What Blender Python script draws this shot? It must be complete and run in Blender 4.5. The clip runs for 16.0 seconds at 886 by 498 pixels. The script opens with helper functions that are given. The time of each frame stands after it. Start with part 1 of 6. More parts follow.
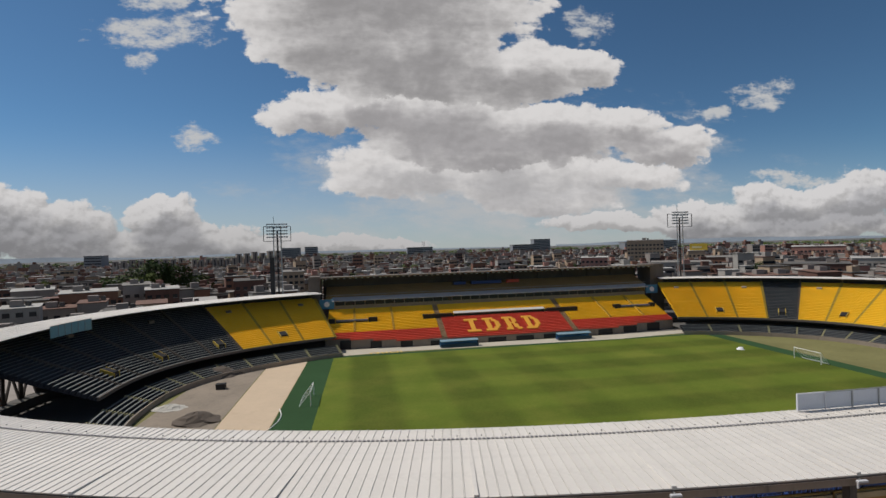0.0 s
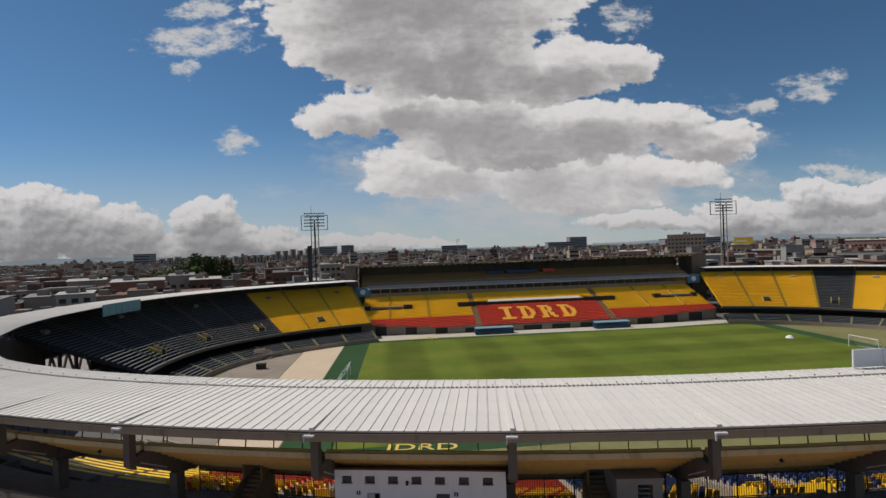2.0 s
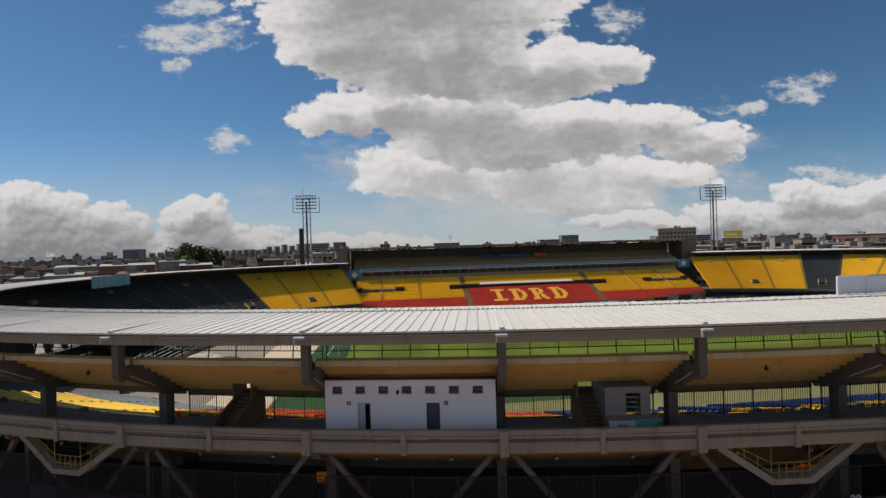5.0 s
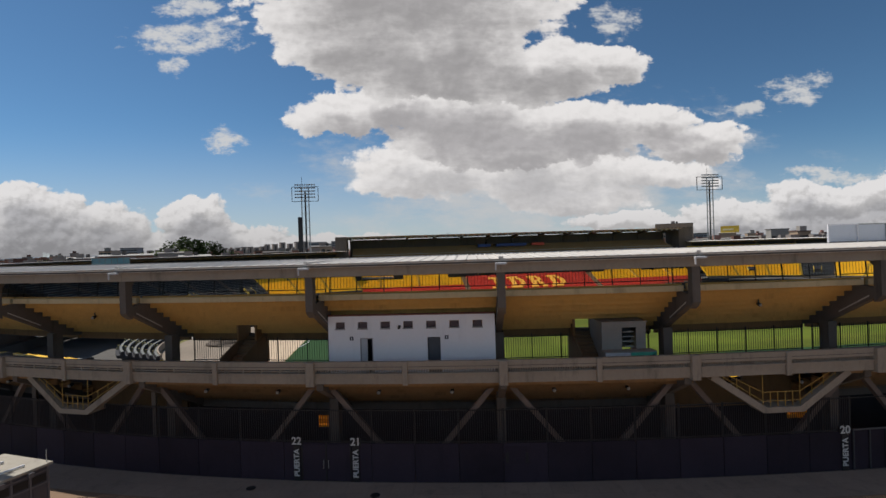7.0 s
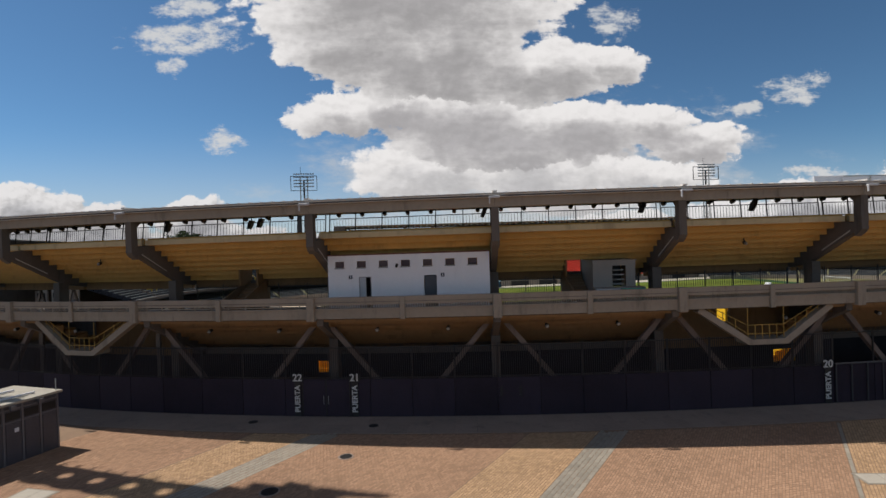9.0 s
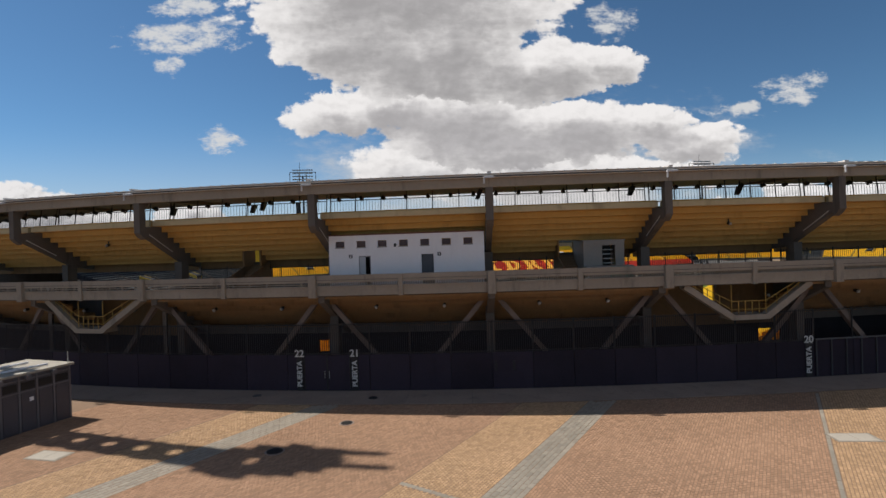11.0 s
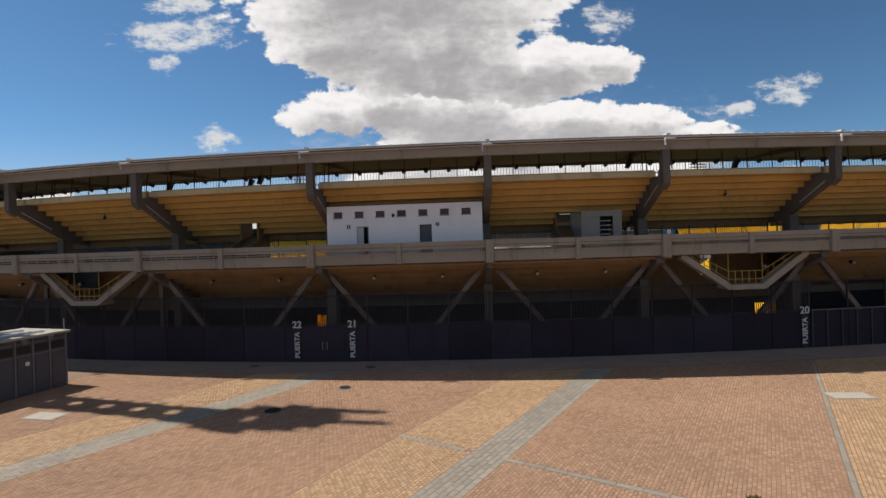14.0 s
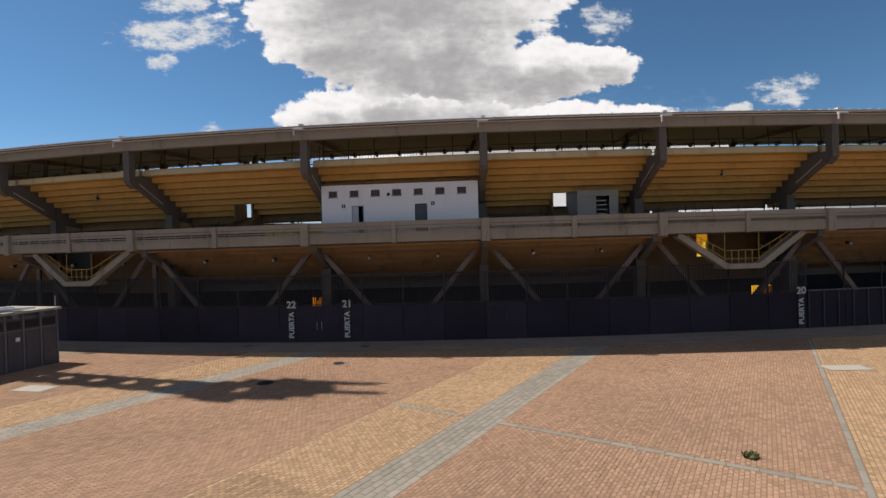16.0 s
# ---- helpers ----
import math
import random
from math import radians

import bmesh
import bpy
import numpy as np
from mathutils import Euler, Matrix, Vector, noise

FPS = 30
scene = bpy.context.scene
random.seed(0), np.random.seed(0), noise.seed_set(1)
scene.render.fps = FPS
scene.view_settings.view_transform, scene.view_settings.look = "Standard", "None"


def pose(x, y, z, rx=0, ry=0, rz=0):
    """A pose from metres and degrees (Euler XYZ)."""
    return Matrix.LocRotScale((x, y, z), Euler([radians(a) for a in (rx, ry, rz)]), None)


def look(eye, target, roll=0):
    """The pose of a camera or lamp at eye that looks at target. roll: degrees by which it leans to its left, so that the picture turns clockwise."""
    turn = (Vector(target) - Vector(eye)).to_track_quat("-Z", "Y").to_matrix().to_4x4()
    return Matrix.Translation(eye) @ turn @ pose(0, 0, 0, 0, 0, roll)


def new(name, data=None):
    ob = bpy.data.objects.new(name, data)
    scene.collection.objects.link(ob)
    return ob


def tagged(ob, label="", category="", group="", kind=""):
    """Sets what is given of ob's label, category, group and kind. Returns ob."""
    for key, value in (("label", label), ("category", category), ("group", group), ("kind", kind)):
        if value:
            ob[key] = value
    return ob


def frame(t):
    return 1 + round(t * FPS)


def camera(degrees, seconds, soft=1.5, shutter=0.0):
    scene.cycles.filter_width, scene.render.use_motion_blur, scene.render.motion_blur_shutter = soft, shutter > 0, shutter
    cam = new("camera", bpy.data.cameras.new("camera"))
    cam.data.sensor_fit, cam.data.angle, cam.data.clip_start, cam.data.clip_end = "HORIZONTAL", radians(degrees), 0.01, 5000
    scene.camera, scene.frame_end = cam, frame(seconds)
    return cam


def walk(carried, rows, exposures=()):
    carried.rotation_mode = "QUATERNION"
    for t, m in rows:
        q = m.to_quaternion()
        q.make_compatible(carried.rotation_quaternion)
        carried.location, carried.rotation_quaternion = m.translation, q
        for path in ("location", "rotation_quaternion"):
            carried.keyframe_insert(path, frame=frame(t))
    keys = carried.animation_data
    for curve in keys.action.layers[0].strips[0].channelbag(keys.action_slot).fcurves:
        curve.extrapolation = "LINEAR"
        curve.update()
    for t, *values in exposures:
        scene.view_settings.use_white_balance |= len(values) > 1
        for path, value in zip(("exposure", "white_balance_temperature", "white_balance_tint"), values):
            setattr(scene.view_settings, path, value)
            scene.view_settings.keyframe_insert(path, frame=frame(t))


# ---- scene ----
PATH = [
    (0, (-43.001, -94.594, 25.886), (-42.661, -92.623, 25.874), -1.7),
    (0.5, (-43.214, -94.641, 24.92), (-42.902, -92.665, 24.91), -1.7),
    (1, (-43.137, -94.611, 24.091), (-42.845, -92.632, 24.081), -1.8),
    (1.5, (-43.124, -94.555, 23.261), (-42.912, -92.567, 23.251), -1.8),
    (2, (-43.116, -94.489, 22.416), (-42.911, -92.5, 22.407), -1.9),
    (2.5, (-43.145, -94.508, 21.563), (-42.932, -92.52, 21.552), -1.9),
    (3, (-43.173, -94.578, 20.769), (-42.953, -92.591, 20.757), -1.8),
    (3.5, (-43.2, -94.612, 19.941), (-42.973, -92.625, 19.929), -1.8),
    (6, (-43.177, -94.768, 15.571), (-42.939, -92.782, 15.561), -1.8),
    (6.5, (-43.329, -95.01, 14.664), (-43.089, -93.024, 14.655), -1.9),
    (7, (-43.532, -95.353, 13.746), (-43.289, -93.368, 13.736), -1.8),
    (7.5, (-43.62, -95.725, 12.846), (-43.377, -93.74, 12.836), -1.9),
    (8, (-43.667, -96.002, 11.919), (-43.422, -94.017, 11.91), -1.9),
    (8.5, (-43.659, -96.243, 11.018), (-43.411, -94.259, 11.01), -2.0),
    (9, (-43.608, -96.334, 10.177), (-43.36, -94.35, 10.168), -1.9),
    (11.5, (-43.752, -97.698, 8.778), (-43.494, -95.716, 8.767), -1.9),
    (12, (-43.816, -97.702, 8.48), (-43.554, -95.719, 8.47), -1.9),
    (12.5, (-43.831, -97.675, 8.174), (-43.569, -95.691, 8.161), -1.9),
    (13, (-43.863, -97.612, 7.84), (-43.599, -95.63, 7.826), -1.8),
    (13.5, (-43.852, -97.593, 7.481), (-43.585, -95.611, 7.469), -1.8),
    (14, (-43.863, -97.552, 7.189), (-43.594, -95.57, 7.174), -1.8),
    (14.5, (-43.879, -97.498, 6.868), (-43.607, -95.517, 6.852), -1.8),
    (15, (-43.883, -97.464, 6.537), (-43.607, -95.483, 6.522), -1.8),
    (15.5, (-43.863, -97.362, 6.163), (-43.582, -95.382, 6.151), -1.7),
    (16, (-43.724, -97.389, 5.896), (-43.447, -95.409, 5.881), -1.7),
]
cam = camera(82.48, 16.0)
walk(cam, [(t, look(eye, target, roll)) for t, eye, target, roll in PATH],
     [(0, -0.38), (3.5, -0.33), (6, -0.2), (9, -0.08), (12.5, 0.03), (16, 0.12)])

# ---------------------------------------------------------------- light
SUN_TO = Vector((-7.6, 3.7, 12.7)).normalized()
sun = new("sun", bpy.data.lights.new("sun", "SUN"))
sun.data.energy, sun.data.angle, sun.data.color = 4.9, radians(0.53), (1.0, 0.945, 0.86)
sun.matrix_world = look((-60, 40, 120), Vector((-60, 40, 120)) - SUN_TO)

# axes of the sky pattern: ahead, right and up
SKY_F = Vector((0.1215, 0.9926, -0.0050))
SKY_R = Vector((0.9921, -0.1216, -0.0314))
SKY_U = Vector((0.0318, 0.0011, 0.9995))


class Net:
    """A small writer of node trees."""

    def __init__(self, tree):
        self.t = tree
        self.t.nodes.clear()

    def n(self, kind, **props):
        node = self.t.nodes.new(kind)
        for key, value in props.items():
            if key == "operation":
                node.operation = value
            elif key == "blend":
                node.data_type, node.blend_type = "RGBA", value
            elif key == "noise_dimensions":
                node.noise_dimensions = value
            elif key == "feature":
                node.feature = value
            elif key == "interp":
                node.interpolation_type = value
        return node

    def link(self, value, socket):
        if isinstance(value, bpy.types.NodeSocket):
            self.t.links.new(value, socket)
        else:
            socket.default_value = value

    def m(self, op, a, b=0.0, c=0.0):
        node = self.n("ShaderNodeMath", operation=op)
        for i, v in enumerate((a, b, c)):
            self.link(v, node.inputs[i])
        return node.outputs[0]

    def v(self, op, a, b):
        node = self.n("ShaderNodeVectorMath", operation=op)
        self.link(a, node.inputs[0])
        self.link(b, node.inputs[1])
        return node.outputs["Value"] if op in ("DOT_PRODUCT", "LENGTH") else node.outputs[0]

    def scale(self, a, f):
        node = self.n("ShaderNodeVectorMath", operation="SCALE")
        self.link(a, node.inputs[0])
        self.link(f, node.inputs["Scale"])
        return node.outputs[0]

    def noise(self, vec, scale, detail=4.0, rough=0.55, distort=0.0, out="Fac"):
        node = self.n("ShaderNodeTexNoise")
        self.link(vec, node.inputs["Vector"])
        self.link(scale, node.inputs["Scale"])
        node.inputs["Detail"].default_value = detail
        node.inputs["Roughness"].default_value = rough
        node.inputs["Distortion"].default_value = distort
        return node.outputs[out]

    def billow(self, vec, scale):
        node = self.n("ShaderNodeTexVoronoi", feature="SMOOTH_F1")
        self.link(vec, node.inputs["Vector"])
        node.inputs["Scale"].default_value = scale
        node.inputs["Smoothness"].default_value = 0.35
        return node.outputs["Distance"]

    def step(self, x, lo, hi, a=0.0, b=1.0):
        node = self.n("ShaderNodeMapRange", interp="SMOOTHSTEP")
        for i, v in enumerate((x, lo, hi, a, b)):
            self.link(v, node.inputs[i])
        return node.outputs[0]

    def mix(self, f, a, b, blend="MIX"):
        node = self.n("ShaderNodeMix", blend=blend)
        self.link(f, node.inputs["Factor"])
        self.link(a if isinstance(a, bpy.types.NodeSocket) else (*a, 1), node.inputs[6])
        self.link(b if isinstance(b, bpy.types.NodeSocket) else (*b, 1), node.inputs[7])
        return node.outputs[2]


# cloud bodies in three decks, the farthest first: across and up on the sky plane, half width, half height, in hundredths
DECKS = [
    [(-3, 15.8, 16, 5.6), (-10, 12.4, 9, 3.0), (18, 15.6, 22, 6.2), (39, 15.2, 17, 3.6), (26, 10.2, 17, 4.0)],
    [(-19, 26.0, 13, 4.4), (-9, 28.2, 12, 5.6), (4, 25.4, 20, 8.4), (24, 24.2, 21, 5.6), (41, 25.4, 11, 3.6), (50, 21.0, 12, 4.0), (14, 19.8, 24, 4.6)],
    [(-7, 51, 35, 16), (-3, 37.6, 25, 9.4), (-20, 40, 15, 7), (17, 35.2, 18, 7.4), (34, 36.6, 9, 4.6)],
]
WISPS = [(33.5, 45.8, 5.6, 4.0), (36, 38, 5.2, 2.6), (-50.5, 42, 11.5, 4.6), (-50, 48.3, 7, 3.0), (-43.2, 21.6, 4.6, 2.6), (70, 31.2, 8.2, 3.0), (59, 26.6, 7, 1.6), (-52, 35.7, 3.0, 2.2), (78, 14.8, 14, 1.4)]
BANKS = [(-82, 4.5, 18, 8.4), (-67, 3.5, 12, 7.4), (-49, 6.0, 7.5, 4.6), (-44, 0.5, 24, 4.6), (75, 9.6, 14, 4.4), (58, 7.2, 13, 4.0), (92, 11.2, 14, 4.6), (76, 4.5, 34, 3.6), (42, 5.2, 20, 2.2), (-100, 6, 16, 7), (-12, 1.2, 17, 2.2)]
CLOUD_LIGHT, SKY_LIGHT, SKY_TINT = 8.6, 0.092, (0.68, 0.93, 1.0)


def build_sky():
    world = bpy.data.worlds.new("sky")
    world.use_nodes = True
    scene.world = world
    g = Net(world.node_tree)
    way = g.n("ShaderNodeTexCoord").outputs["Generated"]
    sky = g.n("ShaderNodeTexSky")
    sky.sky_type = "NISHITA"
    sky.sun_disc = False
    sky.sun_elevation, sky.sun_rotation = radians(56.4), radians(-64.0)
    sky.altitude, sky.air_density, sky.dust_density, sky.ozone_density = 2600, 1.0, 0.5, 2.5
    f = g.v("DOT_PRODUCT", way, SKY_F)
    ahead = g.m("MAXIMUM", f, 0.1)
    u = g.m("DIVIDE", g.v("DOT_PRODUCT", way, SKY_R), ahead)
    v = g.m("DIVIDE", g.v("DOT_PRODUCT", way, SKY_U), ahead)
    flat = g.n("ShaderNodeCombineXYZ")
    g.link(u, flat.inputs[0])
    g.link(v, flat.inputs[1])
    flat = flat.outputs[0]
    half = (0.5, 0.5, 0.5)

    def body(place, bodies, soft):
        total = None
        for cu, cv, ru, rv in bodies:
            q = g.v("MULTIPLY", g.v("SUBTRACT", place, (cu / 100, cv / 100, 0)), (100 / ru, 100 / rv, 0))
            one = g.m("SUBTRACT", 1.0, g.v("DOT_PRODUCT", q, q))
            total = one if total is None else g.m("SMOOTH_MAX", total, one, soft)
        return total

    def field(place, detail, rough=1.0):
        """How thick each cloud deck, the low banks and the wisps are at a place of the sky plane."""
        wide = g.scale(g.v("SUBTRACT", g.noise(place, 4.5, 3.0, 0.5, out="Color"), half), 0.075)
        fine = g.scale(g.v("SUBTRACT", g.noise(place, 15.0, detail, 0.68, out="Color"), half), 0.055)
        bent = g.v("ADD", place, g.v("ADD", wide, fine))
        stretch = g.v("MULTIPLY", place, (1.0, 1.9, 1.0))
        puff = g.m("MULTIPLY", g.m("SUBTRACT", g.noise(stretch, 10.0, detail + 1, 0.66), 0.5), 1.7 * rough)
        warp = g.v("ADD", g.v("MULTIPLY", place, (1.0, 1.4, 1.0)), g.scale(g.v("SUBTRACT", g.noise(place, 30.0, 4.0, 0.6, out="Color"), half), 0.05))
        for size, gain in ((17.0, 0.55), (43.0, 0.36)):
            puff = g.m("ADD", puff, g.m("MULTIPLY", g.m("SUBTRACT", 0.42, g.billow(warp, size)), gain * rough))
        decks = [g.m("ADD", g.m("MULTIPLY", g.m("MAXIMUM", body(bent, deck, 0.3), -1.6), 1.3), puff) for deck in DECKS]
        wisp = g.m("ADD", g.m("MULTIPLY", body(bent, WISPS, 0.1), 0.75), g.m("MULTIPLY", g.m("SUBTRACT", g.noise(stretch, 19.0, 9.0, 0.7), 0.52), 4.2))
        low = g.m("MULTIPLY", g.m("MAXIMUM", body(bent, BANKS, 0.3), -1.6), 1.3)
        return decks, g.m("ADD", low, g.m("MULTIPLY", puff, 1.1)), wisp

    decks, low, wisp = field(flat, 9.0)
    decks_sun, low_sun, _ = field(g.v("ADD", flat, (-0.006, 0.010, 0)), 7.0)
    decks_up, low_up, _ = field(g.v("ADD", flat, (-0.014, 0.036, 0)), 3.0, 0.7)
    cover_low = g.step(low, -0.05, 0.25)
    # relief: darker where the cloud thickens towards the sun
    relief_low = g.step(g.m("SUBTRACT", low_sun, low), -0.40, 0.40, 1.12, 0.78)
    cover_wisp = g.m("MULTIPLY", g.step(wisp, -0.1, 0.9), 0.92)
    streak = g.m("MULTIPLY", g.m("SUBTRACT", g.noise(g.v("MULTIPLY", flat, (1.0, 3.2, 1.0)), 8.0, 6.0, 0.6), 0.5), 0.95)
    # a thin veil between the bodies in the middle
    veil_body = g.m("SUBTRACT", 1.0, g.v("LENGTH", g.v("MULTIPLY", g.v("SUBTRACT", flat, (0.20, 0.13, 0)), (1.9, 6.0, 0)), (0, 0, 0)))
    veil = g.m("MULTIPLY", g.step(g.m("ADD", veil_body, g.m("MULTIPLY", g.m("SUBTRACT", g.noise(g.v("MULTIPLY", flat, (1.0, 2.5, 1.0)), 6.0, 8.0, 0.65), 0.5), 2.4)), 0.0, 0.9), 0.9)
    # behind the view: unseen scattered clouds of the same kind, added to whiten the fill
    wild = g.m("MULTIPLY", g.step(g.noise(way, 2.6, 7.0, 0.6), 0.46, 0.62), g.step(f, 0.30, 0.12))
    front = g.step(f, 0.12, 0.3)
    shade_low = g.step(low_up, -0.2, 1.1)
    tone_low = g.mix(shade_low, (0.93, 0.91, 0.91), (0.60, 0.595, 0.62))
    haze = g.m("MULTIPLY", g.m("POWER", g.step(v, 0.30, -0.02), 1.7), 0.72)
    base = g.scale(g.mix(1.0, sky.outputs[0], SKY_TINT, "MULTIPLY"), g.step(u, -0.5, 0.9, 1.06, 0.92))
    base = g.mix(haze, base, tuple(c * CLOUD_LIGHT for c in (0.66, 0.665, 0.70)))
    colour = g.mix(g.m("MULTIPLY", wild, 1.0), base, tuple(c * CLOUD_LIGHT for c in (0.6, 0.6, 0.62)))
    colour = g.mix(g.m("MULTIPLY", veil, front), colour, tuple(c * CLOUD_LIGHT for c in (0.74, 0.75, 0.76)))
    colour = g.mix(g.m("MULTIPLY", cover_wisp, front), colour, tuple(c * CLOUD_LIGHT for c in (0.86, 0.86, 0.86)))
    # each deck: bright upper rims, grey where more cloud lies towards the sun
    for one, one_sun, one_up, grey, start, soft in zip(decks, decks_sun, decks_up, ((0.70, 0.685, 0.695), (0.57, 0.55, 0.56), (0.515, 0.498, 0.503)), (0.25, 0.10, 0.2), (0.45, 0.26, 0.22)):
        shade = g.step(g.m("ADD", g.m("ADD", g.m("MULTIPLY", one_up, 0.75), g.m("MULTIPLY", one, 0.25)), streak), start, start + 1.05)
        relief = g.step(g.m("SUBTRACT", one_sun, one), -0.42, 0.42, 1.07, 0.90)
        tone = g.mix(shade, (1.04, 1.01, 1.0), grey)
        cover = g.m("MULTIPLY", g.step(one, -0.06, soft), front)
        colour = g.mix(cover, colour, g.scale(tone, g.m("MULTIPLY", relief, CLOUD_LIGHT)))
    colour = g.mix(g.m("MULTIPLY", cover_low, front), colour, g.scale(tone_low, g.m("MULTIPLY", g.m("MULTIPLY", relief_low, g.step(v, -0.01, 0.11, 0.74, 1.0)), CLOUD_LIGHT)))
    back = g.n("ShaderNodeBackground")
    g.link(colour, back.inputs[0])
    back.inputs[1].default_value = SKY_LIGHT
    out = g.n("ShaderNodeOutputWorld")
    g.t.links.new(back.outputs[0], out.inputs[0])


build_sky()

# ---------------------------------------------------------------- materials
MATS = {}


def mat(name, base, rough=0.8, metal=0.0, scale=0.6, vary=0.25, stain=0.0, bump=0.0, bump_scale=20.0, piece=0.0, spec=0.4):
    """A procedural surface: grain and blotches at two sizes, dark stains, relief, and a tint per piece."""
    if name in MATS:
        return MATS[name]
    m = bpy.data.materials.new(name)
    m.use_nodes = True
    g = Net(m.node_tree)
    where = g.n("ShaderNodeTexCoord").outputs["Object"]
    big = g.noise(where, scale, 5.0, 0.6)
    small = g.noise(where, scale * 14, 6.0, 0.65)
    tone = g.m("ADD", g.m("MULTIPLY", g.m("SUBTRACT", big, 0.5), vary * 2.2), g.m("MULTIPLY", g.m("SUBTRACT", small, 0.5), vary * 1.6))
    if piece:
        tone = g.m("ADD", tone, g.m("MULTIPLY", g.m("SUBTRACT", g.n("ShaderNodeObjectInfo").outputs["Random"], 0.5), piece))
        tone = g.m("ADD", tone, g.m("MULTIPLY", g.m("SUBTRACT", g.n("ShaderNodeNewGeometry").outputs["Random Per Island"], 0.5), piece))
    colour = g.scale(g.mix(0.0, base, base), g.m("ADD", 1.0, tone))
    if stain:
        drip = g.n("ShaderNodeMapping")
        g.link(where, drip.inputs[0])
        drip.inputs["Scale"].default_value = (1.0, 1.0, 0.18)
        dirt = g.step(g.noise(drip.outputs[0], scale * 3.1, 7.0, 0.7), 0.52, 0.72)
        colour = g.mix(g.m("MULTIPLY", dirt, stain), colour, [c * 0.35 for c in base])
    p = g.n("ShaderNodeBsdfPrincipled")
    g.link(colour, p.inputs["Base Color"])
    g.link(g.m("ADD", rough, g.m("MULTIPLY", g.m("SUBTRACT", small, 0.5), 0.25)), p.inputs["Roughness"])
    p.inputs["Metallic"].default_value = metal
    p.inputs["Specular IOR Level"].default_value = spec
    if bump:
        b = g.n("ShaderNodeBump")
        b.inputs["Strength"].default_value = 0.7
        b.inputs["Distance"].default_value = bump
        g.link(g.noise(where, bump_scale, 6.0, 0.6), b.inputs["Height"])
        g.t.links.new(b.outputs[0], p.inputs["Normal"])
    out = g.n("ShaderNodeOutputMaterial")
    g.t.links.new(p.outputs[0], out.inputs[0])
    MATS[name] = m
    return m


CONCRETE = mat("concrete", (0.275, 0.228, 0.182), 0.85, 0, 0.35, 0.22, 0.55, 0.01, 9)
CONCRETE_DARK = mat("weathered concrete", (0.115, 0.096, 0.083), 0.88, 0, 0.35, 0.25, 0.5, 0.01, 9)
OCHRE = mat("ochre painted concrete", (0.52, 0.30, 0.085), 0.8, 0, 0.3, 0.2, 0.35, 0.006, 8)
ROOF_WHITE = mat("white coated sheet metal", (0.60, 0.565, 0.525), 0.6, 0, 0.22, 0.13, 0.25, 0.0, 9, 0.07)
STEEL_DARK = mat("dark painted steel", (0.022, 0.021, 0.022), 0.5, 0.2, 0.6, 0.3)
STEEL_GREY = mat("galvanised steel", (0.33, 0.34, 0.34), 0.5, 0.6, 0.8, 0.2)
NAVY = mat("navy painted sheet", (0.027, 0.0205, 0.031), 0.7, 0, 0.4, 0.35, 0.3, 0, 9, 0.5, spec=0.15)
WHITE_PAINT = mat("white painted masonry", (0.72, 0.71, 0.74), 0.85, 0, 0.35, 0.06, 0.12, 0.004, 30)
YELLOW_SEAT = mat("yellow seat paint", (0.80, 0.485, 0.018), 0.55, 0, 0.15, 0.12, 0.10, 0, 9, 0.08)
RED_SEAT = mat("red seat paint", (0.64, 0.088, 0.05), 0.55, 0, 0.15, 0.15, 0.15, 0, 9, 0.10)
BLUE_SEAT = mat("blue seat plastic", (0.03, 0.06, 0.20), 0.5, 0, 0.3, 0.2, 0, 0, 9, 0.3)
GREY_SEAT = mat("grey bench paint", (0.14, 0.15, 0.148), 0.7, 0, 0.2, 0.2, 0.25, 0, 9, 0.15)
BLUE_SIGN = mat("blue sign board", (0.07, 0.22, 0.38), 0.5, 0, 0.8, 0.15)
GLASS_DARK = mat("dark window glass", (0.02, 0.024, 0.03), 0.12, 0, 0.5, 0.1, spec=0.6)
SAND = mat("compacted sand", (0.50, 0.39, 0.28), 0.95, 0, 0.12, 0.12, 0.1, 0.02, 4)
EARTH = mat("bare earth", (0.23, 0.19, 0.15), 0.95, 0, 0.14, 0.3, 0.3, 0.05, 3)
ORANGE_STEEL = mat("yellow painted railing", (0.36, 0.22, 0.05), 0.5, 0.1, 0.8, 0.2)
ASPHALT = mat("city ground", (0.10, 0.095, 0.09), 0.95, 0, 0.03, 0.4, 0.4)


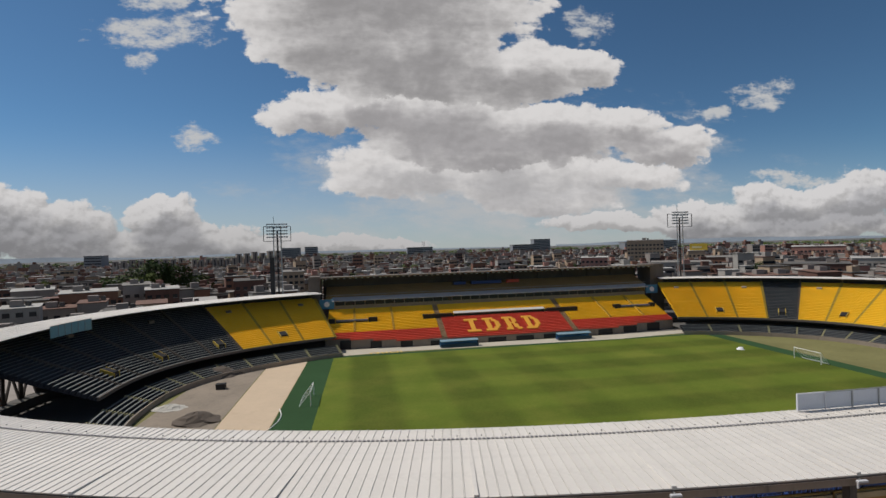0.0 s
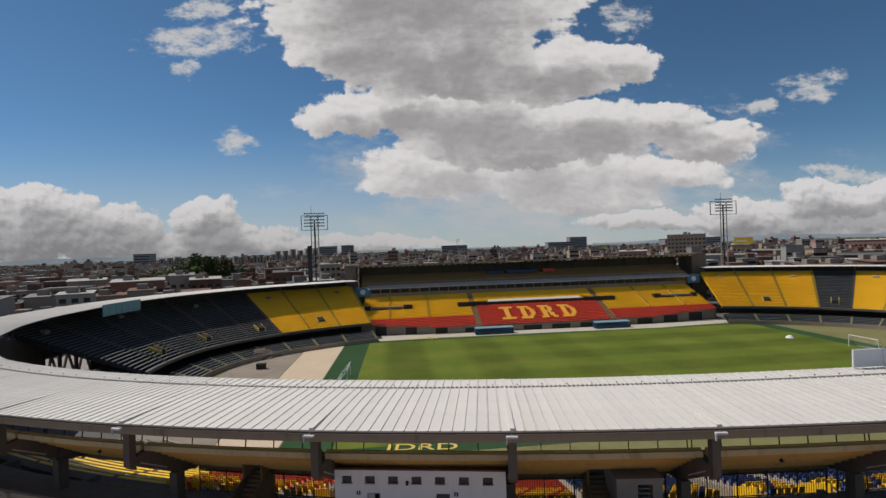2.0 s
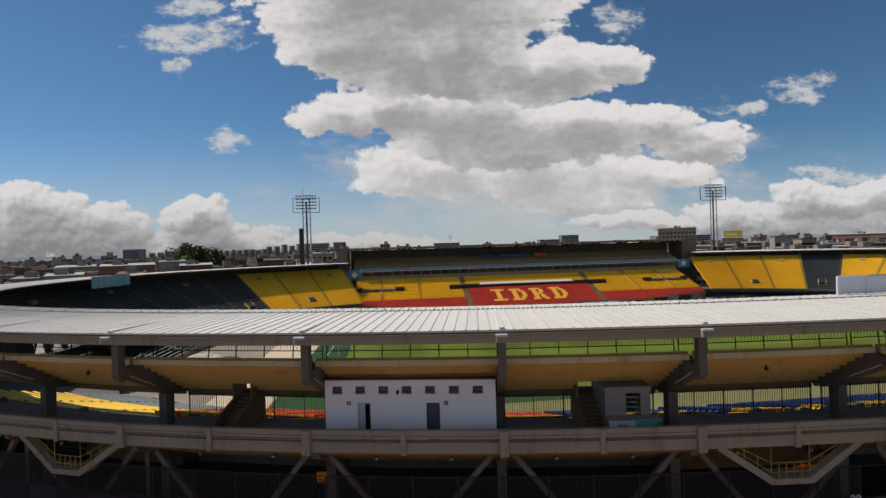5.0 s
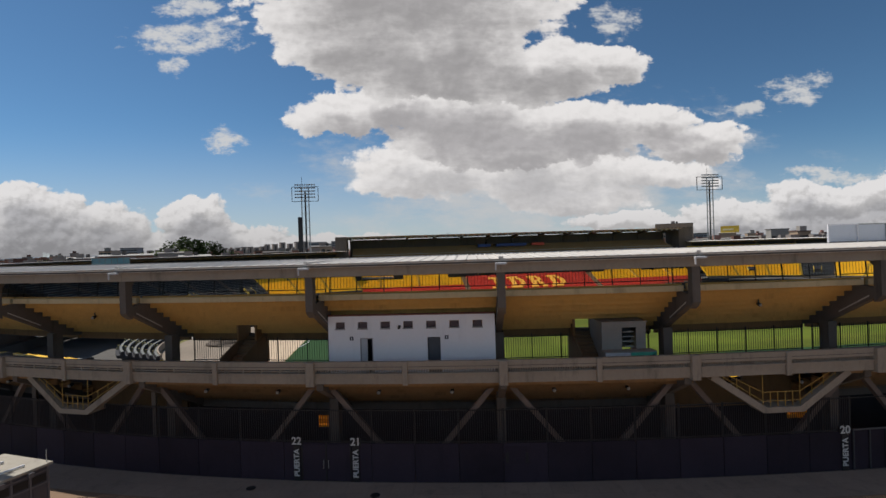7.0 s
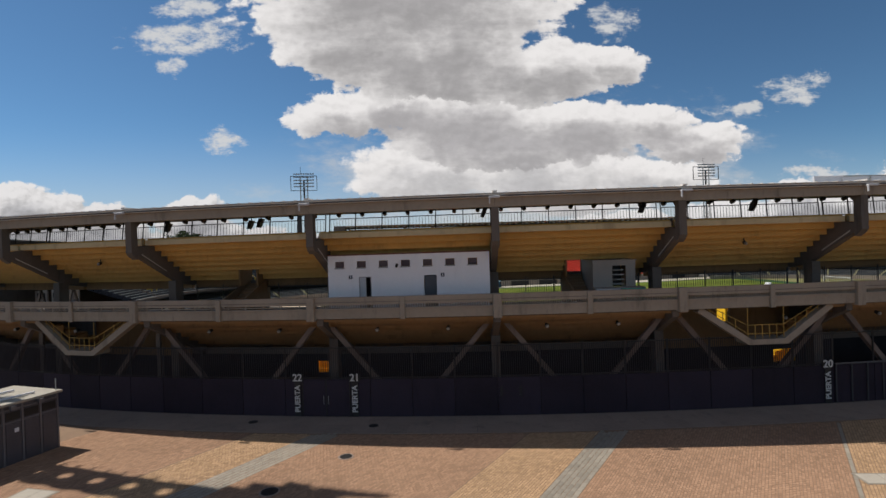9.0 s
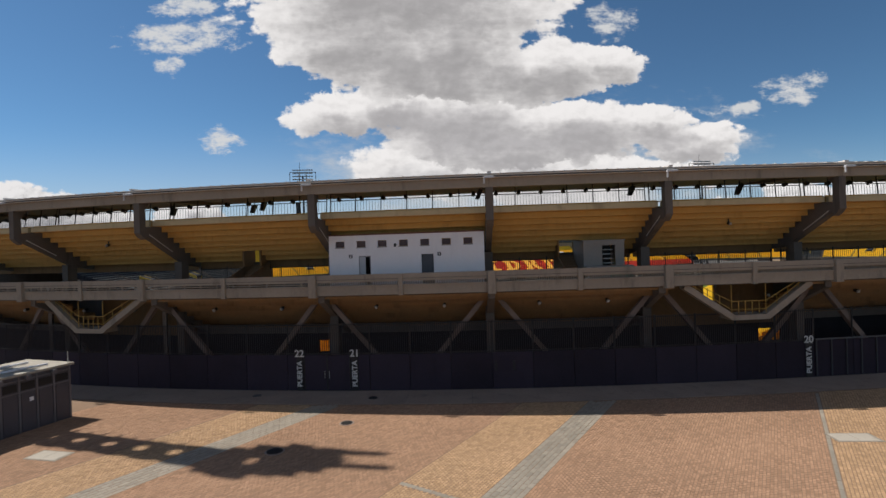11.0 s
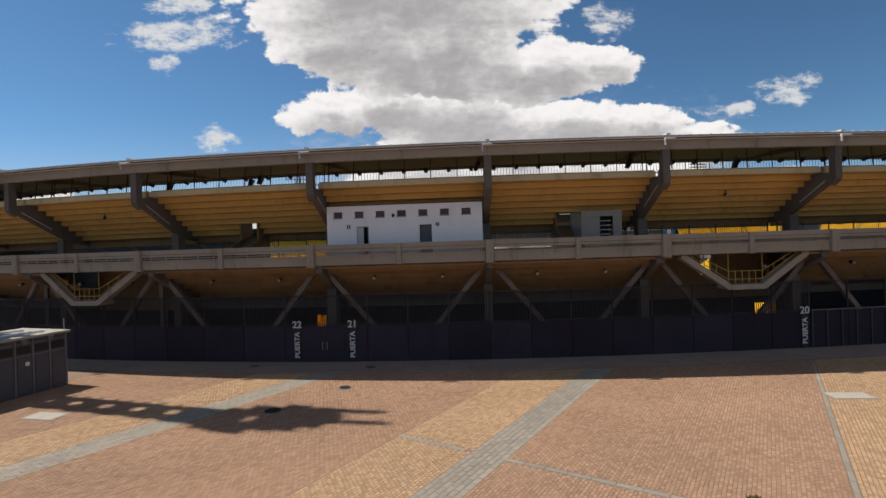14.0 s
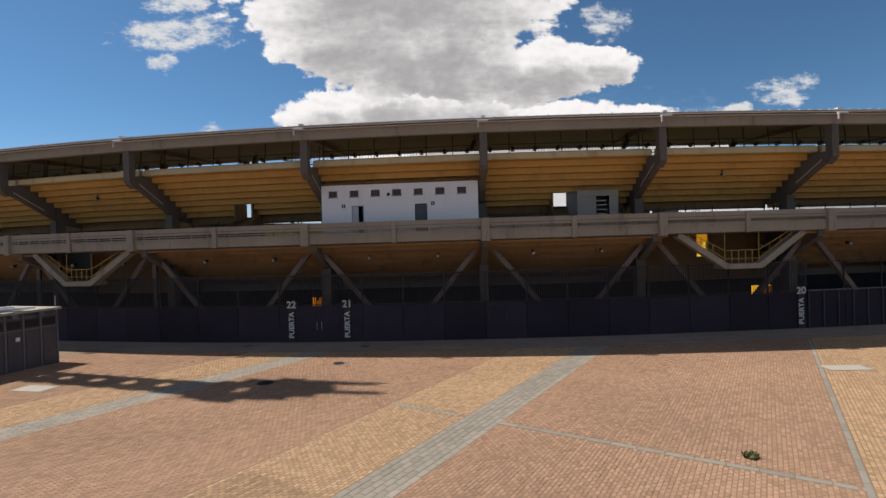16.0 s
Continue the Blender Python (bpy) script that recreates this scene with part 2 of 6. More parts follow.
def grass():
    m = bpy.data.materials.new("mown grass")
    m.use_nodes = True
    g = Net(m.node_tree)
    where = g.n("ShaderNodeTexCoord").outputs["Object"]
    sep = g.n("ShaderNodeSeparateXYZ")
    g.link(where, sep.inputs[0])
    stripe = g.m("SINE", g.m("MULTIPLY", sep.outputs[0], math.pi / 9.0))
    stripe = g.step(stripe, -0.5, 0.5)
    cross = g.step(g.m("SINE", g.m("MULTIPLY", sep.outputs[1], math.pi / 7.0)), -0.6, 0.6)
    fade = g.step(sep.outputs[0], -52, 20, 1.0, 0.25)
    cut = g.m("ADD", g.m("MULTIPLY", stripe, fade), g.m("MULTIPLY", cross, g.m("SUBTRACT", 1.1, fade)))
    patch = g.noise(where, 0.09, 6.0, 0.62)
    fine = g.noise(where, 2.5, 6.0, 0.7)
    tone = g.m("ADD", g.m("MULTIPLY", cut, 0.38), g.m("ADD", g.m("MULTIPLY", g.m("SUBTRACT", patch, 0.5), 0.4), g.m("MULTIPLY", g.m("SUBTRACT", fine, 0.5), 0.7)))
    col = g.scale(g.mix(g.step(patch, 0.4, 0.7), (0.077, 0.104, 0.0125), (0.098, 0.113, 0.017)), g.m("ADD", 0.89, tone))
    p = g.n("ShaderNodeBsdfPrincipled")
    g.link(col, p.inputs["Base Color"])
    p.inputs["Roughness"].default_value = 0.95
    p.inputs["Specular IOR Level"].default_value = 0.15
    out = g.n("ShaderNodeOutputMaterial")
    g.t.links.new(p.outputs[0], out.inputs[0])
    return m


GRASS = grass()
GRASS_DARK = mat("dark turf margin", (0.030, 0.068, 0.028), 0.95, 0, 0.1, 0.25, 0, 0.01, 8, spec=0.1)
GRASS_DRY = mat("dry worn grass", (0.17, 0.16, 0.07), 0.95, 0, 0.08, 0.3, 0.2, 0.02, 6, spec=0.1)

# ---------------------------------------------------------------- mesh writing
WORLD_OF = {}


def base_of(ob):
    return WORLD_OF.get(ob.name, Matrix.Identity(4))


def thing(name, label, category, at=None, group="", kind=""):
    """An Empty at the base of a thing."""
    ob = new(name)
    ob.empty_display_size = 0.3
    m = at if isinstance(at, Matrix) else Matrix.Translation(at or (0, 0, 0))
    ob.matrix_basis = m
    WORLD_OF[ob.name] = m.copy()
    return tagged(ob, label, category, group, kind)


class Geo:
    """Gathers vertices and faces of one mesh."""

    def __init__(self):
        self.v, self.f = [], []

    def add(self, verts, faces):
        k = len(self.v)
        self.v.extend(tuple(p) for p in verts)
        self.f.extend(tuple(i + k for i in face) for face in faces)
        return self

    def box(self, x0, x1, y0, y1, z0, z1):
        return self.hexa([(x0, y0, z0), (x1, y0, z0), (x1, y1, z0), (x0, y1, z0)], [(x0, y0, z1), (x1, y0, z1), (x1, y1, z1), (x0, y1, z1)])

    def hexa(self, low, high):
        return self.add(list(low) + list(high), [(3, 2, 1, 0), (4, 5, 6, 7), (0, 1, 5, 4), (1, 2, 6, 5), (2, 3, 7, 6), (3, 0, 4, 7)])

    def soft(self, x0, x1, y0, y1, z0, z1, b):
        """A box with chamfered upright and upper edges."""
        ring = lambda e, z: [(x0 + e, y0, z), (x1 - e, y0, z), (x1, y0 + e, z), (x1, y1 - e, z), (x1 - e, y1, z), (x0 + e, y1, z), (x0, y1 - e, z), (x0, y0 + e, z)]
        top = [(x + (b if x < (x0 + x1) / 2 else -b), y + (b if y < (y0 + y1) / 2 else -b), z1) for x, y, _ in ring(b, z1)]
        v = ring(b, z0) + ring(b, z1 - b) + top
        f = [tuple(range(7, -1, -1)), tuple(range(16, 24))]
        for i in range(8):
            j = (i + 1) % 8
            f += [(i, j, 8 + j, 8 + i), (8 + i, 8 + j, 16 + j, 16 + i)]
        return self.add(v, f)

    def beam(self, a, b, w, h, up=(0, 0, 1)):
        """A straight bar of section w x h from a to b."""
        a, b = Vector(a), Vector(b)
        d = (b - a).normalized()
        side = d.cross(Vector(up))
        side = side.normalized() if side.length > 1e-4 else Vector((1, 0, 0))
        top = side.cross(d).normalized()
        q = lambda p: [p - side * w / 2 - top * h / 2, p + side * w / 2 - top * h / 2, p + side * w / 2 + top * h / 2, p - side * w / 2 + top * h / 2]
        return self.hexa(q(a), q(b))

    def tube(self, a, b, r, r2=None, n=8):
        a, b = Vector(a), Vector(b)
        d = (b - a).normalized()
        side = d.orthogonal().normalized()
        top = d.cross(side)
        r2 = r if r2 is None else r2
        ring = lambda p, q: [p + (side * math.cos(2 * math.pi * i / n) + top * math.sin(2 * math.pi * i / n)) * q for i in range(n)]
        f = [(i, (i + 1) % n, n + (i + 1) % n, n + i) for i in range(n)] + [tuple(range(n - 1, -1, -1)), tuple(range(n, 2 * n))]
        return self.add(ring(a, r) + ring(b, r2), f)

    def sweep(self, rows):
        """A closed profile carried along stations; rows[i] is the profile at station i."""
        n = len(rows[0])
        v = [p for row in rows for p in row]
        f = [tuple(range(n)), tuple(range(len(v) - 1, len(v) - n - 1, -1))]
        for i in range(len(rows) - 1):
            for j in range(n):
                k = (j + 1) % n
                f.append((i * n + j, (i + 1) * n + j, (i + 1) * n + k, i * n + k))
        return self.add(v, f)

    def sheet(self, rows):
        """An open grid of points."""
        n = len(rows[0])
        v = [p for row in rows for p in row]
        return self.add(v, [(i * n + j, i * n + j + 1, (i + 1) * n + j + 1, (i + 1) * n + j) for i in range(len(rows) - 1) for j in range(n - 1)])

    def mesh(self, name, material, fix=True, smooth=False):
        me = bpy.data.meshes.new(name)
        me.from_pydata(self.v, [], self.f)
        if fix:
            bm = bmesh.new()
            bm.from_mesh(me)
            bmesh.ops.recalc_face_normals(bm, faces=bm.faces)
            bm.to_mesh(me)
            bm.free()
        me.materials.append(material)
        if smooth:
            me.shade_smooth()
        return me


def part(name, geo, material, parent, label="", local=False, kind="", fix=True, at=None):
    """One mesh object under a thing or a part. local: its points are given in the thing's own axes."""
    me = geo if isinstance(geo, bpy.types.Mesh) else geo.mesh(name, material, fix)
    ob = new(name, me)
    ob.parent = parent
    here = base_of(parent)
    if at is not None:
        ob.matrix_basis = at
    if not local:
        ob.matrix_parent_inverse = here.inverted()
    WORLD_OF[ob.name] = (here if local else Matrix.Identity(4)) @ (at or Matrix.Identity(4))
    return tagged(ob, label, kind=kind)


def solid(name, geo, material, label, category, group="", kind="", fix=True):
    """A thing that is one mesh."""
    ob = new(name, geo.mesh(name, material, fix))
    WORLD_OF[ob.name] = Matrix.Identity(4)
    return tagged(ob, label, category, group, kind)


# ---------------------------------------------------------------- the oval
AX, BY, POW = 109.5, 72.3, 2.3
_a = np.linspace(0, 2 * math.pi, 12001)
_c, _s = np.cos(_a), np.sin(_a)
_x, _y = AX * np.sign(_c) * np.abs(_c) ** (2 / POW), BY * np.sign(_s) * np.abs(_s) ** (2 / POW)
_len = np.concatenate([[0], np.cumsum(np.hypot(np.diff(_x), np.diff(_y)))])
ROUND = float(_len[-1])


def rim(s):
    """Place on the outer line, and the way along it."""
    s = s % ROUND
    e = 0.4
    x, y = np.interp(s, _len, _x), np.interp(s, _len, _y)
    x0, y0 = np.interp((s - e) % ROUND, _len, _x), np.interp((s - e) % ROUND, _len, _y)
    x1, y1 = np.interp((s + e) % ROUND, _len, _x), np.interp((s + e) % ROUND, _len, _y)
    t = Vector((x1 - x0, y1 - y0, 0)).normalized()
    return Vector((x, y, 0)), t


def at(s, d, z):
    """Place at arc s, d metres inwards of the outer line, height z."""
    p, t = rim(s)
    return p + Vector((-t.y, t.x, 0)) * d + Vector((0, 0, z))


def stand(s, d, z):
    """Axes there: x along the rim, y inwards, z up."""
    p, t = rim(s)
    n = Vector((-t.y, t.x, 0))
    q = p + n * d
    return Matrix(((t.x, n.x, 0, q.x), (t.y, n.y, 0, q.y), (0, 0, 1, z), (0, 0, 0, 1)))


BAYS = 56
STEP = ROUND / BAYS


SHIFT = {-3: 0.8, -2: 1.0, -1: 0.0, 0: 0.05, 1: 0.35}


def axis(k):
    """Arc of a frame line; the bays are not all of one width."""
    return 406.2 + STEP * k - SHIFT.get(k, 0.6)


def pier_at(k):
    """Arc of the parapet pier and of the braces' meeting point, which stand off the frame line on the bend."""
    return axis(k) + {-1: -0.4, 0: 0.02, 1: 0.25, 2: 0.35}.get(k, -0.6 if k <= -2 else 0.3)


def stations(s0, s1, n):
    return [s0 + (s1 - s0) * i / n for i in range(n + 1)]


def run(geo, s0, s1, profile, n=2):
    """A profile of (d, z) carried along the rim."""
    return geo.sweep([[at(s, d, z) for d, z in profile] for s in stations(s0, s1, n)])

# ---------------------------------------------------------------- ground and field
FIELD_Z = -1.5


def build_ground():
    g = Geo()
    ss = stations(0, ROUND, 240)[:-1]
    rings = [[Vector((p.x * 0.02, p.y * 0.02, FIELD_Z - 0.05)) for p in (at(s, 0, 0) for s in ss)],
             [at(s, 26, FIELD_Z - 0.05) for s in ss], [at(s, 6.0, FIELD_Z - 0.05) for s in ss], [at(s, 5.9, -0.06) for s in ss], [at(s, -30, -0.06) for s in ss]]
    for r in (320, 900, 2200, 4600):
        rings.append([Vector((p.x, p.y, 0)).normalized() * r + Vector((0, 0, -0.06 - r * 0.0005)) for p in (at(s, 0, 0) for s in ss)])
    n = len(ss)
    v = [p for ring in rings for p in ring]
    f = [tuple(range(n))]
    for i in range(len(rings) - 1):
        for j in range(n):
            k = (j + 1) % n
            f.append((i * n + j, i * n + k, (i + 1) * n + k, (i + 1) * n + j))
    g.add(v, f)
    solid("ground", g, ASPHALT, "grey asphalt and earth ground reaching the horizon", "ground", kind="structure")


build_ground()


def slab(name, pts, z0, z1, material, label, category, kind="structure"):
    g = Geo()
    n = len(pts)
    v = [(x, y, z0) for x, y in pts] + [(x, y, z1) for x, y in pts]
    g.add(v, [tuple(range(n)), tuple(range(n, 2 * n))] + [(i, (i + 1) % n, n + (i + 1) % n, n + i) for i in range(n)])
    return solid(name, g, material, label, category, kind=kind)


# worn grass bowl, darker turf margin, playing field, sand strip and building site
slab("ground_infield", [tuple(at(s, 28, 0).xy) for s in stations(0, ROUND, 90)[:-1]], FIELD_Z - 0.05, FIELD_Z - 0.03, GRASS_DRY, "dry worn grass round the playing field", "grass")
slab("turf_margin", [(-57.6, -36), (58.5, -36), (58.5, 37), (-55.3, 37)], FIELD_Z - 0.04, FIELD_Z - 0.01, GRASS_DARK, "dark green turf margin round the playing field", "turf")
slab("playing_field", [(-50.9, -33), (54.3, -33), (54.3, 35.2), (-49.3, 35.2)], FIELD_Z - 0.02, FIELD_Z, GRASS, "mown green football field with faint stripes", "field")
slab("sand_strip", [(-66.0, -36), (-57.8, -36), (-55.4, 36), (-64.4, 31)], FIELD_Z - 0.03, FIELD_Z, SAND, "strip of pale compacted sand beside the field", "sand")
slab("building_site", [(-80.0, -30), (-66.2, -36), (-64.6, 31), (-70, 30), (-77, 16)], FIELD_Z - 0.03, FIELD_Z - 0.01, EARTH, "bare brown earth of a building site", "earth")
slab("running_strip", [(-64, 31.5), (-54, 36.8), (-33, 38.3), (-2, 37.4), (29, 36), (50, 38.5), (64, 30), (66, 33), (52, 43), (16, 42.2), (-20, 43.3), (-36, 45), (-52, 44), (-66, 34)],
     FIELD_Z - 0.03, FIELD_Z + 0.005, mat("pale concrete path", (0.42, 0.38, 0.31), 0.9, 0, 0.3, 0.2, 0.3), "pale concrete path along the main stand", "path")

# a white hose left on the turf margin
hose = Geo()
prev = None
for i in range(13):
    q = i / 12
    p = (-56.9 + 0.9 * math.sin(q * 3.0), -13.5 + q * 9.5, FIELD_Z + 0.05)
    if prev:
        hose.tube(prev, p, 0.09, n=6)
    prev = p
solid("white_hose", hose, mat("white hose", (0.7, 0.7, 0.68), 0.6), "white hose lying in a bow on the turf margin", "hose")


def football_goal(x, face):
    ob = thing("football_goal", "white football goal with a sagging net", "goal", (x, 0, FIELD_Z), "football goals")
    white = mat("white goal paint", (0.75, 0.75, 0.72), 0.4)
    for y in (-3.3, 3.3):
        part("post", Geo().tube((0, y, 0), (0, y, 2.44), 0.07), white, ob, local=True)
        part("stay", Geo().tube((0, y, 2.44), (2.0 * face, y, 0.05), 0.045), white, ob, local=True)
    part("crossbar", Geo().tube((0, -3.35, 2.44), (0, 3.35, 2.44), 0.07), white, ob, local=True)
    part("ground_bar", Geo().tube((2.0 * face, -3.3, 0.05), (2.0 * face, 3.3, 0.05), 0.045), white, ob, local=True)
    net = Geo()
    for i in range(14):
        y = -3.3 + 6.6 * i / 13
        net.beam((0.05 * face, y, 2.4), (2.0 * face, y, 0.05), 0.012, 0.012)
    for i in range(7):
        f = i / 6
        net.beam((2.0 * face * f, -3.3, 2.44 - 2.39 * f), (2.0 * face * f, 3.3, 2.44 - 2.39 * f), 0.012, 0.012)
    part("net", net, white, ob, local=True)


football_goal(-51.6, -1)
football_goal(52.8, 1)

# ---------------------------------------------------------------- roof ring
ROOF_IN, Z_OUT, Z_IN = 9.6, 13.02, 13.1


def main_gap(k):
    p = at(axis(k) + STEP / 2, 0, 0)
    return p.y > 0 and abs(p.x) < 54


def near_bay(k):
    return 318 <= (axis(k) + STEP / 2) % ROUND <= 571


def roof_profile(lift=0.0):
    return [(0.15, Z_OUT + lift), (ROOF_IN * 0.5, (Z_OUT + Z_IN) / 2 + 0.05 + lift), (ROOF_IN, Z_IN + lift), (ROOF_IN, Z_IN - 0.10 + lift), (ROOF_IN * 0.5, (Z_OUT + Z_IN) / 2 - 0.06 + lift), (0.15, Z_OUT - 0.08 + lift)]


def roof_depth(s):
    """The roof is stretched farther in over the end terrace to widen its shade."""
    s = s % ROUND
    f = min(1.0, max(0.0, (s - 196) / 14)) * min(1.0, max(0.0, (354 - s) / 30))
    short = max(0.0, min(1.0, (128 - s) / 12, s / 6)) if s < 140 else 0.0
    return ROOF_IN + 2.3 * f - 4.4 * short


roof = thing("roof_ring", "white metal roof ring round the whole oval", "roof", kind="structure")
# underside colour is kept near-black to paint in the shade below the roof
ROOF_SHADE = mat("shade-dark roof underside", (0.07, 0.065, 0.06), 0.8, 0, 0.3, 0.25)
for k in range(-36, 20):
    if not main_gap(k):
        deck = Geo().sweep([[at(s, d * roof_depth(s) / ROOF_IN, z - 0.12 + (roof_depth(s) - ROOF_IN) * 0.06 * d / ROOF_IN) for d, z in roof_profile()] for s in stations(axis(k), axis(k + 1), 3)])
        part("deck", deck, ROOF_SHADE, roof, "roof bay underside, coloured dark for shade")


def sheet_geo(w):
    """One roof sheet with a raised seam, in local axes: x along the rim, y inwards."""
    g = Geo()
    n = 3
    xs = [-w / 2, -w / 2 + 0.04, -w / 2 + 0.07, w / 2 - 0.012]
    hs = [0.042, 0.042, 0.0, 0.0]
    top, low = [], []
    for i in range(n):
        y = 0.08 + (ROOF_IN - 0.03) * i / (n - 1)
        z = (Z_IN - Z_OUT) * i / (n - 1) + (0.05 if i == 1 else 0)
        shrink = 1 - 0.065 * i / (n - 1)
        top.append([(x * shrink, y, z + h) for x, h in zip(xs, hs)])
        low.append([(x * shrink, y, z - 0.03) for x in xs])
    g.sweep([t + l[::-1] for t, l in zip(top, low)])
    return g


COUNT = 17
sheet_mesh = sheet_geo(STEP / COUNT * 1.004).mesh("roof_sheet", ROOF_WHITE)
rest = Geo()
for k in range(-36, 20):
    if main_gap(k):
        continue
    bay_mesh = sheet_geo((axis(k + 1) - axis(k)) / COUNT).mesh("roof_sheet", ROOF_WHITE) if -5 <= k <= 6 else None
    for i in range(COUNT):
        s = axis(k) + (axis(k + 1) - axis(k)) * (i + 0.5) / COUNT
        if -5 <= k <= 6:
            part("roof_sheet", bay_mesh, None, roof, at=stand(s, 0, Z_OUT))
        else:
            m = stand(s, 0, Z_OUT)
            far = roof_depth(s) / ROOF_IN
            rest.add([m @ Vector((v.co.x, v.co.y * far, v.co.z + (far - 1) * 0.06 * v.co.y)) for v in sheet_mesh.vertices], [tuple(p.vertices) for p in sheet_mesh.polygons])
part("far_roof_sheets", rest, ROOF_WHITE, roof, "pale roof sheets of the far bays", kind="stuff", fix=False)
# ridge cover strips over the frames, and a line of small fixing plates
for k in range(-8, 8):
    part("cover_strip", Geo().hexa([at(axis(k) + o, d, Z_OUT + 0.03) for o, d in ((-0.12, 0.08), (0.12, 0.08), (0.11, ROOF_IN), (-0.11, ROOF_IN))], [at(axis(k) + o, d, Z_OUT + 0.12) for o, d in ((-0.12, 0.08), (0.12, 0.08), (0.11, ROOF_IN), (-0.11, ROOF_IN))]), ROOF_WHITE, roof)
plates = Geo()
for k in range(-5, 7):
    for i in range(34):
        s = axis(k) + (axis(k + 1) - axis(k)) * (i + 0.5) / 34
        plates.hexa([at(s + o, d, Z_IN + 0.02) for o, d in ((-0.1, 7.5), (0.1, 7.5), (0.1, 7.68), (-0.1, 7.68))], [at(s + o, d, Z_IN + 0.085) for o, d in ((-0.1, 7.5), (0.1, 7.5), (0.1, 7.68), (-0.1, 7.68))])
part("fixing_plates", plates, mat("grey fixing plate", (0.25, 0.24, 0.24), 0.6, 0.3), roof, "row of small grey fixing plates", kind="stuff")

# fascia: concrete edge beam and a pale gutter over it
for k in range(-12, 12):
    ob = thing("fascia_beam", "stained grey concrete edge beam under a pale gutter", "edge beam", at(axis(k), 0, 12.3), "roof edge beams", "structure")
    part("beam", run(Geo(), axis(k) + 0.01, axis(k + 1) - 0.01, [(0.4, 12.28), (0.75, 12.28), (0.75, 12.88), (0.4, 12.88)], 3), CONCRETE, ob)
    part("gutter", run(Geo(), axis(k), axis(k + 1), [(0.16, 12.80), (0.38, 12.80), (0.38, 12.94), (0.16, 12.97)], 3), ROOF_WHITE, ob, "pale metal gutter")
far_rim = Geo()
for k in range(-36, 20):
    if not main_gap(k) and not -12 <= k < 12:
        run(far_rim, axis(k), axis(k + 1), [(0.4, 12.3), (0.7, 12.3), (0.7, 12.88), (0.4, 12.88)], 2)
solid("fascia_ring", far_rim, CONCRETE, "grey concrete roof edge of the far bays", "edge beam", kind="structure")

# ---------------------------------------------------------------- far seating
def tier(s0, s1, d0, z0, d1, z1, rows, n=3):
    """Steps from the back (d0, z0) down to the front (d1, z1)."""
    prof = []
    for i in range(rows):
        a, b = d0 + (d1 - d0) * i / rows, d0 + (d1 - d0) * (i + 1) / rows
        z = z0 + (z1 - z0) * (i + 1) / rows
        h = (z0 - z1) / rows
        prof += [(a, z + 0.02), (a + (b - a) * 0.45, z + 0.02), (a + (b - a) * 0.5, z + 0.45 * h), (b, z + 0.45 * h)]
        prof[-2] = (a + (b - a) * 0.5, z + 0.40)
        prof[-1] = (b, z + 0.40)
    prof += [(d1, z1 - 0.25), (d0, z0 - (z0 - z1) / rows - 0.35)]
    return run(Geo(), s0, s1, prof, n)


DULL_YELLOW = mat("dull yellow paint", (0.42, 0.30, 0.05), 0.7)
DARK_TIER = mat("dark navy terrace", (0.026, 0.027, 0.034), 0.8, 0, 0.2, 0.3, 0.3)


def bank_of(s):
    s = s % ROUND
    if 49 < s < 60 or 232 < s < 305:
        return "grey"
    return "yellow"


